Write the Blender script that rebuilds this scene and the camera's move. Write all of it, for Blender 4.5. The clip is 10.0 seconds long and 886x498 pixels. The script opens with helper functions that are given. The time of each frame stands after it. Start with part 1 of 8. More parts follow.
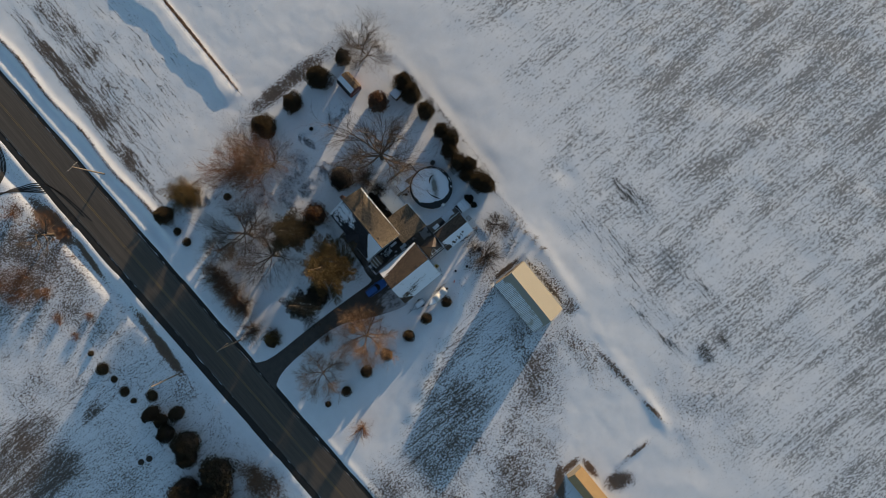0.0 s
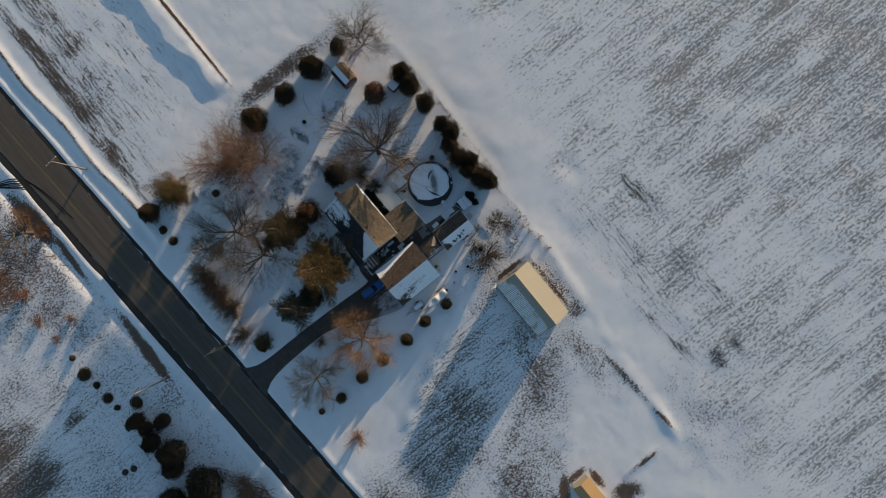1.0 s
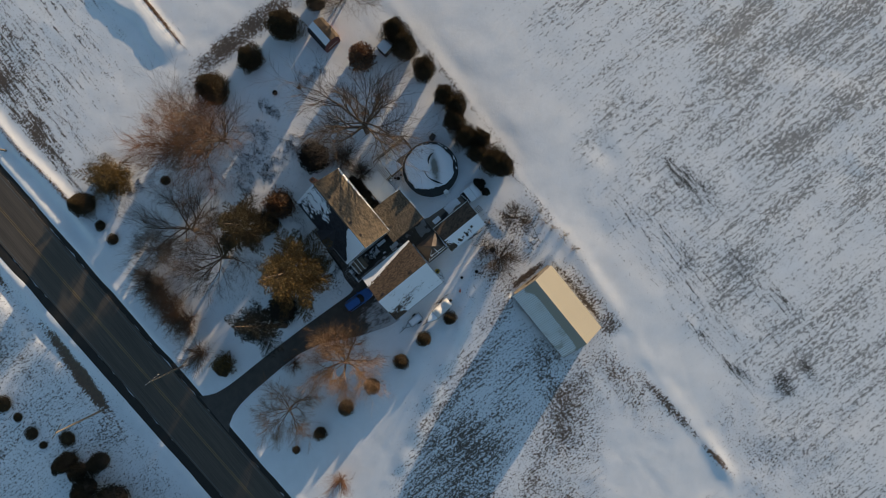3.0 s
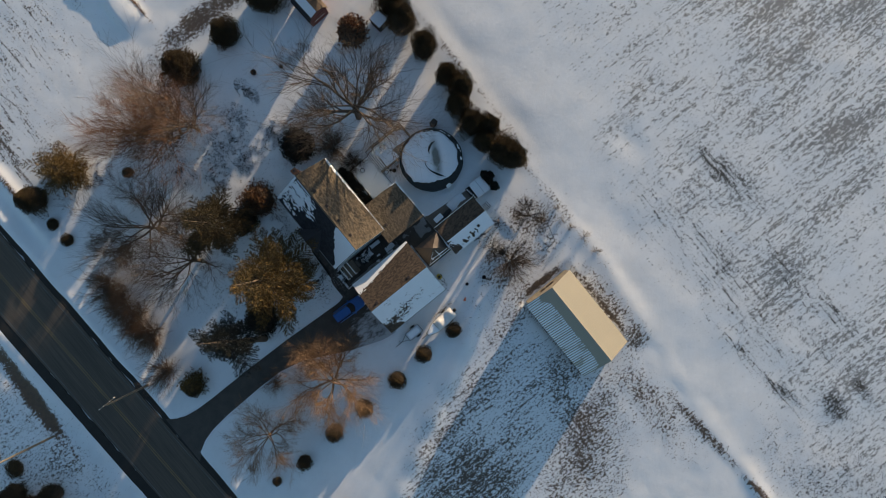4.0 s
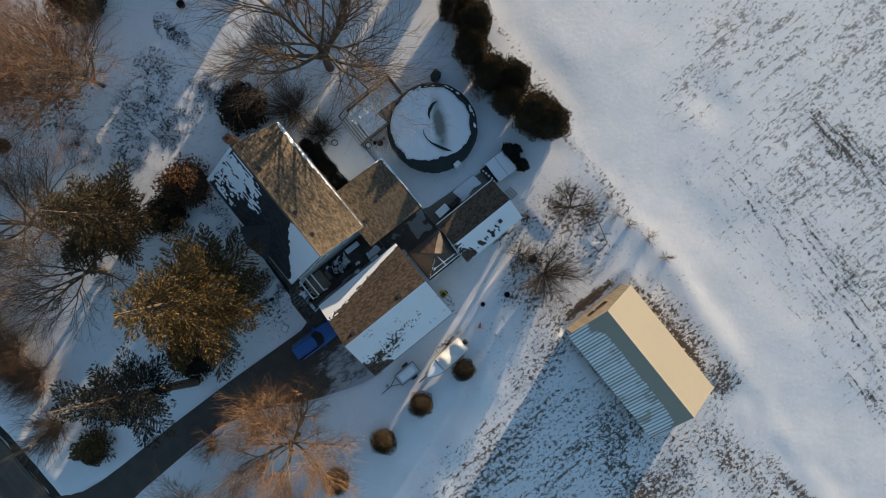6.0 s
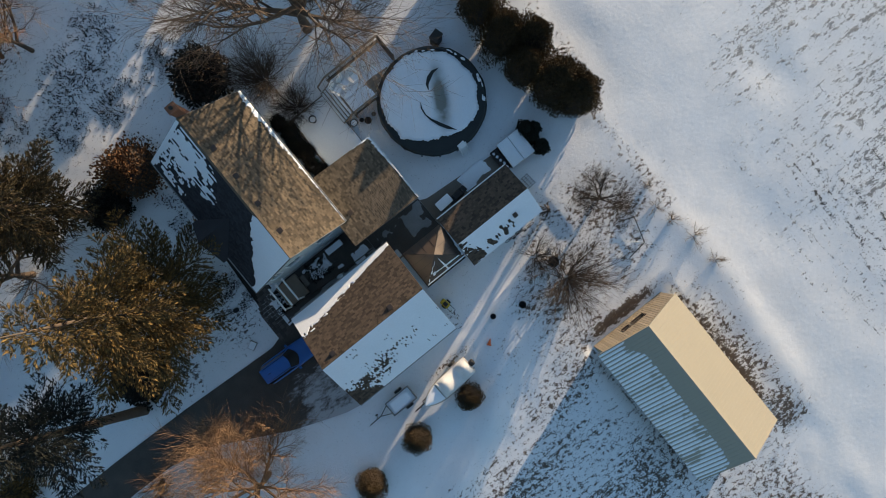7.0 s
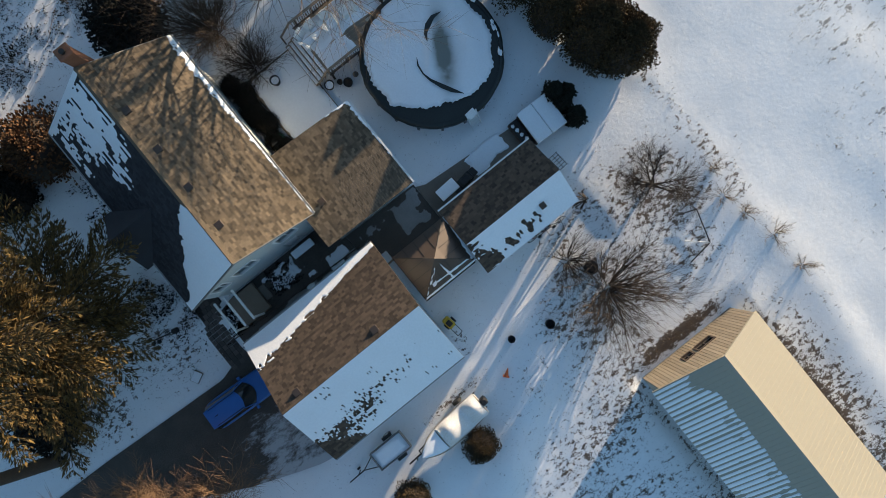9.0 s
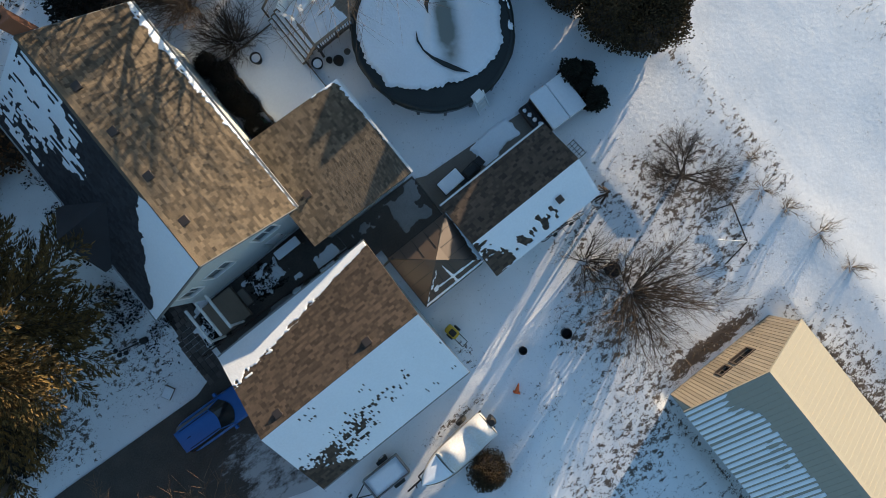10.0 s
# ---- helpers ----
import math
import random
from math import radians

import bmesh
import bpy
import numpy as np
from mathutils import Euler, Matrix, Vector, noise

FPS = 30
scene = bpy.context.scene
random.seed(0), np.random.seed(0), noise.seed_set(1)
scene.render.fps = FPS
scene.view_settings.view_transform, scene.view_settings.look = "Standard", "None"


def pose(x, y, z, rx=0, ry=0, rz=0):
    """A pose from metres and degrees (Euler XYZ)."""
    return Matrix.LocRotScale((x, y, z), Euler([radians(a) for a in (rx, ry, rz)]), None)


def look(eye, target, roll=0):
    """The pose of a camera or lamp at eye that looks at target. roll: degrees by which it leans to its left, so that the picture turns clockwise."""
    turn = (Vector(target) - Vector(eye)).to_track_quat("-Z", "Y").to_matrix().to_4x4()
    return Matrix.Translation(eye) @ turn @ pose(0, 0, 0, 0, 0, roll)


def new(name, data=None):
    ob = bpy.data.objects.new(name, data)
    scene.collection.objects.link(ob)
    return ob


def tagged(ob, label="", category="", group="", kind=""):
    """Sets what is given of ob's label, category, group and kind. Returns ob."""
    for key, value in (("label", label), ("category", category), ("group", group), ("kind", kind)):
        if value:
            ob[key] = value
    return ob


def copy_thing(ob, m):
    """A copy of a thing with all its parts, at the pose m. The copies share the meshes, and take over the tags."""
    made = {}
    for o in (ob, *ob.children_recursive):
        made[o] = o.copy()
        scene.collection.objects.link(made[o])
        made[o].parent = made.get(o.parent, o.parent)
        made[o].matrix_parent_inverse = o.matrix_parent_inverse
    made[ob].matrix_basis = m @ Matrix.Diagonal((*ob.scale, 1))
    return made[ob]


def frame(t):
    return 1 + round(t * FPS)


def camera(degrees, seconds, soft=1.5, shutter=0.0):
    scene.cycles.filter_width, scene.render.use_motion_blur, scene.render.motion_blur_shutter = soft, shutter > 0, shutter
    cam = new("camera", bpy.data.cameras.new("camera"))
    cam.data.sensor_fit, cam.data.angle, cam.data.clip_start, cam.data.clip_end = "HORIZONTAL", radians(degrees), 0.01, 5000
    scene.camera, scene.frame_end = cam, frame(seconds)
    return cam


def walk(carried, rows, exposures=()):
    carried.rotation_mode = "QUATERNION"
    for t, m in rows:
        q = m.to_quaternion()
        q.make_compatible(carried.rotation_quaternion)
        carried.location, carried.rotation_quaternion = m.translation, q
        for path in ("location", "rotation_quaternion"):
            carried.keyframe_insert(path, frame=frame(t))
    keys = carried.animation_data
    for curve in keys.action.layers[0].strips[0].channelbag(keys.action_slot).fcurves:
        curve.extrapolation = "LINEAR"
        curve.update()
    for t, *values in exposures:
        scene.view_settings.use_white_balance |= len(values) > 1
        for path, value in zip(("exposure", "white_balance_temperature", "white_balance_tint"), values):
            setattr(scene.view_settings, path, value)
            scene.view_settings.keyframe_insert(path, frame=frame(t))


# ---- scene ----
# The x axis runs from the road towards the barn field, the y axis along the road.
cam = camera(73.0, 10.0, soft=0.9)
PATH = [
    (0, 1.506, -0.722, 116.000, -0.093, 0.273, -39.200),
    (0.5, 1.403, -0.605, 113.719, -0.145, 0.167, -39.178),
    (1, 1.289, -0.474, 110.467, -0.179, 0.091, -39.160),
    (1.5, 1.160, -0.342, 106.241, -0.230, 0.010, -39.130),
    (2, 1.008, -0.194, 101.070, -0.262, -0.032, -39.113),
    (2.5, 0.859, -0.037, 95.339, -0.247, -0.076, -39.093),
    (4, 0.443, 0.456, 78.388, -0.097, -0.215, -39.035),
    (4.5, 0.316, 0.619, 72.668, -0.014, -0.244, -39.014),
    (5, 0.236, 0.741, 66.951, 0.071, -0.283, -38.999),
    (5.5, 0.205, 0.848, 61.182, 0.156, -0.267, -38.994),
    (7, 0.181, 0.983, 45.533, 0.187, -0.210, -38.913),
    (7.5, 0.187, 0.995, 42.367, 0.176, -0.190, -38.886),
    (8, 0.238, 1.027, 39.634, 0.200, -0.175, -38.858),
    (8.5, 0.233, 1.101, 37.105, 0.213, -0.123, -38.859),
    (9, 0.214, 1.140, 34.825, 0.188, -0.105, -38.848),
    (9.5, 0.197, 1.179, 32.731, 0.154, -0.073, -38.812),
    (10, 0.174, 1.226, 30.891, 0.110, -0.028, -38.792),
]
walk(cam, [(t, pose(x, y, z, rx, ry, rz)) for t, x, y, z, rx, ry, rz in PATH], exposures=[(0, 0.48, 6350, 8), (2.5, 0.52, 6350, 8), (5, 0.76, 6350, 8), (7.5, 1.0, 6200, 7), (10, 1.16, 5980, 6)])

# ---- light ----
SUN_EL, SUN_AZ = 6.3, 19.8
world = bpy.data.worlds.new("winter_sky")
scene.world = world
world.use_nodes = True
wn = world.node_tree.nodes
sky = wn.new("ShaderNodeTexSky")
sky.sky_type = "NISHITA"
sky.sun_disc = False
sky.dust_density, sky.ozone_density = 0.6, 1.9
sky.sun_elevation = radians(SUN_EL)
sky.sun_rotation = radians(90 - SUN_AZ)
wn["Background"].inputs["Strength"].default_value = 0.15
world.node_tree.links.new(sky.outputs["Color"], wn["Background"].inputs["Color"])
sun_dir = Vector((math.cos(radians(SUN_AZ)) * math.cos(radians(SUN_EL)), math.sin(radians(SUN_AZ)) * math.cos(radians(SUN_EL)), math.sin(radians(SUN_EL))))
sun_data = bpy.data.lights.new("sun", "SUN")
sun_data.energy, sun_data.angle, sun_data.color = 4.9, radians(0.6), (1.0, 0.75, 0.495)
sun = new("sun", sun_data)
sun.matrix_world = look(sun_dir * 200, (0, 0, 0))

# ---- tools ----
RNG = np.random.RandomState(11)
LATTICE = RNG.rand(256, 256)


def vnoise(x, y, seed=0):
    """Smooth value noise, 0 to 1, one cell a unit."""
    x, y = np.asarray(x, float) + seed * 17.3, np.asarray(y, float) + seed * 9.1
    xi, yi = np.floor(x).astype(int), np.floor(y).astype(int)
    fx, fy = x - xi, y - yi
    fx, fy = fx * fx * (3 - 2 * fx), fy * fy * (3 - 2 * fy)
    a, b = LATTICE[xi % 256, yi % 256], LATTICE[(xi + 1) % 256, yi % 256]
    c, d = LATTICE[xi % 256, (yi + 1) % 256], LATTICE[(xi + 1) % 256, (yi + 1) % 256]
    return (a * (1 - fx) + b * fx) * (1 - fy) + (c * (1 - fx) + d * fx) * fy


def fbm(x, y, seed=0, octaves=4):
    total, amp, norm = 0, 1.0, 0
    for k in range(octaves):
        total, norm = total + amp * vnoise(np.asarray(x) * 2 ** k, np.asarray(y) * 2 ** k, seed + k * 3), norm + amp
        amp *= 0.5
    return total / norm


def smooth(e0, e1, x):
    t = np.clip((np.asarray(x, float) - e0) / (e1 - e0), 0, 1)
    return t * t * (3 - 2 * t)


class Geo:
    """Vertices and faces of one mesh in the making."""

    def __init__(self):
        self.v, self.f = [], []

    def add(self, verts, faces):
        n = len(self.v)
        self.v += [tuple(p) for p in verts]
        self.f += [tuple(i + n for i in q) for q in faces]
        return self

    def box(self, x0, x1, y0, y1, z0, z1, m=None):
        p = [(x, y, z) for z in (z0, z1) for y in (y0, y1) for x in (x0, x1)]
        if m:
            p = [m @ Vector(q) for q in p]
        return self.add(p, [(0, 2, 3, 1), (4, 5, 7, 6), (0, 1, 5, 4), (2, 6, 7, 3), (0, 4, 6, 2), (1, 3, 7, 5)])

    def soft_box(self, x0, x1, y0, y1, z0, z1, b=0.02, m=None):
        """A box with chamfered upper and upright edges."""
        p = []
        for z, s in ((z0, b), (z1 - b, b), (z1, 2 * b)):
            k = b
            xa, xb, ya, yb = x0 + (s - b), x1 - (s - b), y0 + (s - b), y1 - (s - b)
            p += [(xa + k, ya, z), (xb - k, ya, z), (xb, ya + k, z), (xb, yb - k, z), (xb - k, yb, z), (xa + k, yb, z), (xa, yb - k, z), (xa, ya + k, z)]
        if m:
            p = [m @ Vector(q) for q in p]
        f = [tuple(range(7, -1, -1)), tuple(range(16, 24))]
        for r in (0, 8):
            f += [(r + i, r + (i + 1) % 8, r + 8 + (i + 1) % 8, r + 8 + i) for i in range(8)]
        return self.add(p, f)

    def tube(self, a, b, r0, r1, n=6, caps=True):
        a, b = Vector(a), Vector(b)
        w = (b - a)
        if w.length < 1e-6:
            return self
        w.normalize()
        s = w.orthogonal().normalized()
        t = w.cross(s)
        p = []
        for c, r in ((a, r0), (b, r1)):
            for i in range(n):
                k = 2 * math.pi * i / n
                p.append(c + r * (math.cos(k) * s + math.sin(k) * t))
        f = [(i, (i + 1) % n, n + (i + 1) % n, n + i) for i in range(n)]
        if caps:
            f += [tuple(range(n - 1, -1, -1)), tuple(range(n, 2 * n))]
        return self.add(p, f)

    def loft(self, rings, closed=True, caps=True):
        """Rings of equally many points, joined one to the next."""
        n = len(rings[0])
        p = [q for r in rings for q in r]
        f = []
        for k in range(len(rings) - 1):
            for i in range(n if closed else n - 1):
                f.append((k * n + i, k * n + (i + 1) % n, (k + 1) * n + (i + 1) % n, (k + 1) * n + i))
        if caps:
            f += [tuple(range(n - 1, -1, -1)), tuple(range((len(rings) - 1) * n, len(rings) * n))]
        return self.add(p, f)

    def slab(self, corners, thick):
        """A plate whose upper face has these corners, thickened straight down."""
        n = len(corners)
        p = [tuple(c) for c in corners] + [(c[0], c[1], c[2] - thick) for c in corners]
        f = [tuple(range(n)), tuple(range(2 * n - 1, n - 1, -1))] + [(i, n + i, n + (i + 1) % n, (i + 1) % n) for i in range(n)]
        return self.add(p, f)

    def mesh(self, name, material=None, shade=False):
        me = bpy.data.meshes.new(name)
        me.from_pydata(self.v, [], self.f)
        if material:
            me.materials.append(material)
        if shade:
            me.polygons.foreach_set("use_smooth", [True] * len(me.polygons))
        me.update()
        return me


def part(name, geo, material, parent=None, label="", shade=False):
    ob = new(name, geo if isinstance(geo, bpy.types.Mesh) else geo.mesh(name, material, shade))
    if parent:
        ob.parent = parent
    if label:
        ob["label"] = label
    return ob


def thing(name, label, category, group="", kind="", at=None):
    """The Empty at a thing's base."""
    ob = new(name)
    ob.empty_display_size = 0.3
    if at is not None:
        ob.matrix_world = at
    return tagged(ob, label, category, group, kind)


# ---- materials ----
def material(name, base, rough=0.8, vary=0.25, scale=3.0, fine=40.0, bump=0.2, metal=0.0, other=None, per="", depth=0.02, stretch=None, spread=0.38):
    """A surface of one kind: large stains, fine grain and relief, and a shift from piece to piece (per: object or island)."""
    m = bpy.data.materials.new(name)
    m.use_nodes = True
    nd, ln = m.node_tree.nodes, m.node_tree.links
    bsdf = nd["Principled BSDF"]
    co = nd.new("ShaderNodeTexCoord")
    src = co.outputs["Object"]
    if stretch:
        mp = nd.new("ShaderNodeMapping")
        mp.inputs["Scale"].default_value = stretch
        ln.new(src, mp.inputs["Vector"])
        src = mp.outputs["Vector"]
    n1, n2 = nd.new("ShaderNodeTexNoise"), nd.new("ShaderNodeTexNoise")
    for n, s, dt in ((n1, scale, 4), (n2, fine, 3)):
        n.inputs["Scale"].default_value, n.inputs["Detail"].default_value = s, dt
        ln.new(src, n.inputs["Vector"])
    mix = nd.new("ShaderNodeMix")
    mix.data_type = "RGBA"
    other = other or tuple(c * (1 - 1.6 * vary) for c in base)
    mix.inputs["A"].default_value, mix.inputs["B"].default_value = (*base, 1), (*other, 1)
    rng = nd.new("ShaderNodeMapRange")
    rng.inputs["From Min"].default_value, rng.inputs["From Max"].default_value = 0.3, 0.7
    ad = nd.new("ShaderNodeMath")
    ad.operation = "MULTIPLY_ADD"
    ad.inputs[1].default_value = 0.45
    sh = nd.new("ShaderNodeMath")
    sh.operation = "MULTIPLY"
    sh.inputs[1].default_value = 0.55
    ln.new(n2.outputs["Fac"], sh.inputs[0])
    ln.new(n1.outputs["Fac"], ad.inputs[0])
    ln.new(sh.outputs[0], ad.inputs[2])
    ln.new(ad.outputs[0], rng.inputs["Value"])
    ln.new(rng.outputs["Result"], mix.inputs["Factor"])
    col = mix.outputs["Result"]
    if per:
        gen = nd.new("ShaderNodeObjectInfo") if per == "object" else nd.new("ShaderNodeNewGeometry")
        out = gen.outputs["Random"] if per == "object" else gen.outputs["Random Per Island"]
        hsv = nd.new("ShaderNodeHueSaturation")
        r2 = nd.new("ShaderNodeMapRange")
        r2.inputs["To Min"].default_value, r2.inputs["To Max"].default_value = 1 - spread, 1 + spread
        ln.new(out, r2.inputs["Value"])
        ln.new(r2.outputs["Result"], hsv.inputs["Value"])
        ln.new(col, hsv.inputs["Color"])
        col = hsv.outputs["Color"]
    ln.new(col, bsdf.inputs["Base Color"])
    bsdf.inputs["Roughness"].default_value, bsdf.inputs["Metallic"].default_value = rough, metal
    if bump:
        bp = nd.new("ShaderNodeBump")
        bp.inputs["Strength"].default_value, bp.inputs["Distance"].default_value = bump, depth
        ln.new(n2.outputs["Fac"], bp.inputs["Height"])
        ln.new(bp.outputs["Normal"], bsdf.inputs["Normal"])
    return m


SNOW = material("snow", (0.84, 0.86, 0.89), 0.55, 0.05, 0.6, 9, 0.35, depth=0.03)
SLUSH = material("grey_slush", (0.27, 0.265, 0.26), 0.6, 0.2, 1.5, 14, 0.2)
ASPHALT = material("asphalt", (0.125, 0.1, 0.076), 0.85, 0.2, 1.1, 9, 0.3, other=(0.056, 0.045, 0.036), stretch=(1, 0.03, 1))
GRAVEL = material("dark_gravel_edge", (0.035, 0.031, 0.027), 0.95, 0.3, 1.0, 25, 0.6)
DRIVE = material("driveway_asphalt", (0.095, 0.078, 0.063), 0.75, 0.3, 0.9, 14, 0.4, other=(0.035, 0.03, 0.026))


def iced_asphalt():
    """The driveway's asphalt with packed grey snow before the garage door."""
    m = DRIVE.copy()
    m.name = "driveway_with_packed_snow"
    nd, ln = m.node_tree.nodes, m.node_tree.links
    bsdf = nd["Principled BSDF"]
    old = bsdf.inputs["Base Color"].links[0].from_socket
    co = nd.new("ShaderNodeTexCoord").outputs["Object"]
    mp = nd.new("ShaderNodeMapping")
    mp.inputs["Rotation"].default_value = (0, 0, 0.35)
    mp.inputs["Scale"].default_value = (0.7, 1.5, 1)
    ln.new(co, mp.inputs["Vector"])
    n = nd.new("ShaderNodeTexNoise")
    n.inputs["Scale"].default_value, n.inputs["Detail"].default_value, n.inputs["Roughness"].default_value = 1.0, 6, 0.72
    ln.new(mp.outputs["Vector"], n.inputs["Vector"])
    at = nd.new("ShaderNodeAttribute")
    at.attribute_name = "ice"
    su = nd.new("ShaderNodeMath")
    su.operation = "MULTIPLY_ADD"
    su.inputs[1].default_value = 0.3
    ln.new(at.outputs["Fac"], su.inputs[0])
    ln.new(n.outputs["Fac"], su.inputs[2])
    rg = nd.new("ShaderNodeMapRange")
    rg.inputs["From Min"].default_value, rg.inputs["From Max"].default_value = 0.7, 0.86
    ln.new(su.outputs[0], rg.inputs["Value"])
    mix = nd.new("ShaderNodeMix")
    mix.data_type = "RGBA"
    mix.inputs["B"].default_value = (0.42, 0.42, 0.43, 1)
    ln.new(old, mix.inputs["A"])
    ln.new(rg.outputs["Result"], mix.inputs["Factor"])
    ln.new(mix.outputs["Result"], bsdf.inputs["Base Color"])
    return m


SHINGLE = material("brown_shingle", (0.135, 0.103, 0.069), 0.92, 0.22, 0.7, 22, 0.5, per="island", spread=0.5)
SHINGLE_PIECE = material("brown_shingle_single", (0.135, 0.103, 0.069), 0.92, 0.22, 0.7, 22, 0.5, per="object", spread=0.5)
SHINGLE_DARK = material("dark_brown_shingle", (0.09, 0.064, 0.045), 0.92, 0.22, 0.7, 22, 0.5, per="island", spread=0.5)
ROOF_DECK = material("roof_underlay", (0.1, 0.08, 0.06), 0.9, 0.2, 2, 30, 0.2)
# copy of the brown shingle, darkened and blued to put shade into its colour
SHINGLE_SHADED = material("shaded_roof_shingle", (0.03, 0.03, 0.035), 0.9, 0.25, 1.5, 30, 0.4, per="island")
SIDING = material("pale_siding", (0.5, 0.53, 0.52), 0.6, 0.08, 0.8, 12, 0.1)
TRIM = material("white_trim", (0.78, 0.78, 0.76), 0.5, 0.06, 1, 20, 0.05)
GLASS = material("window_glass", (0.02, 0.022, 0.025), 0.06, 0.1, 1, 5, 0.0)
BARN_ROOF = material("barn_roof_metal", (0.32, 0.29, 0.225), 0.36, 0.05, 0.4, 6, 0.05)
BARN_WALL = material("barn_siding", (0.3, 0.25, 0.19), 0.7, 0.15, 0.8, 10, 0.15, per="island")
DARK_METAL = material("dark_metal", (0.03, 0.028, 0.026), 0.5, 0.2, 4, 40, 0.1, metal=0.3)
BROWN_METAL = material("gazebo_roof_metal", (0.085, 0.06, 0.045), 0.5, 0.15, 1.5, 25, 0.1, metal=0.2)
CONCRETE = material("patio_concrete", (0.2, 0.17, 0.14), 0.9, 0.2, 0.8, 20, 0.3)
PAVER = material("dark_paver", (0.1, 0.085, 0.075), 0.9, 0.2, 1, 20, 0.3, per="object")
WOOD = material("weathered_wood", (0.24, 0.19, 0.14), 0.85, 0.2, 2, 20, 0.3)
WOOD_DARK = material("dark_wood", (0.07, 0.05, 0.04), 0.85, 0.2, 2, 20, 0.3)
BARK = material("grey_brown_bark", (0.115, 0.082, 0.058), 0.95, 0.25, 2, 15, 0.4)
BARK_DARK = material("dark_bark", (0.05, 0.036, 0.027), 0.95, 0.25, 2, 15, 0.4)
BOUGH = material("dark_conifer_bough", (0.03, 0.024, 0.018), 0.95, 0.25, 2, 15, 0.3)
BARK_GOLD = material("golden_bark", (0.235, 0.14, 0.074), 0.95, 0.2, 2, 15, 0.3)
TWIG_RUST = material("rust_twigs", (0.2, 0.095, 0.045), 0.95, 0.25, 1, 10, 0.2)
NEEDLE_DARK = material("dark_needles", (0.007, 0.01, 0.007), 0.9, 0.3, 0.8, 6, 0.2, per="island")
NEEDLE_GOLD = material("golden_green_needles", (0.2, 0.118, 0.029), 0.9, 0.3, 1.0, 5, 0.2, other=(0.022, 0.021, 0.008), per="island", spread=0.55)
NEEDLE_GREEN = material("green_needles", (0.019, 0.019, 0.008), 0.9, 0.3, 0.8, 6, 0.2, other=(0.075, 0.046, 0.013), per="island", spread=0.5)
CEDAR = material("brown_green_cedar", (0.1, 0.06, 0.022), 0.95, 0.3, 0.8, 6, 0.2, other=(0.024, 0.021, 0.009), per="island")
GRASS = material("dry_grass", (0.17, 0.115, 0.06), 0.95, 0.3, 0.5, 8, 0.0, per="island")
BLUE = material("blue_car_paint", (0.028, 0.12, 0.38), 0.3, 0.05, 1, 5, 0.0)
BLACK = material("black_rubber", (0.015, 0.015, 0.016), 0.6, 0.2, 3, 30, 0.1)
RUST_BRICK = material("rust_brown_brick", (0.26, 0.11, 0.06), 0.9, 0.2, 3, 30, 0.3)


# ---- ground, road and driveway ----
def road_right(y):
    return -41.25 - 0.0335 * y


def road_left(y):
    return -49.65 - 0.036 * y


DRIVE_X = [-43.0, -41.6, -40.6, -39.4, -37.5, -35.0, -29.2, -26.0, -22.6, -17.0, -14.4, -13.0, -11.3]
DRIVE_HI = [6.4, 5.5, 4.8, 4.2, 3.9, 3.8, 3.8, 3.7, 3.6, 3.25, 3.1, 3.5, 3.7]
DRIVE_LO = [-2.6, -1.2, -0.3, 0.5, 1.0, 1.25, 1.4, 1.3, 0.5, -2.4, -3.4, -3.9, -4.2]


def along(x, y, pts):
    """Distance from a line through points, and how far along it (0 to 1)."""
    best, where = np.full(np.shape(x), 1e9), np.zeros(np.shape(x))
    total = sum(math.dist(a, b) for a, b in zip(pts, pts[1:]))
    run = 0.0
    for a, b in zip(pts, pts[1:]):
        length = math.dist(a, b)
        wx, wy = (b[0] - a[0]) / length, (b[1] - a[1]) / length
        s = np.clip((x - a[0]) * wx + (y - a[1]) * wy, 0, length)
        d = np.hypot(x - a[0] - s * wx, y - a[1] - s * wy)
        near = d < best
        best, where = np.where(near, d, best), np.where(near, (run + s) / total, where)
        run += length
    return best, where


LANE_RIDGE = [(1.5, -7.0), (-4.5, -11.2), (-12.3, -15.0), (-17.5, -18.2), (-30, -24)]
YARD_EDGE = [(12.5, 44), (17.8, 34), (17.6, 24), (16.8, 13), (16.0, 2), (15.8, -7), (16.3, -13), (15.2, -21), (14.0, -35), (12.3, -52)]

# Wind-scooped hollows: place, reach along x and y, depth.
FIELD_HOLLOWS = [(28.5, -4.2, 1.6, 2.6, 0.1), (20.5, -12.5, 2.0, 3.4, 0.09), (19.0, 8.0, 1.4, 6.0, 0.06), (22.5, -22, 1.6, 4.0, 0.05), (19.5, 20.0, 1.4, 5.0, 0.06)]


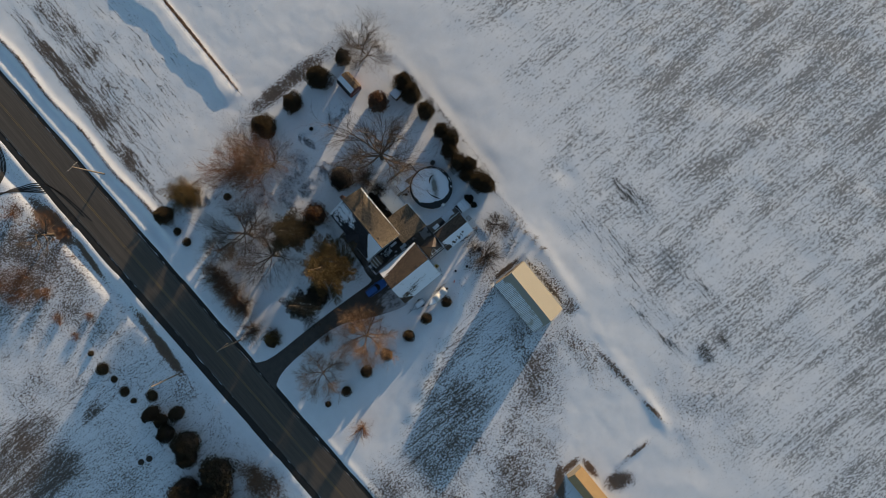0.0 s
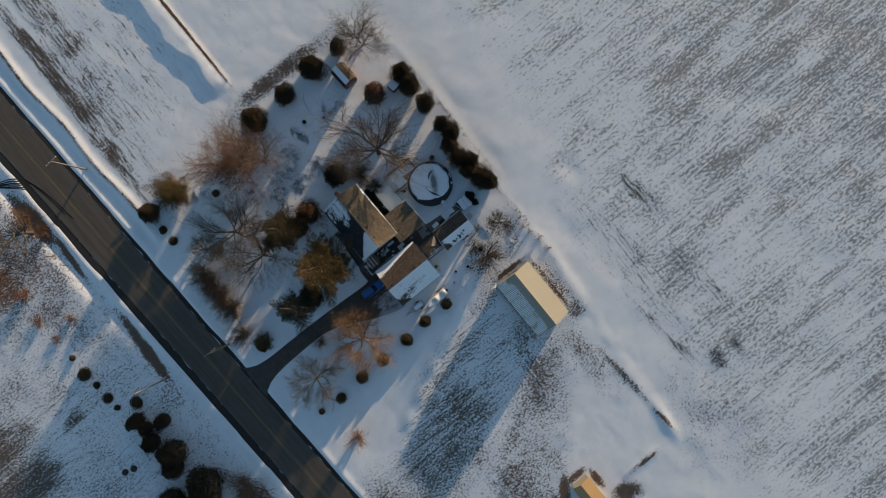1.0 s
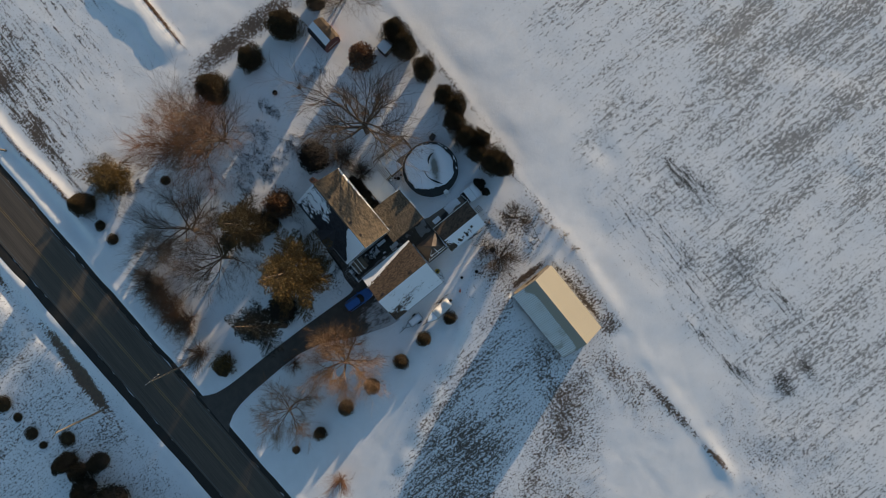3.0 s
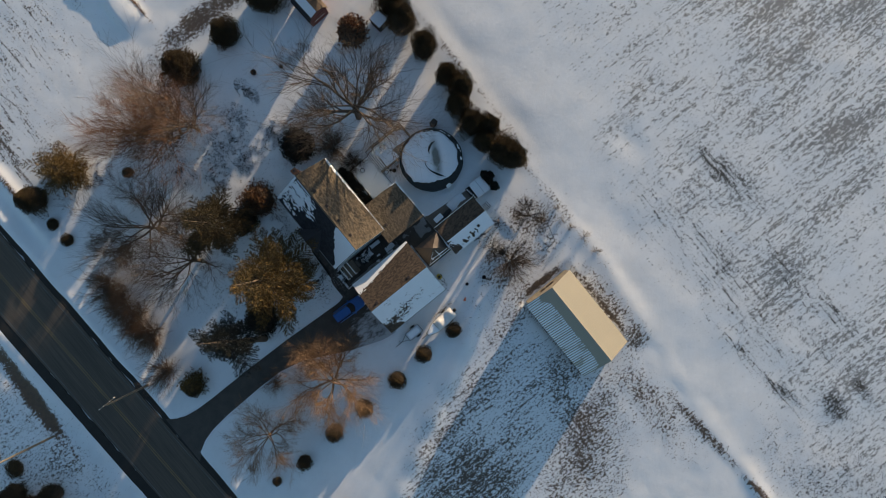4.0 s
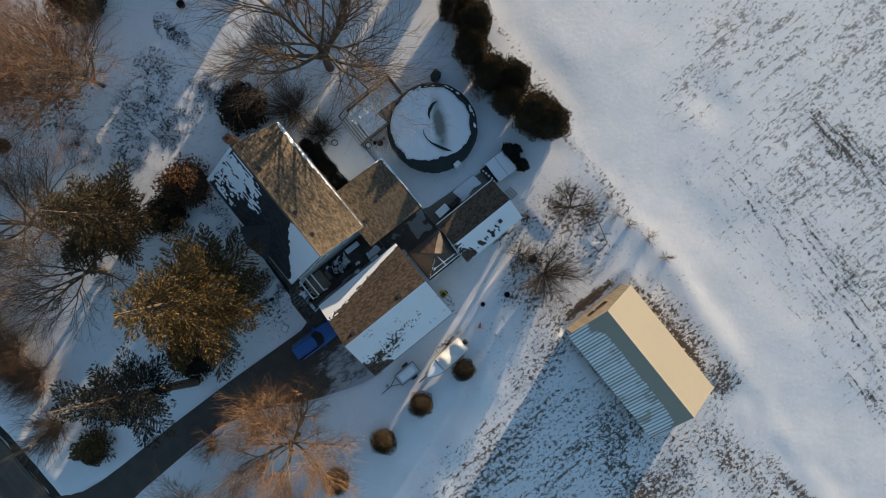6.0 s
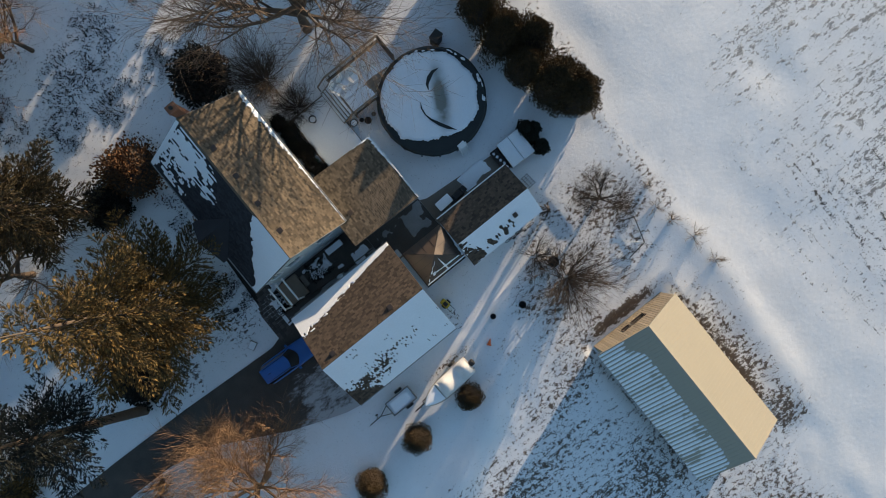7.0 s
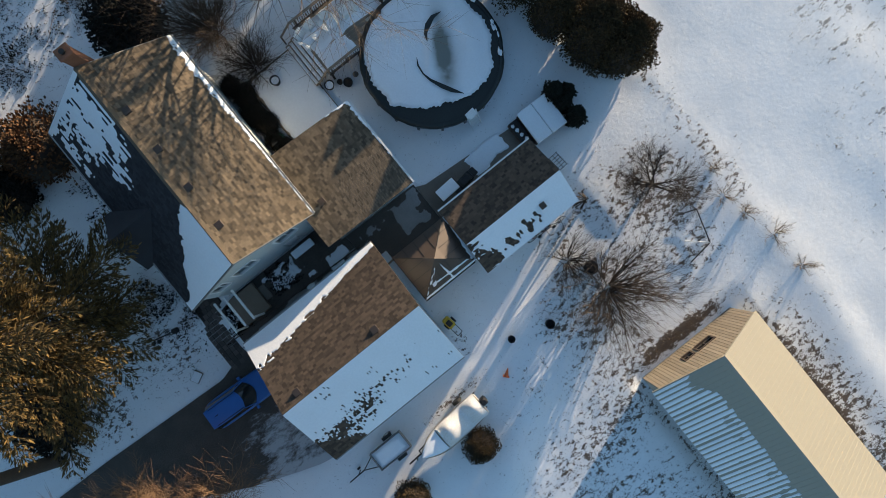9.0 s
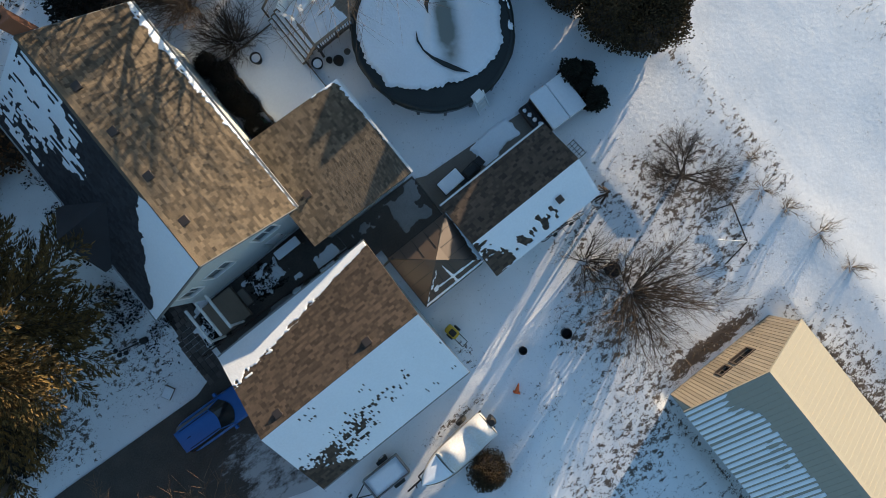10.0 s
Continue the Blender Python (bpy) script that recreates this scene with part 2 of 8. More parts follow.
def height(x, y):
    x, y = np.asarray(x, float), np.asarray(y, float)
    far = smooth(95, 300, np.hypot(x, y))
    calm = 1 - 0.6 * smooth(15, 20, x) * (1 - smooth(40, 60, x))
    z = 0.16 * (fbm(x / 11, y / 11, 1) - 0.5) + 0.10 * calm * (fbm(x / 3.2, y / 3.2, 4) - 0.5) + 0.028 * calm * (fbm(x / 0.9, y / 0.9, 7, 2) - 0.5)
    z = z + 0.02
    # drifts across the open field
    z = z + 0.12 * smooth(17, 24, x) * (1 - smooth(26, 40, x)) * (fbm(x / 7, y / 4.0, 12) - 0.42)
    for hx, hy, hu, hv, deep in FIELD_HOLLOWS:
        z = z - deep * np.exp(-((x - hx) / hu) ** 2 - ((y - hy) / hv) ** 2)
    # the yard's weedy edge and the snow blown up along it
    d, s = along(x, y, YARD_EDGE)
    z = z + 0.04 * np.exp(-(d / 1.0) ** 2)
    z = z + 0.02 * np.exp(-((x - 19.2 - 0.8 * np.sin(y / 5)) / 1.6) ** 2) * smooth(-30, -18, y) * (1 - smooth(30, 40, y))
    # drift crest round the barn
    z = z + 0.09 * np.exp(-((x - 15.2 - 0.5 * np.sin(y / 3.0)) / 1.5) ** 2) * smooth(-27, -22, y) * (1 - smooth(-9, -3, y))
    # snow pushed up beside the lane
    d, s = along(x, y, LANE_RIDGE)
    z = z + (0.42 + 0.1 * np.sin(s * 40)) * np.exp(-(d / 1.15) ** 2) * (1 - smooth(0.7, 1.0, s)) * smooth(0, 0.1, s)
    # drift behind the field fence
    k = smooth(46.5, 50, y)
    lip = x + 0.45 * np.sin(y / 2.3) + 1.2 * (vnoise(y * 0.7, 3.0 + 0 * y, 8) - 0.5) + 0.05 * (y - 60)
    z = z + k * (0.45 + 0.14 * (vnoise(y * 0.9, x * 0.3, 9) - 0.5)) * smooth(-9.4, -12.0, x) * (1 - smooth(-13.9, -15.0, lip))
    # banks at the far end of the yard
    z = z + 0.17 * np.exp(-((y + 54.4) / 0.5) ** 2) * smooth(-1, 2, x) * (1 - smooth(7, 9.5, x))
    z = z + 0.16 * np.exp(-((x - 13.0 - 0.1 * (y + 50)) / 1.1) ** 2) * smooth(-57, -53, y) * (1 - smooth(-49, -45, y))
    # roadside banks and ditches
    dr, dl = x - road_right(y), road_left(y) - x
    up = smooth(31, 36, y)
    z = z - up * 0.22 * np.exp(-((dr - 2.4) / 0.9) ** 2) + up * 0.26 * np.exp(-((dr - 4.1 - 0.3 * np.sin(y / 3.0)) / 0.8) ** 2)
    z = z - 0.5 * np.exp(-((dl - 3.2) / 1.4) ** 2) * smooth(4, 12, y)
    z = z + 0.10 * np.exp(-((dr - 0.9) / 0.5) ** 2) + 0.10 * np.exp(-((dl - 1.2) / 0.6) ** 2)
    z = z * (1 - far)
    # the bed of the road
    inside = np.minimum(-dr, -dl)
    z = z + (-0.16 - z) * smooth(-0.35, 0.1, inside)
    # the bed of the driveway
    hi, lo = np.interp(x, DRIVE_X, DRIVE_HI), np.interp(x, DRIVE_X, DRIVE_LO)
    edge = np.minimum(hi - y, y - lo) + 0.25 * (vnoise(x * 1.7, y * 1.7, 5) - 0.5)
    edge = np.where((x < -43) | (x > -10.9), -9, edge)
    z = z + (-0.16 - z) * smooth(-0.3, 0.1, edge)
    # level ground under the buildings and the paved yard
    for x0, x1, y0, y1, level in ((-11.6, 8.4, -4.2, 6.4, -0.12), (-11.3, -3.4, 6.2, 18, -0.12), (4.4, 11.7, -24, -11.7, -0.3)):
        e = np.minimum(np.minimum(x - x0, x1 - x), np.minimum(y - y0, y1 - y))
        z = z + (level - z) * smooth(-0.6, 0.2, e)
    return z


# Dry grass and weeds that stand through the snow: centre, reach along and across, turn, strength.
CLUMPS = [
    (-64, 45, 9, 14, 0, 0.6), (20, -58, 9, 14, 0, 0.34), (-4.6, -6.0, 2.0, 0.35, 3, 0.6), (-2.2, -3.6, 0.3, 1.2, 0, 0.6), (7.5, -3.0, 4.0, 2.6, 0, 0.4), (11.5, -8.2, 3.0, 2.4, 0, 0.4), (-0.5, -8.6, 3.4, 1.6, 30, 0.38),
    (-24, -33, 13, 6, 20, 0.54), (-36, -30, 7, 6, 20, 0.42), (-3, -33, 12, 6, 20, 0.5), (2, -27, 5, 8, 0, 0.54), (-15, -42, 12, 6, 20, 0.52), (-32, -38, 10, 5, 0, 0.5),
    # the (4.2, -18) row draws a thin dark strip along the barn wall
    (-13, -50, 3, 5, 0, 0.5), (13.4, -18, 1.4, 7.5, 0, 0.42), (12.3, -18, 0.5, 6.5, 0, 0.6), (12.8, -24.5, 2.0, 2.0, 0, 0.5), (8, -11.3, 4.5, 0.5, 0, 0.62), (4.2, -18, 0.3, 6.5, 0, 0.5), (0, -13, 7, 2.6, 28, 0.53),
    (15.9, -2, 0.8, 12, 0, 0.40), (17.4, 16, 0.55, 18, 0, 0.42), (12.0, -39, 0.7, 7, 3, 0.62), (6, -6.5, 4.5, 2.6, 10, 0.52), (3, -9.5, 3.4, 1.8, 30, 0.48), (9, -34, 3, 9, 0, 0.5),
    (11, -4, 4, 3.4, 0, 0.46), (-11, 29, 3.5, 4.5, 0, 0.36), (-14, 24, 8, 6, 0, 0.34), (-8, 23, 4, 3, 0, 0.32), (-28, 22, 5, 9, 0, 0.3), (-22, 12, 8, 7, 0, 0.34), (-16, 6.6, 3.6, 2.2, 0, 0.44), (-21.5, 6.5, 2.6, 2.2, 0, 0.44), (-19, 36, 5, 4, 0, 0.5),
    (-2, 43.5, 11, 1.6, 0, 0.66), (9, 42, 6, 1.5, -20, 0.46), (-12, 42, 3, 2, 0, 0.5), (-56, 12, 3, 12, 0, 0.28),
    (-72, 44, 6, 6, 0, 0.45), (-66, 32, 6, 5, 0, 0.30), (-60, 28, 6, 12, 0, 0.42), (-62, 52, 6, 8, 0, 0.42), (-32, 42, 3, 1.5, 0, 0.45), (-34, 37, 1, 5, 0, 0.4), (-20.5, 31, 2, 2, 0, 0.25),
    (-23, 9, 4, 4, 0, 0.22), (-24, 18, 6, 3, 0, 0.20), (13, 33, 3, 1.5, 0, 0.32), (27.6, -48.4, 1.5, 2.3, 0, 0.6), (31.8, -49, 0.8, 2.0, 0, 0.58), (24, -44, 0.6, 2.5, 0, 0.52), (32, -58, 3, 2, 0, 0.4),
    (12.6, 16, 1.4, 2.2, -30, 0.30), (0.5, 20.5, 4, 0.9, 0, 0.34), (-14.2, 8.5, 1.6, 3.0, 0, 0.40), (-16.5, 6, 1.8, 1.2, 0, 0.30), (-1, -57, 2.5, 1.6, -30, 0.75),
]
RUSTY = [
    (-53.5, 20, 0.9, 7.0, -2, 0.9), (-54.8, 51.5, 1.6, 5.0, 6, 0.95), (-58, 50, 3.4, 6, 0, 0.55), (-53.6, 42, 0.55, 5, -4, 0.85), (-59, 57.5, 2.0, 1.6, 0, 0.62), (-10.4, 68, 0.25, 18.5, 0, 0.9), (-66.5, 45.5, 3.6, 3.0, 0, 0.62),
    (-55, -14, 2.6, 5.5, 12, 0.66), (5.0, -54.4, 4.0, 0.4, 0, 0.7), (-10.2, -50, 1.0, 3.2, -38, 0.85), (-6.6, -48.6, 2.2, 0.6, 0, 0.85), (-3.8, -51.5, 0.7, 2.0, 0, 0.8), (12.7, -50.5, 0.4, 2.6, 4, 0.7),
]
ROWS_X = [
    (-9, -21.5, 12, 6.5, 12, 0.46), (-20, -28, 14, 6, 12, 0.47),
    (-16, -24.5, 13, 5.6, 26, 0.48), (-27, -30, 6, 4.0, 26, 0.48), (-5, -19.5, 5, 4.0, 24, 0.42), (-84, 22, 6, 4, 0, 0.6), (-86, 14, 7, 5, 0, 0.62), (-92, 18, 8, 12, 0, 0.58), (-80, 8, 9, 8, 0, 0.36), (-74, 10, 18, 26, 0, 0.37), (-64, -24, 12, 14, 0, 0.34), (-72, 18, 3, 1.4, 20, 0.55),
]
ROWS_Y = [
    (-34.6, 66, 1.5, 18, 0, 0.66), (-32.0, 60, 1.3, 16, 1, 0.5), (-35.8, 52, 1.0, 10, 0, 0.62), (-29, 72, 4, 22, 0, 0.42), (-24, 66, 9, 20, 0, 0.33), (-6, 60, 6, 14, 0, 0.22),
    (25.5, -32, 2.0, 8, 4, 0.42), (28.5, -24, 2.0, 7, 6, 0.38), (34.5, -34, 1.7, 9, 4, 0.43), (31, -40, 1.5, 7, 4, 0.4), (22.6, -38, 0.9, 8, 4, 0.42), (36, -16, 2.0, 7, 8, 0.42), (28, -26, 6.5, 20, 5, 0.33),
]


def zones(x, y, rows, power=1.3):
    c = np.zeros(np.shape(x))
    for px, py, ru, rv, turn, strength in rows:
        a = radians(turn)
        dx, dy = x - px, y - py
        p, q = (dx * math.cos(a) + dy * math.sin(a)) / ru, (-dx * math.sin(a) + dy * math.cos(a)) / rv
        c = np.maximum(c, strength * np.exp(-np.clip((p * p + q * q) * 0.5, 0, 30) ** power))
    return c


def rusty(x, y):
    crest = smooth(33, 40, y) * np.exp(-((x - road_right(y) - 4.1 - 0.3 * np.sin(y / 3.0)) / 0.5) ** 2)
    return np.maximum(zones(x, y, RUSTY), 0.55 * crest) * (0.65 + 0.7 * fbm(x / 2.5, y / 2.5, 23))


def cover(x, y):
    c = np.maximum(zones(x, y, CLUMPS), 0.3 * smooth(-50, -54, x) + 0.06)
    return np.maximum(c * (0.55 + 0.9 * fbm(x / 5, y / 5, 21)), rusty(x, y))


def rows_x(x, y):
    return zones(x, y, ROWS_X, 1.8) * (0.45 + 0.6 * fbm(x / 9, y / 1.4, 24) + 0.5 * fbm(x / 6, y / 6, 25))


def rows_y(x, y):
    return zones(x, y, ROWS_Y, 1.6) * (0.35 + 0.7 * fbm(x / 1.1, y / 9, 26) + 0.6 * fbm(x / 5, y / 5, 27))


def stubble(x, y):
    d = x - 29 - 0.12 * (y - 10) + 9 * (fbm(x / 16, y / 16, 31) - 0.5)
    s = smooth(-9, 10, d) * (0.18 + 0.16 * smooth(10, 60, d) + 0.34 * fbm(x / 17, y / 6, 33) + 0.12 * fbm(x / 16, y / 1.5, 34))
    d2 = y - 46 + 6 * (fbm(x / 8, y / 8, 35) - 0.5)
    return np.maximum(s, 0.26 * smooth(6, 18, d2) * smooth(-8, 2, x) * (0.5 + fbm(x / 9, y / 2, 36)))


def build_ground():
    fx = np.concatenate([[-3000, -1600, -800, -420, -250, -170, -130, -112], np.arange(-102, -60, 0.7), np.arange(-60, 24, 0.42), np.arange(24, 100, 0.6), [108, 125, 160, 240, 420, 800, 1600, 3000]])
    fy = np.concatenate([[-3000, -1600, -800, -420, -250, -170, -130, -108], np.arange(-98, -48, 0.7), np.arange(-48, 52, 0.42), np.arange(52, 98, 0.7), [108, 125, 160, 240, 420, 800, 1600, 3000]])
    nx, ny = len(fx), len(fy)
    gx, gy = np.meshgrid(fx, fy)
    gx, gy = gx.ravel(), gy.ravel()
    co = np.stack([gx, gy, height(gx, gy)], 1)
    i = (np.arange(ny - 1)[:, None] * nx + np.arange(nx - 1)[None, :]).ravel()
    quads = np.stack([i, i + 1, i + nx + 1, i + nx], 1)
    me = bpy.data.meshes.new("ground")
    me.vertices.add(len(co))
    me.vertices.foreach_set("co", co.ravel())
    me.loops.add(quads.size)
    me.loops.foreach_set("vertex_index", quads.ravel().astype(np.int32))
    me.polygons.add(len(quads))
    me.polygons.foreach_set("loop_start", np.arange(0, quads.size, 4, dtype=np.int32))
    me.polygons.foreach_set("use_smooth", np.ones(len(quads), bool))
    me.update(calc_edges=True)
    for name, values in (("cover", cover(gx, gy)), ("rusty", rusty(gx, gy)), ("rows_x", rows_x(gx, gy)), ("rows_y", rows_y(gx, gy)), ("stubble", stubble(gx, gy)), ("trodden", smooth(-39, -34, gx) * (1 - smooth(14, 17, gx)) * smooth(-14, -9, gy) * (1 - smooth(36, 41, gy)))):
        me.attributes.new(name, "FLOAT", "POINT").data.foreach_set("value", values.astype(np.float32))
    me.materials.append(ground_material())
    return tagged(new("ground", me), "snow-covered yard and stubble fields with dry grass showing through", "ground", kind="structure")


def ground_material():
    m = bpy.data.materials.new("snow_and_dry_grass")
    m.use_nodes = True
    nd, ln = m.node_tree.nodes, m.node_tree.links
    bsdf = nd["Principled BSDF"]
    co = nd.new("ShaderNodeTexCoord").outputs["Object"]

    def noise_at(scale, detail, rough=0.6, squeeze=None):
        src = co
        if squeeze:
            mp = nd.new("ShaderNodeMapping")
            mp.inputs["Scale"].default_value = squeeze
            ln.new(co, mp.inputs["Vector"])
            src = mp.outputs["Vector"]
        n = nd.new("ShaderNodeTexNoise")
        n.inputs["Scale"].default_value, n.inputs["Detail"].default_value, n.inputs["Roughness"].default_value = scale, detail, rough
        ln.new(src, n.inputs["Vector"])
        return n.outputs["Fac"]

    def calc(op, a, b=0.0, c=0.0, clamp=False):
        n = nd.new("ShaderNodeMath")
        n.operation, n.use_clamp = op, clamp
        for k, val in enumerate((a, b, c)):
            if isinstance(val, (int, float)):
                n.inputs[k].default_value = val
            else:
                ln.new(val, n.inputs[k])
        return n.outputs[0]

    def attr(name):
        n = nd.new("ShaderNodeAttribute")
        n.attribute_name = name
        return n.outputs["Fac"]

    tufts = noise_at(3.0, 6, 0.82, (0.8, 1.1, 1))
    clumps = noise_at(0.8, 4)
    coarse = noise_at(3.0, 3, 0.65, (0.75, 1.2, 1))

    def stand(name, noise, steep):
        """Where the weeds named by an attribute break through the snow."""
        return calc("MULTIPLY_ADD", calc("MULTIPLY_ADD", attr(name), 1.6, calc("MULTIPLY_ADD", noise, 2.2, -3.0)), steep, 0.5, True)

    g = stand("cover", calc("MULTIPLY_ADD", clumps, 0.3, calc("MULTIPLY_ADD", coarse, 0.45, calc("MULTIPLY", tufts, 1.25))), 8.0)
    long_x, long_y = noise_at(1.0, 4, 0.65, (0.22, 1.9, 1)), noise_at(1.0, 4, 0.65, (2.2, 0.3, 1))
    gx = stand("rows_x", calc("MULTIPLY_ADD", long_x, 0.5, calc("MULTIPLY", tufts, 1.5)), 8.0)
    gy = stand("rows_y", calc("MULTIPLY_ADD", long_y, 0.85, calc("MULTIPLY", tufts, 1.15)), 8.0)
    g = calc("MULTIPLY", calc("MAXIMUM", g, calc("MAXIMUM", gx, gy)), 0.97)
    speck = noise_at(1.9, 6, 0.82, (0.7, 1.25, 1))
    rows = noise_at(1.0, 4, 0.65, (0.1, 1.5, 1))
    passes = noise_at(1.0, 5, 0.7, (0.05, 0.3, 1))
    patches = noise_at(0.16, 4, 0.6, (0.7, 1.2, 1))
    tracks = noise_at(1.0, 1, 0.5, (0.012, 1.1, 1))
    st = attr("stubble")
    for n, amount in ((rows, 1.0), (passes, 0.9), (patches, 0.7), (speck, 3.1)):
        st = calc("ADD", st, calc("MULTIPLY", calc("SUBTRACT", n, 0.5), amount))
    st = calc("SUBTRACT", st, calc("MULTIPLY_ADD", calc("SUBTRACT", tracks, 0.62), 4.0, 0.0, True))
    s = calc("MULTIPLY_ADD", calc("SUBTRACT", st, 0.555), 7.0, 0.5, True)
    on = calc("MULTIPLY", attr("stubble"), 6.0, 0, True)
    s = calc("MULTIPLY", calc("MULTIPLY", s, on), 0.72)
    crumbs = calc("MULTIPLY_ADD", calc("SUBTRACT", noise_at(5.5, 4, 0.7), 0.625), 14.0, 0.0, True)
    s = calc("MAXIMUM", s, calc("MULTIPLY", crumbs, calc("MULTIPLY_ADD", attr("trodden"), 0.3, 0.14)))
    fac = calc("MAXIMUM", g, s)
    dry = nd.new("ShaderNodeMix")
    dry.data_type = "RGBA"
    dry.inputs["A"].default_value, dry.inputs["B"].default_value = (0.14, 0.094, 0.06, 1), (0.22, 0.118, 0.052, 1)
    ln.new(calc("MULTIPLY", attr("rusty"), 2.0, 0, True), dry.inputs["Factor"])
    grey = nd.new("ShaderNodeMix")
    grey.data_type = "RGBA"
    grey.inputs["B"].default_value = (0.07, 0.067, 0.06, 1)
    ln.new(dry.outputs["Result"], grey.inputs["A"])
    ln.new(on, grey.inputs["Factor"])
    tone = nd.new("ShaderNodeMix")
    tone.data_type = "RGBA"
    tone.inputs["B"].default_value = (0.036, 0.028, 0.021, 1)
    ln.new(grey.outputs["Result"], tone.inputs["A"])
    ln.new(noise_at(1.9, 5, 0.75), tone.inputs["Factor"])
    snowc = nd.new("ShaderNodeMix")
    snowc.data_type = "RGBA"
    snowc.inputs["A"].default_value, snowc.inputs["B"].default_value = (0.87, 0.88, 0.9, 1), (0.72, 0.72, 0.72, 1)
    litter = calc("MULTIPLY_ADD", calc("SUBTRACT", noise_at(11.0, 3, 0.6), 0.66), 9.0, 0.0, True)
    ln.new(calc("ADD", noise_at(0.35, 5, 0.65), litter), snowc.inputs["Factor"])
    both = nd.new("ShaderNodeMix")
    both.data_type = "RGBA"
    ln.new(fac, both.inputs["Factor"])
    ln.new(snowc.outputs["Result"], both.inputs["A"])
    ln.new(tone.outputs["Result"], both.inputs["B"])
    ln.new(both.outputs["Result"], bsdf.inputs["Base Color"])
    bsdf.inputs["Roughness"].default_value = 0.65
    lumps = calc("MULTIPLY", noise_at(5.0, 5, 0.75), calc("MULTIPLY_ADD", attr("trodden"), 1.0, 0.05))
    bp = nd.new("ShaderNodeBump")
    bp.inputs["Strength"].default_value, bp.inputs["Distance"].default_value = 0.32, 0.06
    ln.new(calc("ADD", calc("ADD", calc("ADD", noise_at(2.2, 6, 0.7), lumps), calc("MULTIPLY", fac, 0.5)), calc("MULTIPLY", rows, calc("MULTIPLY", on, 0.6))), bp.inputs["Height"])
    ln.new(bp.outputs["Normal"], bsdf.inputs["Normal"])
    return m


def strip(name, inner, outer, z, mat, label, category="road", y0=-900, y1=900, parent=None, step=6.0, rough=0.0):
    ys = np.concatenate([[y0, y0 / 2], np.arange(-90, 92, step), [y1 / 2, y1]])
    rings = []
    for q in ys:
        w = rough * float(vnoise(0, q * 0.9, 3) - 0.5 + 0.5 * (vnoise(3, q * 2.7, 4) - 0.5))
        rings.append([(inner(q), q, z), (outer(q) + w, q, z), (outer(q) + w, q, z - 0.2), (inner(q), q, z - 0.2)])
    g = Geo().loft(rings)
    return tagged(part(name, g, mat, parent), label, category, kind="structure")


def build_road():
    strip("road", lambda y: road_left(y) + 0.95, lambda y: road_right(y) - 0.55, 0.03, ASPHALT, "dark grey asphalt country road with worn yellow centre lines")
    strip("road_shoulder", lambda y: road_left(y) - 0.4, lambda y: road_left(y) + 0.94, 0.0, GRAVEL, "dark wet gravel shoulder beside the road", rough=0.5, step=0.7)
    strip("road_shoulder", lambda y: road_right(y) + 0.35, lambda y: road_right(y) - 0.54, 0.0, GRAVEL, "dark wet gravel shoulder beside the road", rough=-0.5, step=0.7)
    yellow = material("worn_yellow_paint", (0.3, 0.19, 0.06), 0.8, 0.3, 1.5, 12, 0.1, other=(0.11, 0.085, 0.06), stretch=(1, 0.2, 1))
    white = material("worn_white_paint", (0.16, 0.155, 0.145), 0.8, 0.3, 1.5, 12, 0.1, other=(0.06, 0.058, 0.056), stretch=(1, 0.2, 1))
    mid = lambda y: (road_left(y) + road_right(y)) / 2 + 0.15
    for off, w, mat, name in ((-0.13, 0.10, yellow, "yellow"), (0.13, 0.10, yellow, "yellow"), (-3.15, 0.10, white, "white"), (3.15, 0.10, white, "white")):
        strip("lane_marking", lambda y: mid(y) + off - w / 2, lambda y: mid(y) + off + w / 2, 0.034, mat, "worn %s line painted on the asphalt road" % name, "road marking")
    verts, faces, ice = [], [], []
    xs, cols = np.arange(-41.6, -11.0, 0.3), 14
    for x in xs:
        lo, hi = np.interp(x, DRIVE_X, DRIVE_LO) - 0.2, np.interp(x, DRIVE_X, DRIVE_HI) + 0.2
        for j in range(cols + 1):
            y = lo + (hi - lo) * j / cols
            verts.append((x, y, 0.012))
            ice.append(float(smooth(-17.5, -14.5, x) * (1 - smooth(-0.6, 1.2, y)) + 0.45 * (1 - smooth(0.0, 0.8, y - lo)) + 0.3 * smooth(-12.6, -11.4, x)))
    for i in range(len(xs) - 1):
        for j in range(cols):
            k = i * (cols + 1) + j
            faces.append((k, k + cols + 1, k + cols + 2, k + 1))
    bed = Geo().add(verts, faces)
    rim = [verts[i * (cols + 1)] for i in range(len(xs))] + [verts[i * (cols + 1) + cols] for i in reversed(range(len(xs)))]
    bed.add([q for x, y, z in rim for q in ((x, y, z), (x, y, -0.14))], [(2 * i, 2 * i + 1, (2 * i + 3) % (2 * len(rim)), (2 * i + 2) % (2 * len(rim))) for i in range(len(rim))])
    ob = part("driveway", bed, iced_asphalt())
    ob.data.attributes.new("ice", "FLOAT", "POINT").data.foreach_set("value", ice + [0.0] * (2 * len(rim)))
    tagged(ob, "dark asphalt driveway with packed grey snow before the garage", "driveway", kind="structure")


build_ground()
build_road()


# ---- roofs ----
def lerp(a, b, t):
    return tuple(p + (q - p) * t for p, q in zip(a, b))


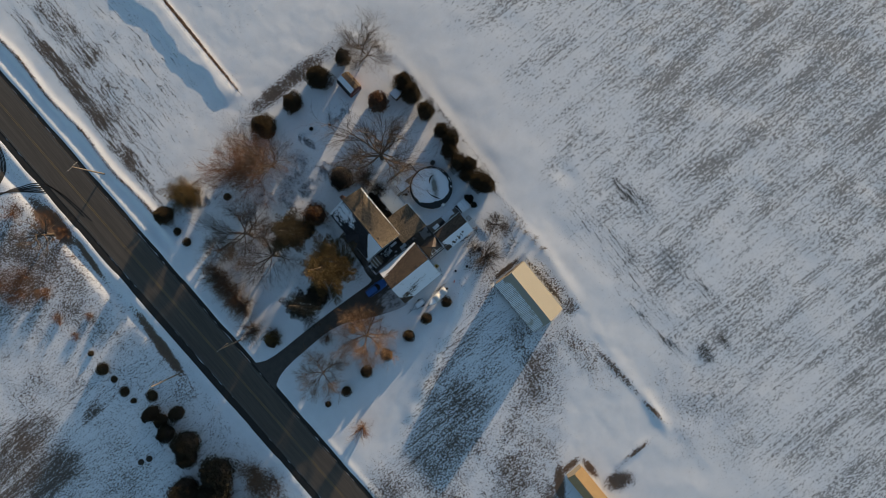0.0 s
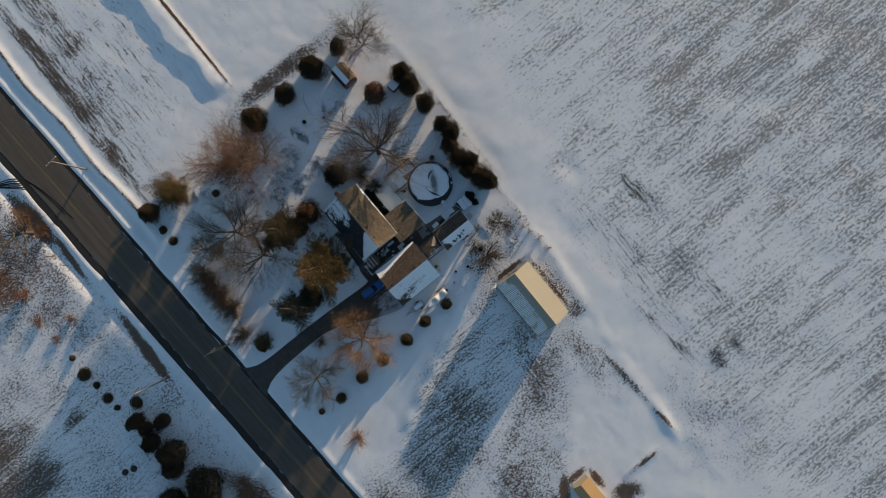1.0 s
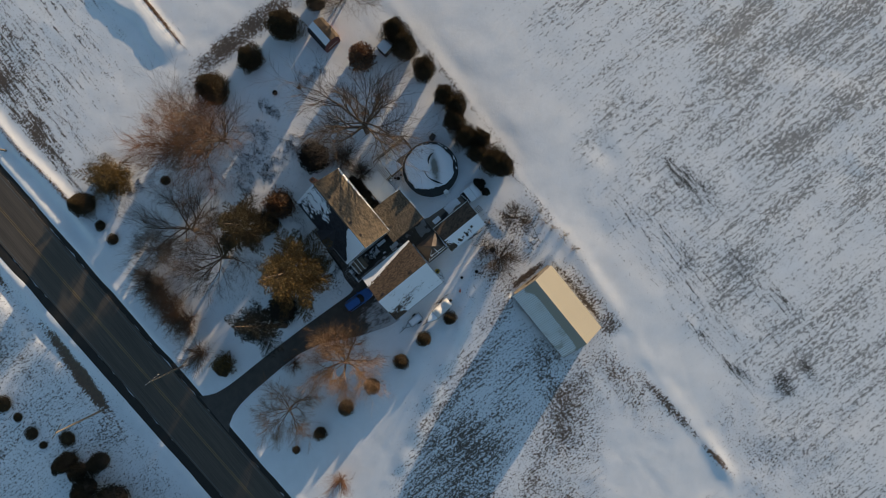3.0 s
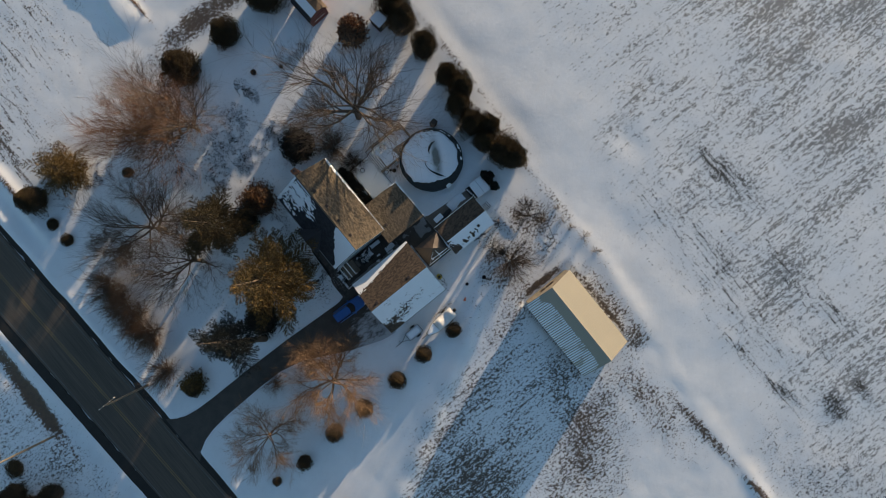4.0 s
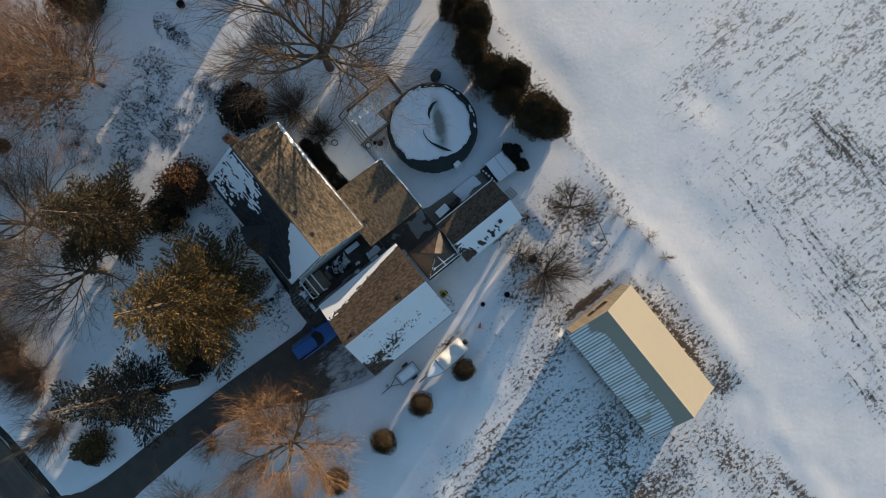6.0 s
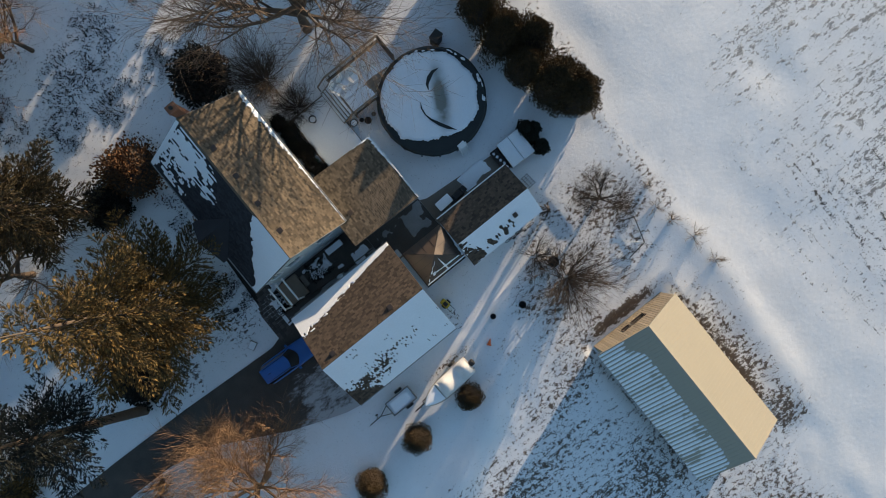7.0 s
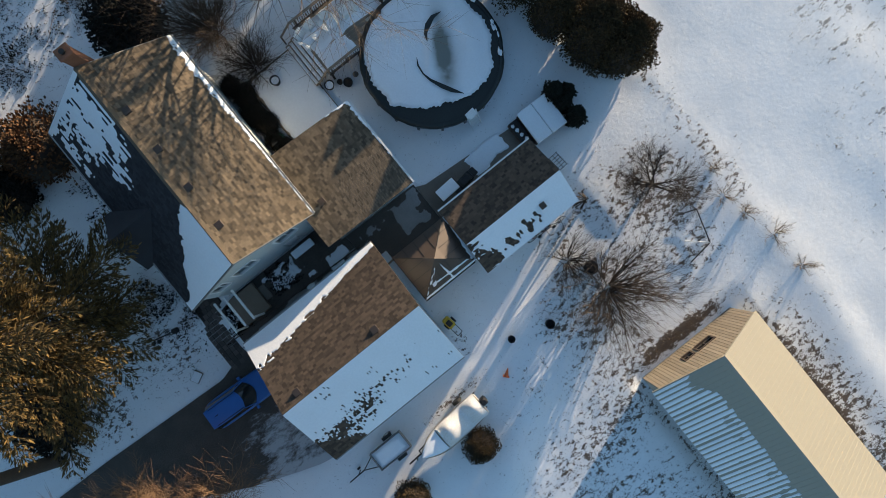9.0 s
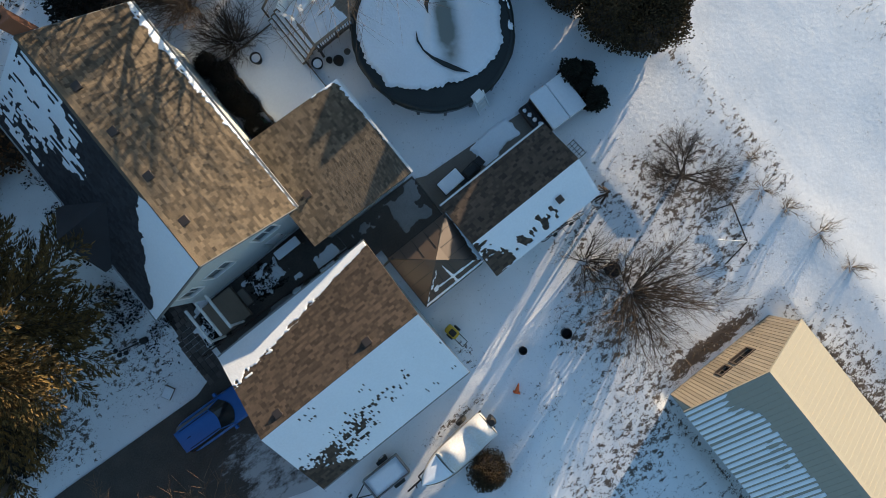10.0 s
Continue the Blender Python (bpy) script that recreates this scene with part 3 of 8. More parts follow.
def shingle_courses(eave_a, eave_b, ridge_a, ridge_b, course=0.13, width=0.24, seed=1):
    """The corners of every shingle of a slope: lower edge proud of the course below."""
    rng = random.Random(seed)
    run = math.dist(eave_a, ridge_a)
    rows = int(run / course)
    up = Vector(eave_b) - Vector(eave_a)
    nrm = up.cross(Vector(ridge_a) - Vector(eave_a)).normalized()
    if nrm.z < 0:
        nrm = -nrm
    out = []
    for r in range(rows):
        a0, b0 = lerp(eave_a, ridge_a, r / rows), lerp(eave_b, ridge_b, r / rows)
        a1, b1 = lerp(eave_a, ridge_a, (r + 1) / rows), lerp(eave_b, ridge_b, (r + 1) / rows)
        length = math.dist(a0, b0)
        s = -rng.random() * width
        while s < length:
            w = width * rng.choice((0.55, 0.8, 1.0, 1.2))
            t0, t1 = max(0, s) / length, min(length, s + w - 0.006) / length
            if t1 - t0 > 0.02 / length:
                lift = nrm * (0.016 + rng.choice((0, 0.006)))
                out.append([Vector(lerp(a0, b0, t0)) + lift, Vector(lerp(a0, b0, t1)) + lift, Vector(lerp(a1, b1, t1)) + nrm * 0.004, Vector(lerp(a1, b1, t0)) + nrm * 0.004])
            s += w
    return out, nrm


def shingle_geo(courses, nrm):
    g = Geo()
    for a, b, c, d in courses:
        lo, hi = a - nrm * 0.018, b - nrm * 0.018
        g.add([a, b, c, d, lo, hi], [(0, 1, 2, 3), (4, 5, 1, 0), (4, 0, 3), (5, 2, 1)])
    return g


def unit_shingle():
    return Geo().add([(0, 0, 0.02), (1, 0, 0.02), (1, 1, 0.004), (0, 1, 0.004), (0, 0, 0), (1, 0, 0)], [(0, 1, 2, 3), (4, 5, 1, 0), (4, 0, 3), (5, 2, 1)]).mesh("shingle", SHINGLE_PIECE)


def slope(parent, eave_a, eave_b, ridge_a, ridge_b, mat, name="roof_slope", thick=0.14, seed=1, course=0.13, singles=None):
    """One plane of a roof: a deck with its shingles upon it."""
    deck = part(name, Geo().slab([eave_a, eave_b, ridge_b, ridge_a], thick), ROOF_DECK, parent)
    courses, nrm = shingle_courses(eave_a, eave_b, ridge_a, ridge_b, seed=seed, course=course)
    if singles:
        me, rest, count = unit_shingle(), [], 0
        for q in courses:
            c = (q[0] + q[2]) / 2
            if count < 300 and singles[0] < c.x < singles[1] and singles[2] < c.y < singles[3]:
                ex, ey = q[1] - q[0], (q[3] - q[0])
                ob = new("shingle", me)
                ob.parent = deck
                ob.matrix_world = Matrix(((ex.x, ey.x, nrm.x, q[0].x), (ex.y, ey.y, nrm.y, q[0].y), (ex.z, ey.z, nrm.z, q[0].z - 0.018), (0, 0, 0, 1)))
                count += 1
            else:
                rest.append(q)
        courses = rest
    sh = part("shingles", shingle_geo(courses, nrm), mat, deck)
    sh["kind"] = "stuff"
    return deck


def roof_snow(name, label, eave_a, eave_b, ridge_a, ridge_b, mask, thick=0.07, cell=0.09):
    """Snow lying on a slope, where mask(s along the eave, t up the slope, in metres) is above nought."""
    ea, eb, ra, rb = (Vector(p) for p in (eave_a, eave_b, ridge_a, ridge_b))
    length, run = (eb - ea).length, (ra - ea).length
    nrm = (eb - ea).cross(ra - ea).normalized()
    if nrm.z < 0:
        nrm = -nrm
    ns, nt = max(2, int(length / cell)), max(2, int(run / cell))
    s, t = np.meshgrid(np.linspace(0, 1, ns + 1), np.linspace(0, 1, nt + 1), indexing="ij")
    h = np.clip(mask(s * length, t * run), -1, 1)
    rim = np.minimum(np.minimum(s * length, (1 - s) * length), np.minimum(t * run, (1 - t) * run))
    lift = np.where(h > 0, 0.022 + thick * smooth(0, 0.3, h) * (0.7 + 0.3 * smooth(0, 0.2, rim)), -0.05)
    keep = h > 0
    g = Geo()
    index = -np.ones(h.shape, int)
    use = np.zeros(h.shape, bool)
    any4 = keep[:-1, :-1] | keep[1:, :-1] | keep[:-1, 1:] | keep[1:, 1:]
    for di in (0, 1):
        for dj in (0, 1):
            use[di:ns + di, dj:nt + dj] |= any4
    verts = []
    for i, j in np.argwhere(use):
        index[i, j] = len(verts)
        base = ea.lerp(eb, s[i, j]).lerp(ra.lerp(rb, s[i, j]), t[i, j])
        verts.append(base + nrm * float(lift[i, j]))
    faces = [(index[i, j], index[i + 1, j], index[i + 1, j + 1], index[i, j + 1]) for i, j in np.argwhere(any4)]
    g.add(verts, faces)
    return tagged(part(name, g, SNOW, shade=True), label, "snow", kind="stuff")


def wall_boxes(g, axis, at, thick, a0, a1, z0, z1, holes=()):
    """A wall along an axis with openings cut through (a0, a1, z0, z1 each)."""
    cuts = sorted({a0, a1, *[h[0] for h in holes], *[h[1] for h in holes]})
    for p, q in zip(cuts, cuts[1:]):
        spans = [(z0, z1)]
        for h in holes:
            if h[0] <= p and h[1] >= q:
                spans = [s for lo, hi in spans for s in ((lo, min(hi, h[2])), (max(lo, h[3]), hi)) if s[1] - s[0] > 1e-4]
        for lo, hi in spans:
            if axis == "x":
                g.box(p, q, at, at + thick, lo, hi)
            else:
                g.box(at, at + thick, p, q, lo, hi)
    return g


def window(parent, axis, at, out, a0, a1, z0, z1, mat=None):
    """A framed window in an opening, out: the side that it faces (-1 or 1)."""
    def bx(g, p, q, lo, hi, d0, d1):
        d0, d1 = sorted((at + out * d0, at + out * d1))
        return g.box(p, q, d0, d1, lo, hi) if axis == "x" else g.box(d0, d1, p, q, lo, hi)
    w = 0.09
    g = Geo()
    bx(g, a0 - w, a0, z0 - w, z1 + w, -0.02, 0.06)
    bx(g, a1, a1 + w, z0 - w, z1 + w, -0.02, 0.06)
    bx(g, a0, a1, z1, z1 + w, -0.02, 0.06)
    bx(g, a0, a1, z0 - w, z0, -0.02, 0.09)
    win = part("window", g, mat or TRIM, parent, "white-framed window")
    part("pane", bx(Geo(), a0, a1, z0, z1, -0.08, -0.06), GLASS, win)
    part("glazing_bar", bx(Geo(), (a0 + a1) / 2 - 0.02, (a0 + a1) / 2 + 0.02, z0, z1, -0.055, -0.02), mat or TRIM, win)
    return win


def vent(parent, x, y, z, axis="y", size=0.27):
    g = Geo().soft_box(x - size / 2, x + size / 2, y - size / 2, y + size / 2, z - 0.2, z + 0.1, 0.03)
    v = part("roof_vent", g, DARK_METAL, parent, "dark metal roof vent")
    part("vent_cap", Geo().soft_box(x - size / 2 - 0.04, x + size / 2 + 0.04, y - size / 2 - 0.04, y + size / 2 + 0.04, z + 0.1, z + 0.13, 0.01), BROWN_METAL, v)
    return v


# ---- the house ----
GUTTER = material("dull_grey_gutter", (0.3, 0.3, 0.29), 0.55, 0.12, 1.5, 15, 0.1)
RAKE = material("grey_fascia", (0.16, 0.16, 0.155), 0.6, 0.1, 1, 15, 0.1)
HX0, HX1, HXR, HY0, HY1, HE, HR = -11.15, -3.55, -7.42, 6.55, 17.8, 5.4, 8.1


def build_house():
    h = thing("house", "two-storey house with pale siding and a brown shingled gable roof", "house", at=pose(0, 0, 0))
    wx0, wx1, wy0, wy1 = HX0 + 0.35, HX1 - 0.35, HY0 + 0.28, HY1 - 0.28
    top = HE + 0.12
    holes = [(-10.2, -9.45, 3.4, 4.7), (-8.8, -7.6, 3.4, 4.7), (-6.1, -5.0, 3.4, 4.7), (-6.4, -5.5, 0.1, 2.15)]
    g = wall_boxes(Geo(), "x", wy0, 0.18, wx0, wx1, 0, top, holes)
    rz = HR - 0.2
    g.add([(wx0, wy0, top), (wx1, wy0, top), (HXR, wy0, rz), (wx0, wy0 + 0.18, top), (wx1, wy0 + 0.18, top), (HXR, wy0 + 0.18, rz)], [(0, 1, 2), (5, 4, 3), (0, 3, 4, 1), (1, 4, 5, 2), (2, 5, 3, 0)])
    gable = part("wall", g, SIDING, h)
    # lap boards on the gable, broken at the openings
    n, ex = 34, 0.195
    for k in range(n):
        z = 0.12 + k * ex
        if z > rz - 0.1:
            break
        zt = z + ex
        lo, hi = wx0, wx1
        if zt > top:
            f = (zt - top) / (rz - top)
            lo, hi = wx0 + (HXR - wx0) * f, wx1 + (HXR - wx1) * f
        spans = [(lo, hi)]
        for a0, a1, z0, z1 in holes:
            if z < z1 + 0.09 and zt > z0 - 0.09:
                spans = [s for p, q in spans for s in ((p, min(q, a0 - 0.09)), (max(p, a1 + 0.09), q)) if s[1] - s[0] > 0.02]
        for p, q in spans:
            b = Geo().add([(p, wy0 - 0.006, zt), (q, wy0 - 0.006, zt), (q, wy0 - 0.034, z), (p, wy0 - 0.034, z), (p, wy0 - 0.002, z), (q, wy0 - 0.002, z)],
                          [(0, 3, 2, 1), (3, 4, 5, 2), (0, 4, 3), (1, 2, 5)])
            part("siding_board", b, SIDING, gable)
    for a0, a1, z0, z1 in holes[:3]:
        window(h, "x", wy0, -1, a0, a1, z0, z1)
    d = part("door", Geo().box(-6.4, -5.5, wy0 + 0.05, wy0 + 0.1, 0.1, 2.15), TRIM, h, "white back door")
    part("door_handle", Geo().box(-5.62, -5.56, wy0 + 0.01, wy0 + 0.05, 1.02, 1.1), DARK_METAL, d)
    for x in (wx0, wx1 - 0.18):
        part("wall", wall_boxes(Geo(), "y", x, 0.18, wy0 + 0.18, wy1 - 0.18, 0, top), SIDING, h)
    g = wall_boxes(Geo(), "x", wy1 - 0.18, 0.18, wx0, wx1, 0, top)
    g.add([(wx0, wy1 - 0.18, top), (wx1, wy1 - 0.18, top), (HXR, wy1 - 0.18, rz), (wx0, wy1, top), (wx1, wy1, top), (HXR, wy1, rz)], [(0, 1, 2), (5, 4, 3), (0, 3, 4, 1), (1, 4, 5, 2), (2, 5, 3, 0)])
    part("wall", g, SIDING, h)
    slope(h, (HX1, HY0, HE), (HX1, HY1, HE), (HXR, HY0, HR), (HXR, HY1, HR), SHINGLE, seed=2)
    # slope away from the sun: its shade is in the shingle colour
    slope(h, (HX0, HY1, HE), (HX0, HY0, HE), (HXR, HY1, HR), (HXR, HY0, HR), SHINGLE_SHADED, seed=3)
    part("ridge_cap", Geo().add([(HXR - 0.16, HY0, HR - 0.08), (HXR, HY0, HR + 0.05), (HXR + 0.16, HY0, HR - 0.08), (HXR - 0.16, HY1, HR - 0.08), (HXR, HY1, HR + 0.05), (HXR + 0.16, HY1, HR - 0.08)], [(0, 1, 4, 3), (1, 2, 5, 4)]), SHINGLE, h)
    for x, s in ((HX1, 1), (HX0, -1)):
        lo, hi = sorted((x, x + s * 0.1))
        part("gutter", Geo().box(lo, hi, HY0, HY1, HE - 0.16, HE - 0.03), GUTTER, h, "dull grey gutter")
    for y, s in ((HY0, -1), (HY1, 1)):
        for x in (HX0, HX1):
            g = Geo()
            ya, yb = sorted((y, y + s * 0.04))
            g.add([(x, ya, HE - 0.2), (x, ya, HE), (HXR, ya, HR), (HXR, ya, HR - 0.2), (x, yb, HE - 0.2), (x, yb, HE), (HXR, yb, HR), (HXR, yb, HR - 0.2)],
                  [(0, 1, 2, 3), (7, 6, 5, 4), (0, 4, 5, 1), (1, 5, 6, 2), (2, 6, 7, 3), (3, 7, 4, 0)])
            part("rake_board", g, RAKE, h)
    for y in (8.35, 10.55, 12.75, 15.0):
        vent(h, HXR + 0.55, y, HR - 0.36)
    # low cross gable over the road-side front
    yc, half, zr = 11.2, 1.7, 6.9
    front = HX0 - 0.5
    back = HXR - (HR - zr) / (HR - HE) * (HXR - HX0)
    g = Geo().add([(front, yc - half, HE - 0.1), (front, yc + half, HE - 0.1), (front, yc, zr), (back, yc, zr), (HX0 + 0.1, yc - half, HE - 0.1), (HX0 + 0.1, yc + half, HE - 0.1)], [(0, 2, 1), (0, 4, 3, 2), (1, 2, 3, 5), (0, 1, 5, 4)])
    # the same shade-darkened shingle colour as the slope behind it
    part("front_gable", g, SHINGLE_SHADED, h, "cross gable with shingles coloured for shade")
    # chimney
    ch = part("chimney", Geo().box(-7.45, -6.85, HY1 + 0.03, HY1 + 0.55, 0, 8.9), RUST_BRICK, h, "rust-brown brick chimney on the gable end")
    part("chimney_cap", Geo().soft_box(-7.5, -6.8, HY1 + 0.0, HY1 + 0.6, 8.9, 8.98, 0.02), RUST_BRICK, ch)
    part("flue", Geo().tube((-7.15, HY1 + 0.3, 8.9), (-7.15, HY1 + 0.3, 9.1), 0.13, 0.13, 10), DARK_METAL, ch)
    # the single-storey wing
    wa, wb = (-3.45, 5.0), (1.3, 10.5)
    walls = part("wing", wall_boxes(wall_boxes(wall_boxes(Geo(), "x", 5.3, 0.18, -3.85, 1.0, 0, 2.95), "x", 10.1, 0.18, -3.85, 1.0, 0, 2.95), "y", 0.82, 0.18, 5.48, 10.1, 0, 2.95, [(6.6, 8.4, 0.1, 2.1)]), SIDING, h, "low wing with pale siding")
    for y in (5.3, 10.1):
        part("gable", Geo().add([(-3.85, y, 2.95), (1.0, y, 2.95), (1.0, y, 3.02), (-3.85, y, 3.86), (-3.85, y + 0.18, 2.95), (1.0, y + 0.18, 2.95), (1.0, y + 0.18, 3.02), (-3.85, y + 0.18, 3.86)], [(0, 1, 2, 3), (7, 6, 5, 4), (0, 4, 5, 1), (1, 5, 6, 2), (2, 6, 7, 3), (3, 7, 4, 0)]), SIDING, walls)
    part("sliding_door", Geo().box(0.86, 0.9, 6.6, 8.4, 0.1, 2.1), GLASS, walls)
    slope(h, (1.3, 4.95, 3.1), (1.3, 10.5, 3.1), (-4.2, 4.95, 4.05), (-4.2, 10.5, 4.05), SHINGLE, name="wing_roof", seed=5, singles=(-2.6, 1.4, 4.9, 7.4))
    part("gutter", Geo().box(1.3, 1.4, 4.95, 10.5, 2.95, 3.07), TRIM, h, "white gutter")
    vent(h, -3.0, 7.0, 3.95, size=0.28)
    return h


def build_garage():
    x0, x1, y0, y1, yr, e, r = -11.12, -2.4, -3.95, 3.86, -0.25, 3.0, 4.9
    h = thing("garage", "detached garage with brown shingles and one snow-covered roof slope", "garage", at=pose(0, 0, 0))
    ax0, ax1, ay0, ay1 = x0 + 0.3, x1 - 0.3, y0 + 0.4, y1 - 0.4
    door = (-3.1, 1.9, 0.02, 2.25)
    g = wall_boxes(Geo(), "y", ax0, 0.16, ay0, ay1, 0, e, [door])
    part("wall", g, SIDING, h)
    g = wall_boxes(Geo(), "y", ax1 - 0.16, 0.16, ay0, ay1, 0, e)
    part("wall", g, SIDING, h)
    for xx in (ax0, ax1 - 0.16):
        g = Geo()
        part("gable", g.add([(xx, ay0, e), (xx, ay1, e), (xx, yr, r - 0.2), (xx + 0.16, ay0, e), (xx + 0.16, ay1, e), (xx + 0.16, yr, r - 0.2)], [(0, 2, 1), (3, 4, 5), (0, 1, 4, 3), (1, 2, 5, 4), (2, 0, 3, 5)]), SIDING, h)
    part("wall", wall_boxes(Geo(), "x", ay0, 0.16, ax0 + 0.16, ax1 - 0.16, 0, e), SIDING, h)
    part("wall", wall_boxes(Geo(), "x", ay1 - 0.16, 0.16, ax0 + 0.16, ax1 - 0.16, 0, e), SIDING, h)
    gd = part("garage_door", Geo().box(ax0 + 0.05, ax0 + 0.09, door[0], door[1], 0.02, 2.25), TRIM, h)
    for k in range(4):
        part("door_panel", Geo().box(ax0 + 0.02, ax0 + 0.05, door[0] + 0.05, door[1] - 0.05, 0.06 + k * 0.55, 0.55 + k * 0.55), TRIM, gd)
    slope(h, (x0, y1, e), (x1, y1, e), (x0, yr, r), (x1, yr, r), SHINGLE_DARK, seed=7)
    slope(h, (x1, y0, e), (x0, y0, e), (x1, yr, r), (x0, yr, r), SHINGLE_DARK, seed=8)
    part("gutter", Geo().box(x0, x1, y0 - 0.08, y0, e - 0.16, e - 0.03), GUTTER, h, "dull grey gutter")
    part("gutter", Geo().box(x0, x1, y1, y1 + 0.09, e - 0.16, e - 0.03), GUTTER, h, "dull grey gutter")
    for x in (-9.9, -4.9):
        vent(h, x, yr + 0.45, r - 0.2, size=0.3)
    def see(s, t):
        # bare at the lower corner by the drive, and dashes along the shingle courses above it
        row = np.floor(t / 0.137)
        dash = 0.4 * vnoise(s * 6.5, row * 3.3, 46) + 0.4 * vnoise(s * 15, row * 5.1, 45) + 0.2 * vnoise(s * 1.3, t * 1.3, 42)
        bare = 1.0 - (8.72 - s) / 2.3 - t / 1.75 + 0.5 * (dash - 0.5)
        near = np.exp(-((t - 1.0 - 0.14 * (8.7 - s)) / 0.62) ** 2) * smooth(0.8, 7.6, s) ** 0.8
        return 0.7 - 3.0 * smooth(0.78 - 0.4 * near, 0.84 - 0.4 * near, dash) - 2.0 * smooth(-0.1, 0.12, bare)
    roof_snow("roof_snow", "smooth snow on the garage roof with bare streaks", (x1, y0, e), (x0, y0, e), (x1, yr, r), (x0, yr, r), see, thick=0.018, cell=0.035)

    def nwe(s, t):
        # a wedge that widens towards the drive, its edge stepped by the shingles
        row = np.floor(t / 0.137)
        step = 0.55 * (vnoise(s * 6.5, row * 3.7, 48) - 0.5) * 2 * vnoise(s * 14, row * 2.9, 49) * smooth(8.7, 1.5, s) + 0.3 * (vnoise(s * 2.2, row * 1.3, 47) - 0.5)
        melted = 1.2 * smooth(1.0, 0.1, s) * smooth(0.5, 0.0, t) + 0.5 * smooth(0.62, 0.75, vnoise(s * 5, row * 2.9, 50)) * smooth(2.0, 0.4, s)
        return (0.25 + 1.55 * (1 - s / 8.7) ** 1.05 - t + step * 0.55) * 2.2 - melted
    roof_snow("roof_snow", "snow along the eave of the garage roof", (x0, y1, e), (x1, y1, e), (x0, yr, r), (x1, yr, r), nwe, thick=0.012, cell=0.045)
    return h


def build_pool_house():
    x0, x1, y0, y1, yr, e, r = 1.4, 7.7, -1.35, 2.9, 0.6, 2.45, 3.3
    h = thing("pool_house", "long pool shed with brown shingles and snow on one slope", "shed", at=pose(0, 0, 0))
    g = Geo()
    ax0, ax1, ay0, ay1 = x0 + 0.2, x1 - 0.2, y0 + 0.25, y1 - 0.25
    for xx in (ax0, ax1 - 0.12):
        g = Geo()
        wall_boxes(g, "y", xx, 0.12, ay0, ay1, 0, e)
        g.add([(xx, ay0, e), (xx, ay1, e), (xx, yr, r - 0.15), (xx + 0.12, ay0, e), (xx + 0.12, ay1, e), (xx + 0.12, yr, r - 0.15)], [(0, 2, 1), (3, 4, 5), (1, 2, 5, 4), (2, 0, 3, 5)])
        part("wall", g, SIDING, h)
    part("wall", wall_boxes(Geo(), "x", ay0, 0.12, ax0 + 0.12, ax1 - 0.12, 0, e), SIDING, h)
    part("wall", wall_boxes(Geo(), "x", ay1 - 0.12, 0.12, ax0 + 0.12, ax1 - 0.12, 0, e, [(3.6, 4.5, 0.02, 2.05)]), SIDING, h)
    part("door", Geo().box(3.6, 4.5, ay1 - 0.08, ay1 - 0.04, 0.02, 2.05), WOOD_DARK, h)
    slope(h, (x0, y1, e), (x1, y1, e), (x0, yr, r), (x1, yr, r), SHINGLE_DARK, seed=9)
    slope(h, (x1, y0, e), (x0, y0, e), (x1, yr, r), (x0, yr, r), SHINGLE_DARK, seed=10)
    part("gutter", Geo().box(x0, x1, y1, y1 + 0.1, e - 0.13, e - 0.02), TRIM, h, "white gutter")
    vent(h, 5.9, -0.35, 2.95, size=0.26)

    def m(s, t):
        ragged = (fbm(s * 1.2, t * 5.5, 51) - 0.5) * 1.6 + (vnoise(s * 3, t * 9, 52) - 0.5) * 0.5
        return 0.75 - smooth(4.2, 6.6, s) * 0.8 + ragged * smooth(2.2, 4.5, s) - 2.0 * np.exp(-((t - 0.75) / 0.45) ** 2) * smooth(1.0, 3.0, s) * smooth(0.46, 0.62, 0.5 * vnoise(s * 4, t * 2.4, 53) + 0.5 * vnoise(s * 9, t * 3.5, 54)) - 0.9 * np.exp(-(((s - 5.6) / 0.7) ** 2 + ((t - 0.45) / 0.3) ** 2))
    roof_snow("roof_snow", "patchy snow on the pool shed roof", (x1, y0, e), (x0, y0, e), (x1, yr, r), (x0, yr, r), m, thick=0.03, cell=0.06)
    return h


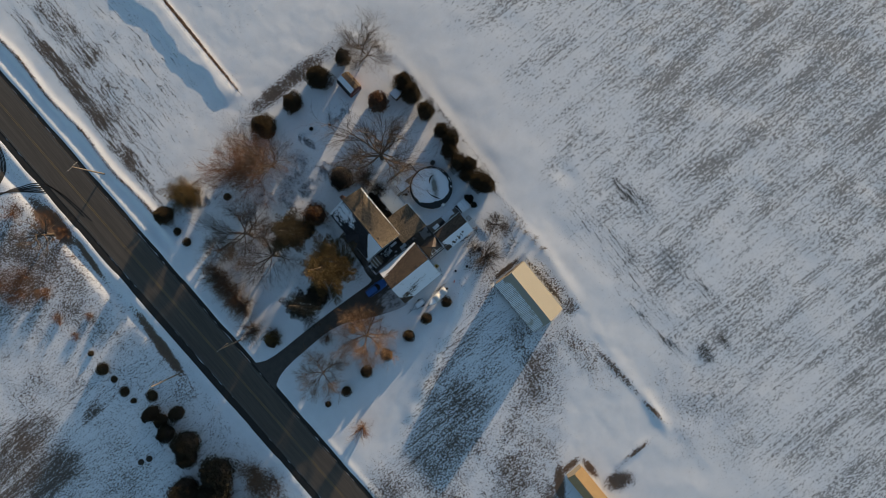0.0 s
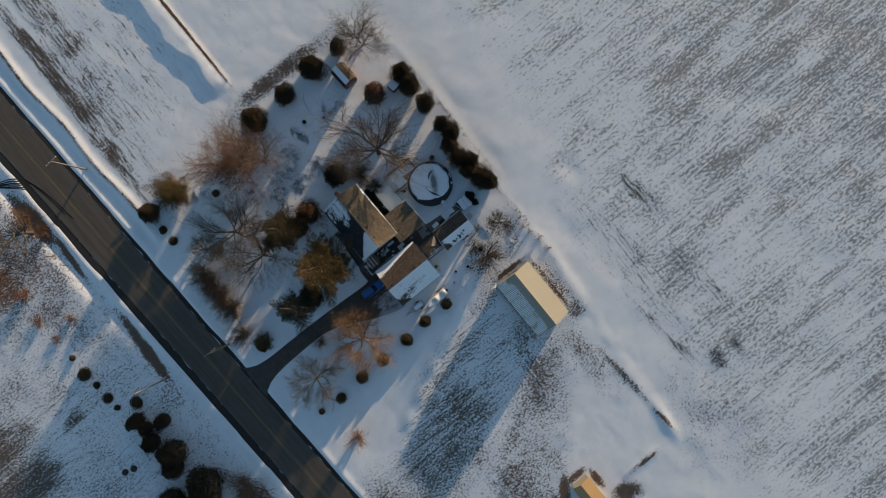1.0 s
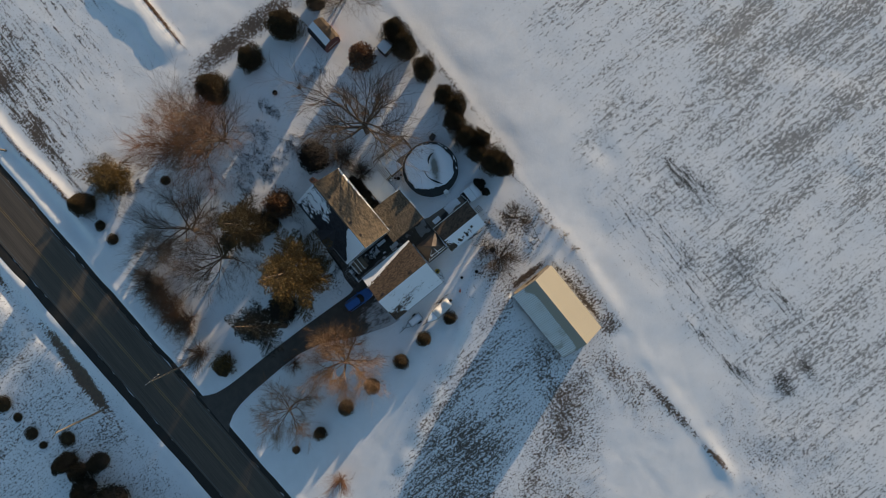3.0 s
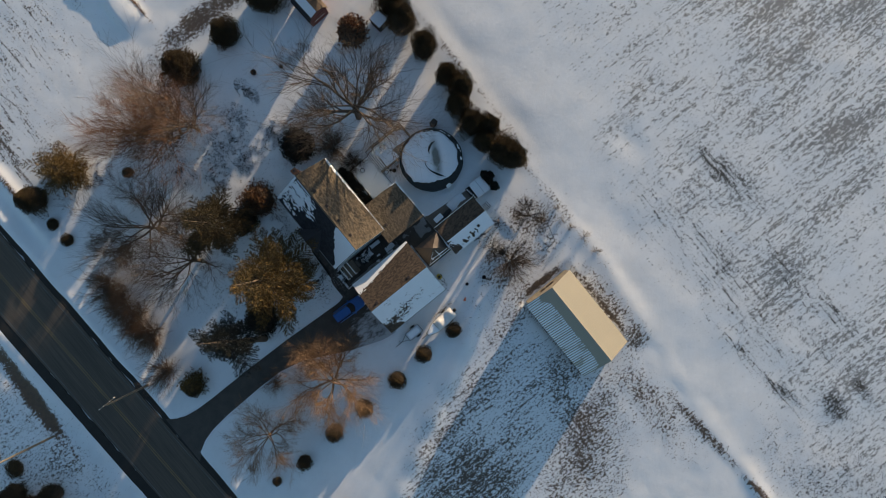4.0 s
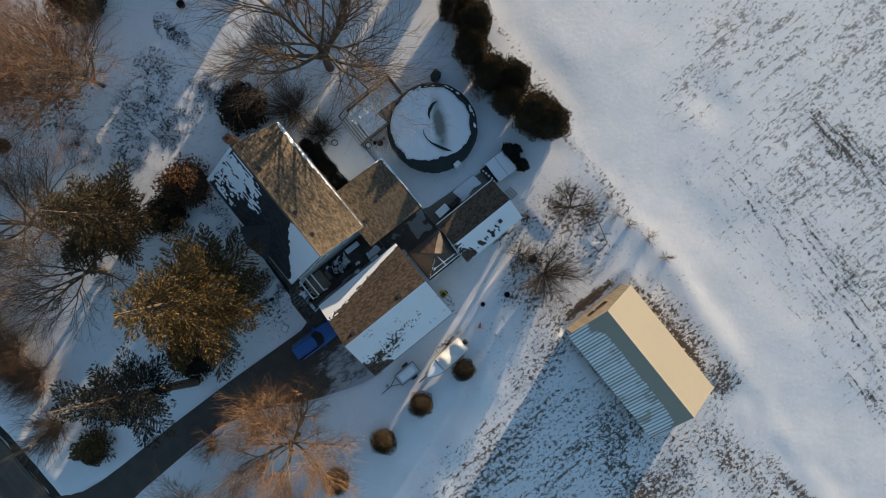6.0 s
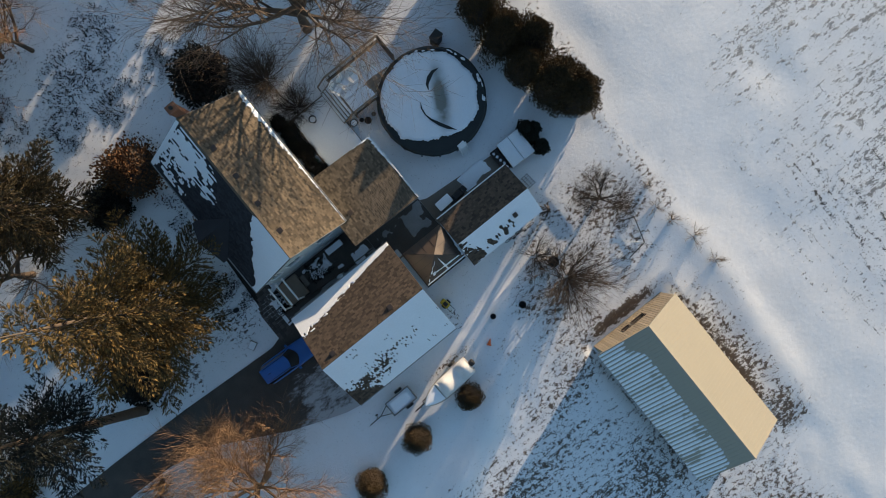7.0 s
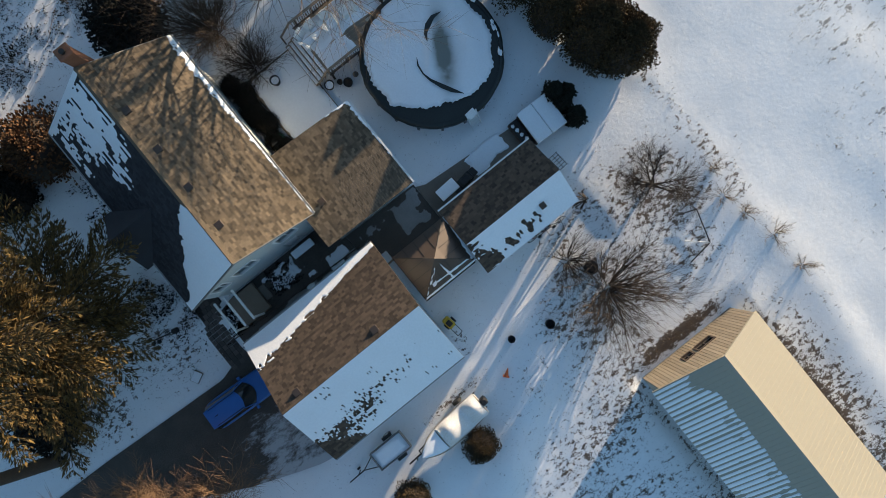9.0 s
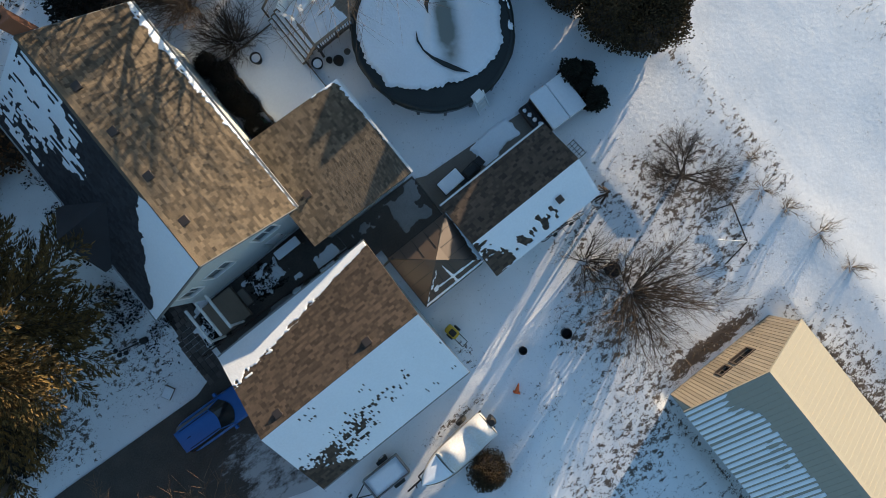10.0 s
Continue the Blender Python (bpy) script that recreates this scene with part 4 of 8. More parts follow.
def build_barn():
    x0, x1, xr, y0, y1, e, r, b = 4.6, 11.4, 8.05, -23.7, -12.0, 2.5, 4.45, -0.3
    h = thing("barn", "cream metal-roofed barn with vertical board gable", "barn", at=pose(0, 0, 0))
    g = Geo()
    ay = y1 - 0.03
    wx0, wx1 = x0 + 0.1, x1 - 0.1
    top = lambda x: e - 0.12 + (r - e) * (1 - abs(x - xr) / ((xr - x0) if x < xr else (x1 - xr)))
    holes = [(6.95, 7.5, 1.2, 1.75), (7.85, 8.9, 1.2, 1.8)]
    wall = part("wall", wall_boxes(Geo(), "x", ay - 0.16, 0.12, wx0, wx1, b, e - 0.15, holes), BARN_WALL, h)
    n = 34
    for k in range(n):
        p, q = wx0 + (wx1 - wx0) * k / n + 0.012, wx0 + (wx1 - wx0) * (k + 1) / n - 0.012
        spans = [(b, None)]
        for a0, a1, z0, z1 in holes:
            if p < a1 + 0.05 and q > a0 - 0.05:
                spans = [(b, z0 - 0.05), (z1 + 0.05, None)]
        for lo, hi in spans:
            za, zb = (top(p), top(q)) if hi is None else (hi, hi)
            bg = Geo().add([(p, ay - 0.04, lo), (q, ay - 0.04, lo), (q, ay - 0.04, zb), (p, ay - 0.04, za), (p, ay, lo), (q, ay, lo), (q, ay, zb), (p, ay, za)],
                           [(0, 1, 2, 3), (7, 6, 5, 4), (0, 4, 5, 1), (1, 5, 6, 2), (2, 6, 7, 3), (3, 7, 4, 0)])
            part("wall_board", bg, BARN_PIECE, wall)
    for a0, a1, z0, z1 in holes:
        window(h, "x", ay - 0.02, 1, a0, a1, z0, z1, WOOD_DARK)
    g = wall_boxes(Geo(), "x", y0 + 0.05, 0.14, wx0, wx1, b, e - 0.15)
    g.add([(wx0, y0 + 0.05, e - 0.15), (wx1, y0 + 0.05, e - 0.15), (xr, y0 + 0.05, r - 0.15), (wx0, y0 + 0.19, e - 0.15), (wx1, y0 + 0.19, e - 0.15), (xr, y0 + 0.19, r - 0.15)], [(0, 1, 2), (5, 4, 3), (1, 4, 5, 2), (2, 5, 3, 0)])
    part("wall", g, BARN_WALL, h)
    for x in (wx0, wx1 - 0.14):
        part("wall", wall_boxes(Geo(), "y", x, 0.14, y0 + 0.19, ay - 0.16, b, e - 0.15), BARN_ROOF, h)
    for ea, eb in (((x1, y0, e), (x1, y1, e)), ((x0 - 0.32, y0, e - 0.18), (x0 - 0.32, y1, e - 0.18))):
        ra, rb = (xr, y0, r), (xr, y1, r)
        sheet = part("roof_slope", Geo().slab([ea, eb, rb, ra] if ea[0] > xr else [eb, ea, ra, rb], 0.1), BARN_ROOF, h)
        nrm = (Vector(eb) - Vector(ea)).cross(Vector(ra) - Vector(ea)).normalized()
        nrm = nrm if nrm.z > 0 else -nrm
        for k in range(40):
            t = (k + 0.5) / 40
            a, c = Vector(lerp(ea, eb, t)), Vector(lerp(ra, rb, t))
            w = (Vector(eb) - Vector(ea)).normalized() * 0.014
            rib = Geo().add([a - w, a + w, c + w, c - w, a - w * 0.5 + nrm * 0.009, a + w * 0.5 + nrm * 0.009, c + w * 0.5 + nrm * 0.009, c - w * 0.5 + nrm * 0.009],
                            [(4, 5, 6, 7), (0, 4, 7, 3), (1, 2, 6, 5), (0, 1, 5, 4), (2, 3, 7, 6)])
            part("roof_rib", rib, BARN_ROOF, sheet)
    part("ridge_cap", Geo().add([(xr - 0.2, y0, r - 0.085), (xr, y0, r + 0.045), (xr + 0.2, y0, r - 0.085), (xr - 0.2, y1, r - 0.085), (xr, y1, r + 0.045), (xr + 0.2, y1, r - 0.085)], [(0, 1, 4, 3), (1, 2, 5, 4)]), BARN_ROOF, h)
    pitch = (y1 - y0) / 40

    def m(s, t):
        rib = np.cos(2 * math.pi * s / pitch)
        top_edge = 2.9 + 0.35 * (vnoise(np.floor(s / pitch) * 3.7, 0 * s, 3) - 0.5) - 0.5 * smooth(9.5, 11.7, s) - 0.6 * smooth(0.9, 0.0, s)
        body = np.minimum(0.3 - rib * 0.75, (top_edge - t) * 3)
        thin = 0.9 * smooth(0.55, 0.75, fbm(s * 0.8, t * 0.8, 61))
        return body - thin - 0.9 * smooth(0.4, 0.0, s) 
    roof_snow("roof_snow", "snow in stripes between the ribs of the barn roof", (x0 - 0.32, y0, e - 0.18), (x0 - 0.32, y1, e - 0.18), (xr, y0, r), (xr, y1, r), m, thick=0.04, cell=0.05)
    return h


BARN_PIECE = material("barn_board", (0.3, 0.25, 0.19), 0.75, 0.15, 0.8, 10, 0.15, per="object", spread=0.14)
build_house()
build_garage()
build_pool_house()
build_barn()


def house_snow():
    a = ((HX0, HY1, HE), (HX0, HY0, HE), (HXR, HY1, HR), (HXR, HY0, HR))

    def m(s, t):
        # s from the chimney end: streaks along the courses, blotches lower down, a wedge at the other end
        row = np.floor(t / 0.137)
        stripe = vnoise(s * 0.7, row * 3.1, 72) * 0.45 + vnoise(s * 3.0, row * 2.3, 74) * 0.55
        band = 0.62 * smooth(1.7, 2.5, t) * (1 - smooth(3.5, 4.4, t)) - 1.0 * smooth(3.6, 5.4, s - 0.5 * (3.2 - t)) - 2.6 * np.maximum(stripe - 0.46, -0.12)
        band = np.where((t > 1.8) & (t < 4.4), band, -1)
        low = np.where((t > 0.25) & (t < 2.3), (0.5 * vnoise(s * 3.2, row * 3.7, 73) + 0.5 * vnoise(s * 6, row * 2.1, 77) - 0.47) * 2.6 - smooth(2.6, 4.2, s) * 1.2, -1)
        wedge = (s - 7.3 - (4.55 - t) * 0.78) * 1.2 + 1.1 * (fbm(s * 1.3, t * 1.6, 71) - 0.5) - 0.5 * smooth(4.35, 4.6, t)
        edge = np.where(s < 0.3, 0.4 + 0.5 * (vnoise(s * 3, t * 3, 76) - 0.5), -1)
        return np.maximum(np.maximum(band, low), np.maximum(wedge, edge))
    roof_snow("roof_snow", "streaked patches of snow on the shaded house roof", *a, m, thick=0.02, cell=0.055)
    b = ((HX1, HY0, HE), (HX1, HY1, HE), (HXR, HY0, HR), (HXR, HY1, HR))
    roof_snow("roof_snow", "narrow strip of snow along the house gutter", *b, lambda s, t: 0.5 - t / (0.1 + 0.4 * smooth(0.5, 9, s)) + 0.55 * (vnoise(s * 9, t * 9, 75) - 0.5) + 0.3 * (vnoise(s * 1.7, 3.0, 79) - 0.5), thick=0.014, cell=0.045)
    c = ((1.3, 4.95, 3.1), (1.3, 10.5, 3.1), (-4.2, 4.95, 4.05), (-4.2, 10.5, 4.05))

    def corner(s, t):
        rag = 0.7 * (vnoise(s * 8, t * 8, 78) - 0.5)
        eave = 0.45 - t / (0.04 + 0.34 * smooth(1.2, 5.3, s)) + rag
        verge = np.where(t < 1.5, 0.5 - (5.55 - s) / (0.24 - 0.1 * t) + rag, -1)
        return np.maximum(eave, verge)
    roof_snow("roof_snow", "narrow ragged snow at the corner of the wing roof", *c, corner, thick=0.02, cell=0.045)


house_snow()


# ---- trees and shrubs ----
def limb(g, rng, start, way, length, radius, level, ends, droop=0.0, sides=5, bend=0.22):
    """A crooked tapering limb; returns points along it."""
    p, d = Vector(start), Vector(way).normalized()
    steps = 4 if level < 2 else 3 if level < 3 else 2 if level < 4 else 1
    pts = [(p.copy(), d.copy(), radius)]
    for k in range(steps):
        d = (d + Vector((rng.uniform(-1, 1), rng.uniform(-1, 1), rng.uniform(-0.7, 0.9))) * bend + Vector((0, 0, -droop))).normalized()
        q = p + d * (length / steps)
        r0, r1 = radius * (1 - 0.75 * k / steps), radius * (1 - 0.75 * (k + 1) / steps)
        g.tube(p, q, r0, r1, sides if level < 2 else 3, caps=False)
        p = q
        pts.append((p.copy(), d.copy(), r1))
    return pts


def grow(g, rng, start, way, length, radius, level, depth, kids, spread=0.7, lift=0.15, shrink=0.62, thin=0.0035):
    pts = limb(g, rng, start, way, length, max(radius, thin), level, None)
    if level >= depth:
        return
    n = kids[min(level, len(kids) - 1)]
    for k in range(n):
        f = (0.25 + 0.75 * (k + rng.random()) / n) * (len(pts) - 1)
        i = min(int(f), len(pts) - 2)
        p = pts[i][0].lerp(pts[i + 1][0], f - i)
        d, r = pts[i + 1][1], pts[i][2]
        side = d.orthogonal().normalized()
        side.rotate(Matrix.Rotation(rng.uniform(0, 2 * math.pi), 3, d))
        nd = (d * (1 - 0.35 * spread) + side * spread * rng.uniform(0.7, 1.25) + Vector((0, 0, lift))).normalized()
        grow(g, rng, p, nd, length * shrink * rng.uniform(0.7, 1.2), r * 0.6, level + 1, depth, kids, spread, lift, shrink, thin)


def bare_tree(label, x, y, high, seed, mat, reach=0.7, stems=1, trunk=0.2, depth=4, kids=(7, 6, 5, 4), lean=0.0, twig=0.004, name="bare_tree", lift=0.12, clear=0.22):
    rng = random.Random(seed)
    z = float(height(x, y)) - 0.05
    t = thing(name, label, "tree", at=pose(x, y, z))
    tg, cg = Geo(), Geo()
    for s in range(stems):
        a = 2 * math.pi * (s + rng.random() * 0.6) / stems
        out = Vector((math.cos(a), math.sin(a), 0)) * (0.35 if stems > 1 else 0.03 + lean)
        base = Vector((math.cos(a), math.sin(a), 0)) * (0.25 * (stems > 1))
        way = (Vector((0, 0, 1)) + out).normalized()
        fork = high * clear * rng.uniform(0.8, 1.2)
        pts = limb(tg, rng, base, way, fork * 1.6, trunk, 0, None, sides=8, bend=0.06)
        n = kids[0]
        for k in range(n):
            f = (0.4 + 0.6 * (k + rng.random()) / n) * (len(pts) - 1)
            i = min(int(f), len(pts) - 2)
            p = pts[i][0].lerp(pts[i + 1][0], f - i)
            b = 2 * math.pi * (k * 0.382 + rng.random() * 0.1)
            up = 0.25 + 0.9 * f / (len(pts) - 1)
            nd = Vector((math.cos(b) * reach, math.sin(b) * reach, up * (1.0 - 0.35 * reach))) + out * 0.5
            grow(cg, rng, p, nd, high * (0.5 if stems == 1 else 0.42) * rng.uniform(0.8, 1.1), pts[i][2] * 0.74, 1, depth, kids, 0.62, lift, 0.6, twig)
    part("trunk", tg, mat, t, shade=True)
    part("crown", cg, mat, t, "bare branches and fine twigs")
    return t


def tuft(g, rng, p, d, size, blades=3, width=0.5):
    """A small spray of foliage at p, pointing along d."""
    d = Vector(d).normalized()
    s = d.orthogonal().normalized()
    for k in range(blades):
        a = rng.uniform(0, 2 * math.pi)
        w = Vector(s)
        w.rotate(Matrix.Rotation(a, 3, d))
        tip = p + (d + w * rng.uniform(0.2, 0.9)).normalized() * size * rng.uniform(0.7, 1.3)
        side = d.cross(w).normalized() * size * width * 0.5
        mid = p.lerp(tip, 0.55)
        g.add([p, mid + side, tip, mid - side], [(0, 1, 2), (0, 2, 3)])


def cedar_meshes(seed, high, radius, mat, n=1500, size=0.2, ragged=0.12, lumpy=0.17, blades=2, peak=False):
    """Trunk and egg-shaped crown of a clipped evergreen."""
    rng = random.Random(seed)
    crown = Geo()

    def outline(h):
        if peak:
            return min(1.0, 0.82 + 1.4 * h) * max(0.02, 1 - h ** 3.0) ** 0.8
        return max(0.02, math.sin(math.pi * min(1.0, (0.12 + 0.88 * h)) ** 0.75)) ** 0.55

    lumps = [(rng.uniform(0, 2 * math.pi), rng.uniform(0.1, 0.95), rng.uniform(0.75, 1.15)) for _ in range(14)]
    for k in range(n):
        h = rng.random() ** 0.85
        a = rng.uniform(0, 2 * math.pi)
        prof = outline(h)
        lump = 0.94 + sum(lumpy * m * math.exp(-(((a - b + math.pi) % (2 * math.pi) - math.pi) ** 2) / 0.12 - ((h - c) / 0.15) ** 2) for b, c, m in lumps)
        r = radius * prof * lump * (1 - ragged * rng.random()) * rng.choice((1.0, 1.0, 0.82))
        p = Vector((r * math.cos(a), r * math.sin(a), 0.03 * high + 0.97 * high * h))
        d = Vector((math.cos(a), math.sin(a), 0.55 + h * 1.2))
        tuft(crown, rng, p - d.normalized() * size * 0.5, d, size, blades, 0.7)
    trunk = Geo().tube((0, 0, -0.1), (0, 0, high * 0.8), radius * 0.12, 0.02, 6)
    # the dense inside that keeps light out
    rings = []
    for k in range(7):
        h = k / 6
        prof = max(0.04, outline(h)) * 0.8
        rings.append([(radius * prof * math.cos(2 * math.pi * i / 9), radius * prof * math.sin(2 * math.pi * i / 9), 0.02 * high + 0.9 * high * h) for i in range(9)])
    inner = Geo().loft(rings)
    return trunk.mesh("trunk", BARK_DARK), crown.mesh("crown", mat), inner.mesh("inner_growth", BARK_DARK)


def cedar(label, x, y, meshes, scale, turn, name="cedar", group="", category="tree"):
    t = thing(name, label, category, group, at=pose(x, y, float(height(x, y)) - 0.03, 0, 0, turn))
    for n, me in zip(("trunk", "crown", "inner_growth"), meshes):
        part(n, me, None, t)
    t.scale = (scale[0], scale[0], scale[1])
    return t


def spruce(label, x, y, high, radius, seed, mat, tiers=26, per=11, clear=0.12, droop=0.35, size=0.34, name="spruce_tree", power=0.8, dense=1, rise=0.22, lean=(0.0, 0.0)):
    """A conifer: whorls of boughs, each with side sprays that carry the needles."""
    rng = random.Random(seed)
    t = thing(name, label, "tree", at=pose(x, y, float(height(x, y)) - 0.05))
    axis = lambda z: Vector((lean[0] * z / high, lean[1] * z / high, z))
    trunk = Geo()
    for k in range(6):
        za, zb = high * k / 6, high * (k + 1) / 6
        trunk.tube(axis(za) - Vector((0, 0, 0.1 * (k == 0))), axis(zb), high * 0.022 * (1 - k / 6.3), high * 0.022 * (1 - (k + 1) / 6.3), 8, caps=False)
    part("trunk", trunk, BARK, t, shade=True)
    boughs, needles = Geo(), Geo()
    for k in range(tiers):
        f = max(0, (k + rng.uniform(-0.3, 0.3)) / tiers)
        z = high * (clear + (0.97 - clear) * f)
        low = 0.55 + 0.45 * min(1.0, f / 0.14)
        reach = radius * (1 - f) ** power * low * rng.uniform(0.85, 1.12)
        m = max(4, int(per * (0.45 + 0.55 * (1 - f))))
        for i in range(m):
            a = 2 * math.pi * (i + rng.uniform(-0.35, 0.35)) / m + k * 1.1
            L = reach * rng.uniform(0.45, 1.2) * (0.6 + 0.8 * float(vnoise(3 * math.cos(a) + seed, 3 * math.sin(a) + f * 4, seed)))
            if L < 0.15:
                continue
            out = Vector((math.cos(a), math.sin(a), 0))
            side = Vector((-out.y, out.x, 0))
            curve = lambda q: axis(z) + out * (L * q) + Vector((0, 0, L * (rise * q - droop * q * q + 0.16 * max(0, q - 0.6))))
            pts = [curve(q) for q in (0, 0.35, 0.7, 1.0)]
            for p, q, r in zip(pts, pts[1:], (0.03, 0.02, 0.012)):
                boughs.tube(p, q, r * (0.5 + L * 0.22), r * 0.6, 3, caps=False)
            n = max(3, int(L / 0.24))
            for j in range(n):
                q = 0.2 + 0.8 * (j + rng.random()) / n
                c = curve(q)
                spray = min(0.42 * L * (1.12 - q), 1.3) + 0.12
                for sg in (-1, 1):
                    if rng.random() < 0.12:
                        continue
                    d = (out * rng.uniform(0.6, 1.0) + side * sg * rng.uniform(0.55, 0.95) + Vector((0, 0, rng.uniform(-0.3, 0.12)))).normalized()
                    m2 = max(1, int(spray / 0.2)) * dense
                    for e in range(m2):
                        u = (e + rng.random()) / m2
                        tuft(needles, rng, c + d * spray * u + Vector((0, 0, -0.15 * spray * u * u)), d * 0.8 + out * 0.3 + Vector((0, 0, rng.uniform(-0.1, 0.45))), size * rng.uniform(0.7, 1.2), 3, 0.26)
            tuft(needles, rng, pts[3], out + Vector((0, 0, 0.2)), size * 1.2, 3, 0.35)
    part("bough", boughs, BOUGH, t, "dark bare boughs")["kind"] = "stuff"
    part("needles", needles, mat, t)
    return t


def shrub(label, x, y, high, radius, seed, mat, stems=26, name="bare_shrub", twigs=6, thin=0.005, squash=(1, 1)):
    """Many fine stems fanning out from the root."""
    rng = random.Random(seed)
    t = thing(name, label, "shrub", at=pose(x, y, float(height(x, y)) - 0.03))
    sg, g = Geo(), Geo()
    for k in range(stems):
        a, o = rng.uniform(0, 2 * math.pi), rng.random() ** 0.6
        way = Vector((math.cos(a) * o * radius * squash[0], math.sin(a) * o * radius * squash[1], high * rng.uniform(0.7, 1.1)))
        base = Vector((math.cos(a) * squash[0], math.sin(a) * squash[1], 0)) * radius * 0.25 * rng.random()
        long = way.length * rng.uniform(0.7, 1.05)
        pts = limb(sg, rng, base, way, long, max(0.014 + 0.006 * high, thin), 1, None)
        for j in range(twigs):
            f = (0.25 + 0.75 * (j + rng.random()) / twigs) * (len(pts) - 1)
            i = min(int(f), len(pts) - 2)
            d = pts[i + 1][1]
            side = d.orthogonal().normalized()
            side.rotate(Matrix.Rotation(rng.uniform(0, 2 * math.pi), 3, d))
            nd = (d * 0.82 + side * 0.5 * rng.uniform(0.7, 1.25) + Vector((0, 0, 0.15))).normalized()
            grow(g, rng, pts[i][0].lerp(pts[i + 1][0], f - i), nd, long * 0.5 * rng.uniform(0.7, 1.2), pts[i][2] * 0.6, 2, 3, (1, twigs, 4), 0.5, 0.15, 0.5, thin)
    part("rootstock", sg, mat, t, "bare stems fanning from the root")
    part("branchwork", g, mat, t)
    return t


HEDGE = material("brown_hedge_twigs", (0.2, 0.125, 0.08), 0.95, 0.25, 1, 10, 0.2)
CEDARS = [cedar_meshes(100 + k, 1.0 * 3.4, 1.75, CEDAR, n=8500, size=0.12, ragged=0.3, lumpy=0.36, peak=True) for k in range(3)]
SPOTS = [
    (9.2, 40.0, 1.55, 3.6), (3.2, 40.0, 2.4, 4.0), (-3.75, 39.5, 2.0, 3.0), (-10.8, 39.2, 2.5, 4.0),
    (15.2, 28.9, 1.8, 4.8), (15.0, 26.2, 2.0, 4.9), (15.0, 21.9, 1.75, 4.8), (15.0, 17.2, 1.5, 4.4), (15.3, 14.8, 1.75, 4.6), (13.8, 13.3, 1.7, 4.5),
    (13.6, 10.4, 1.7, 4.4), (15.0, 8.8, 1.6, 4.4), (13.4, 7.6, 1.5, 4.2), (14.4, 5.2, 2.0, 4.6), (15.1, 3.7, 1.8, 4.4), (-36.4, 38.4, 1.9, 3.0),
]
for k, (x, y, r, hh) in enumerate(SPOTS):
    cedar("brown-green rounded evergreen standing in snow", x, y, CEDARS[k % 3], (r * 0.95 / 1.75, hh * 1.2 / 3.4), 67 * k, group="evergreens along the yard's edge")
ROUND = [cedar_meshes(120 + k, 1.7, 1.1, CEDAR, n=3400, size=0.09, ragged=0.25, lumpy=0.26) for k in range(2)]
for k, (x, y, r, hh, nm) in enumerate([(-9.95, -8.85, 1.15, 2.0, "dark"), (-5.0, -8.9, 1.05, 1.9, "dark"), (-14.7, -9.3, 1.2, 2.2, "brown"), (-20.3, -9.45, 1.2, 2.0, "brown"), (-25.4, -9.5, 1.2, 2.0, "brown"), (-30.8, -10.0, 1.0, 1.8, "brown"), (-35.2, -9.75, 0.6, 1.1, "small dark"), (-36.1, 6.5, 1.15, 1.6, "dark"), (-36.75, 34.6, 0.8, 0.9, "small dark"), (-36.6, 31.8, 0.85, 1.0, "small dark"), (-25.0, 33.7, 0.75, 0.9, "small dark")]):
    cedar("%s rounded clipped evergreen bush in the snow" % nm, x, y, ROUND[k % 2], (r / 1.1, hh / 1.7), 50 * k, "round_bush", "clipped bushes in the yard", "bush")
CONE = cedar_meshes(130, 2.6, 0.6, material("black_green_arborvitae", (0.02, 0.022, 0.012), 0.95, 0.3, 0.8, 6, 0.2, per="island"), n=1500, size=0.14, ragged=0.25, lumpy=0.25, peak=True)
for k, (x, y, r, hh) in enumerate([(10.75, 4.15, 1.0, 0.85), (11.3, 3.75, 0.9, 0.8), (10.85, 3.35, 0.85, 0.7), (10.95, 2.35, 0.95, 0.85)]):
    cedar("dark narrow pointed evergreen beside the hot tub", x, y, CONE, (r, hh), 70 * k, "cone_evergreen", "pointed evergreens by the hot tub")
GLOBE = cedar_meshes(140, 4.2, 2.2, TWIG_RUST, n=1500, size=0.3, ragged=0.5)
cedar("brown leafless globe-shaped tree in the snowy yard", 9.1, 29.2, GLOBE, (1, 1), 0, "globe_tree")

# house side and yard trees
K1, K2 = (10, 9, 8, 6), (9, 8, 7, 5)
bare_tree("large bare shade tree with spreading grey-brown limbs", 2.9, 20.5, 15.5, 5, BARK, reach=0.74, trunk=0.42, kids=(11, 9, 8, 7), clear=0.2, twig=0.009)
bare_tree("bare golden-brown ornamental tree in the snow", -20.6, -4.0, 9.6, 6, BARK_GOLD, reach=0.95, trunk=0.24, kids=(12, 10, 9, 8), twig=0.009)
bare_tree("bare golden-brown ornamental tree beside the road", -31.8, -4.3, 7.8, 7, BARK_GOLD, reach=1.1, trunk=0.19, kids=(10, 9, 8, 8), twig=0.009)
bare_tree("bare golden-brown tree leaning over the driveway", -19.9, -0.7, 5.6, 8, BARK_GOLD, reach=0.75, trunk=0.1, kids=(11, 9, 8, 7), twig=0.007)
bare_tree("bare grey tree near the road hedge", -26.0, 25.0, 11.5, 9, BARK, reach=0.95, trunk=0.3, kids=(10, 9, 8, 8), twig=0.010)
bare_tree("bare grey tree among the spruces", -25.0, 19.0, 11.0, 10, BARK, reach=0.9, trunk=0.28, kids=(10, 9, 8, 8), twig=0.010)
bare_tree("small bare tree near the road hedge", -32.4, 26.4, 5.5, 11, BARK, reach=0.9, trunk=0.14, kids=K2, twig=0.012)
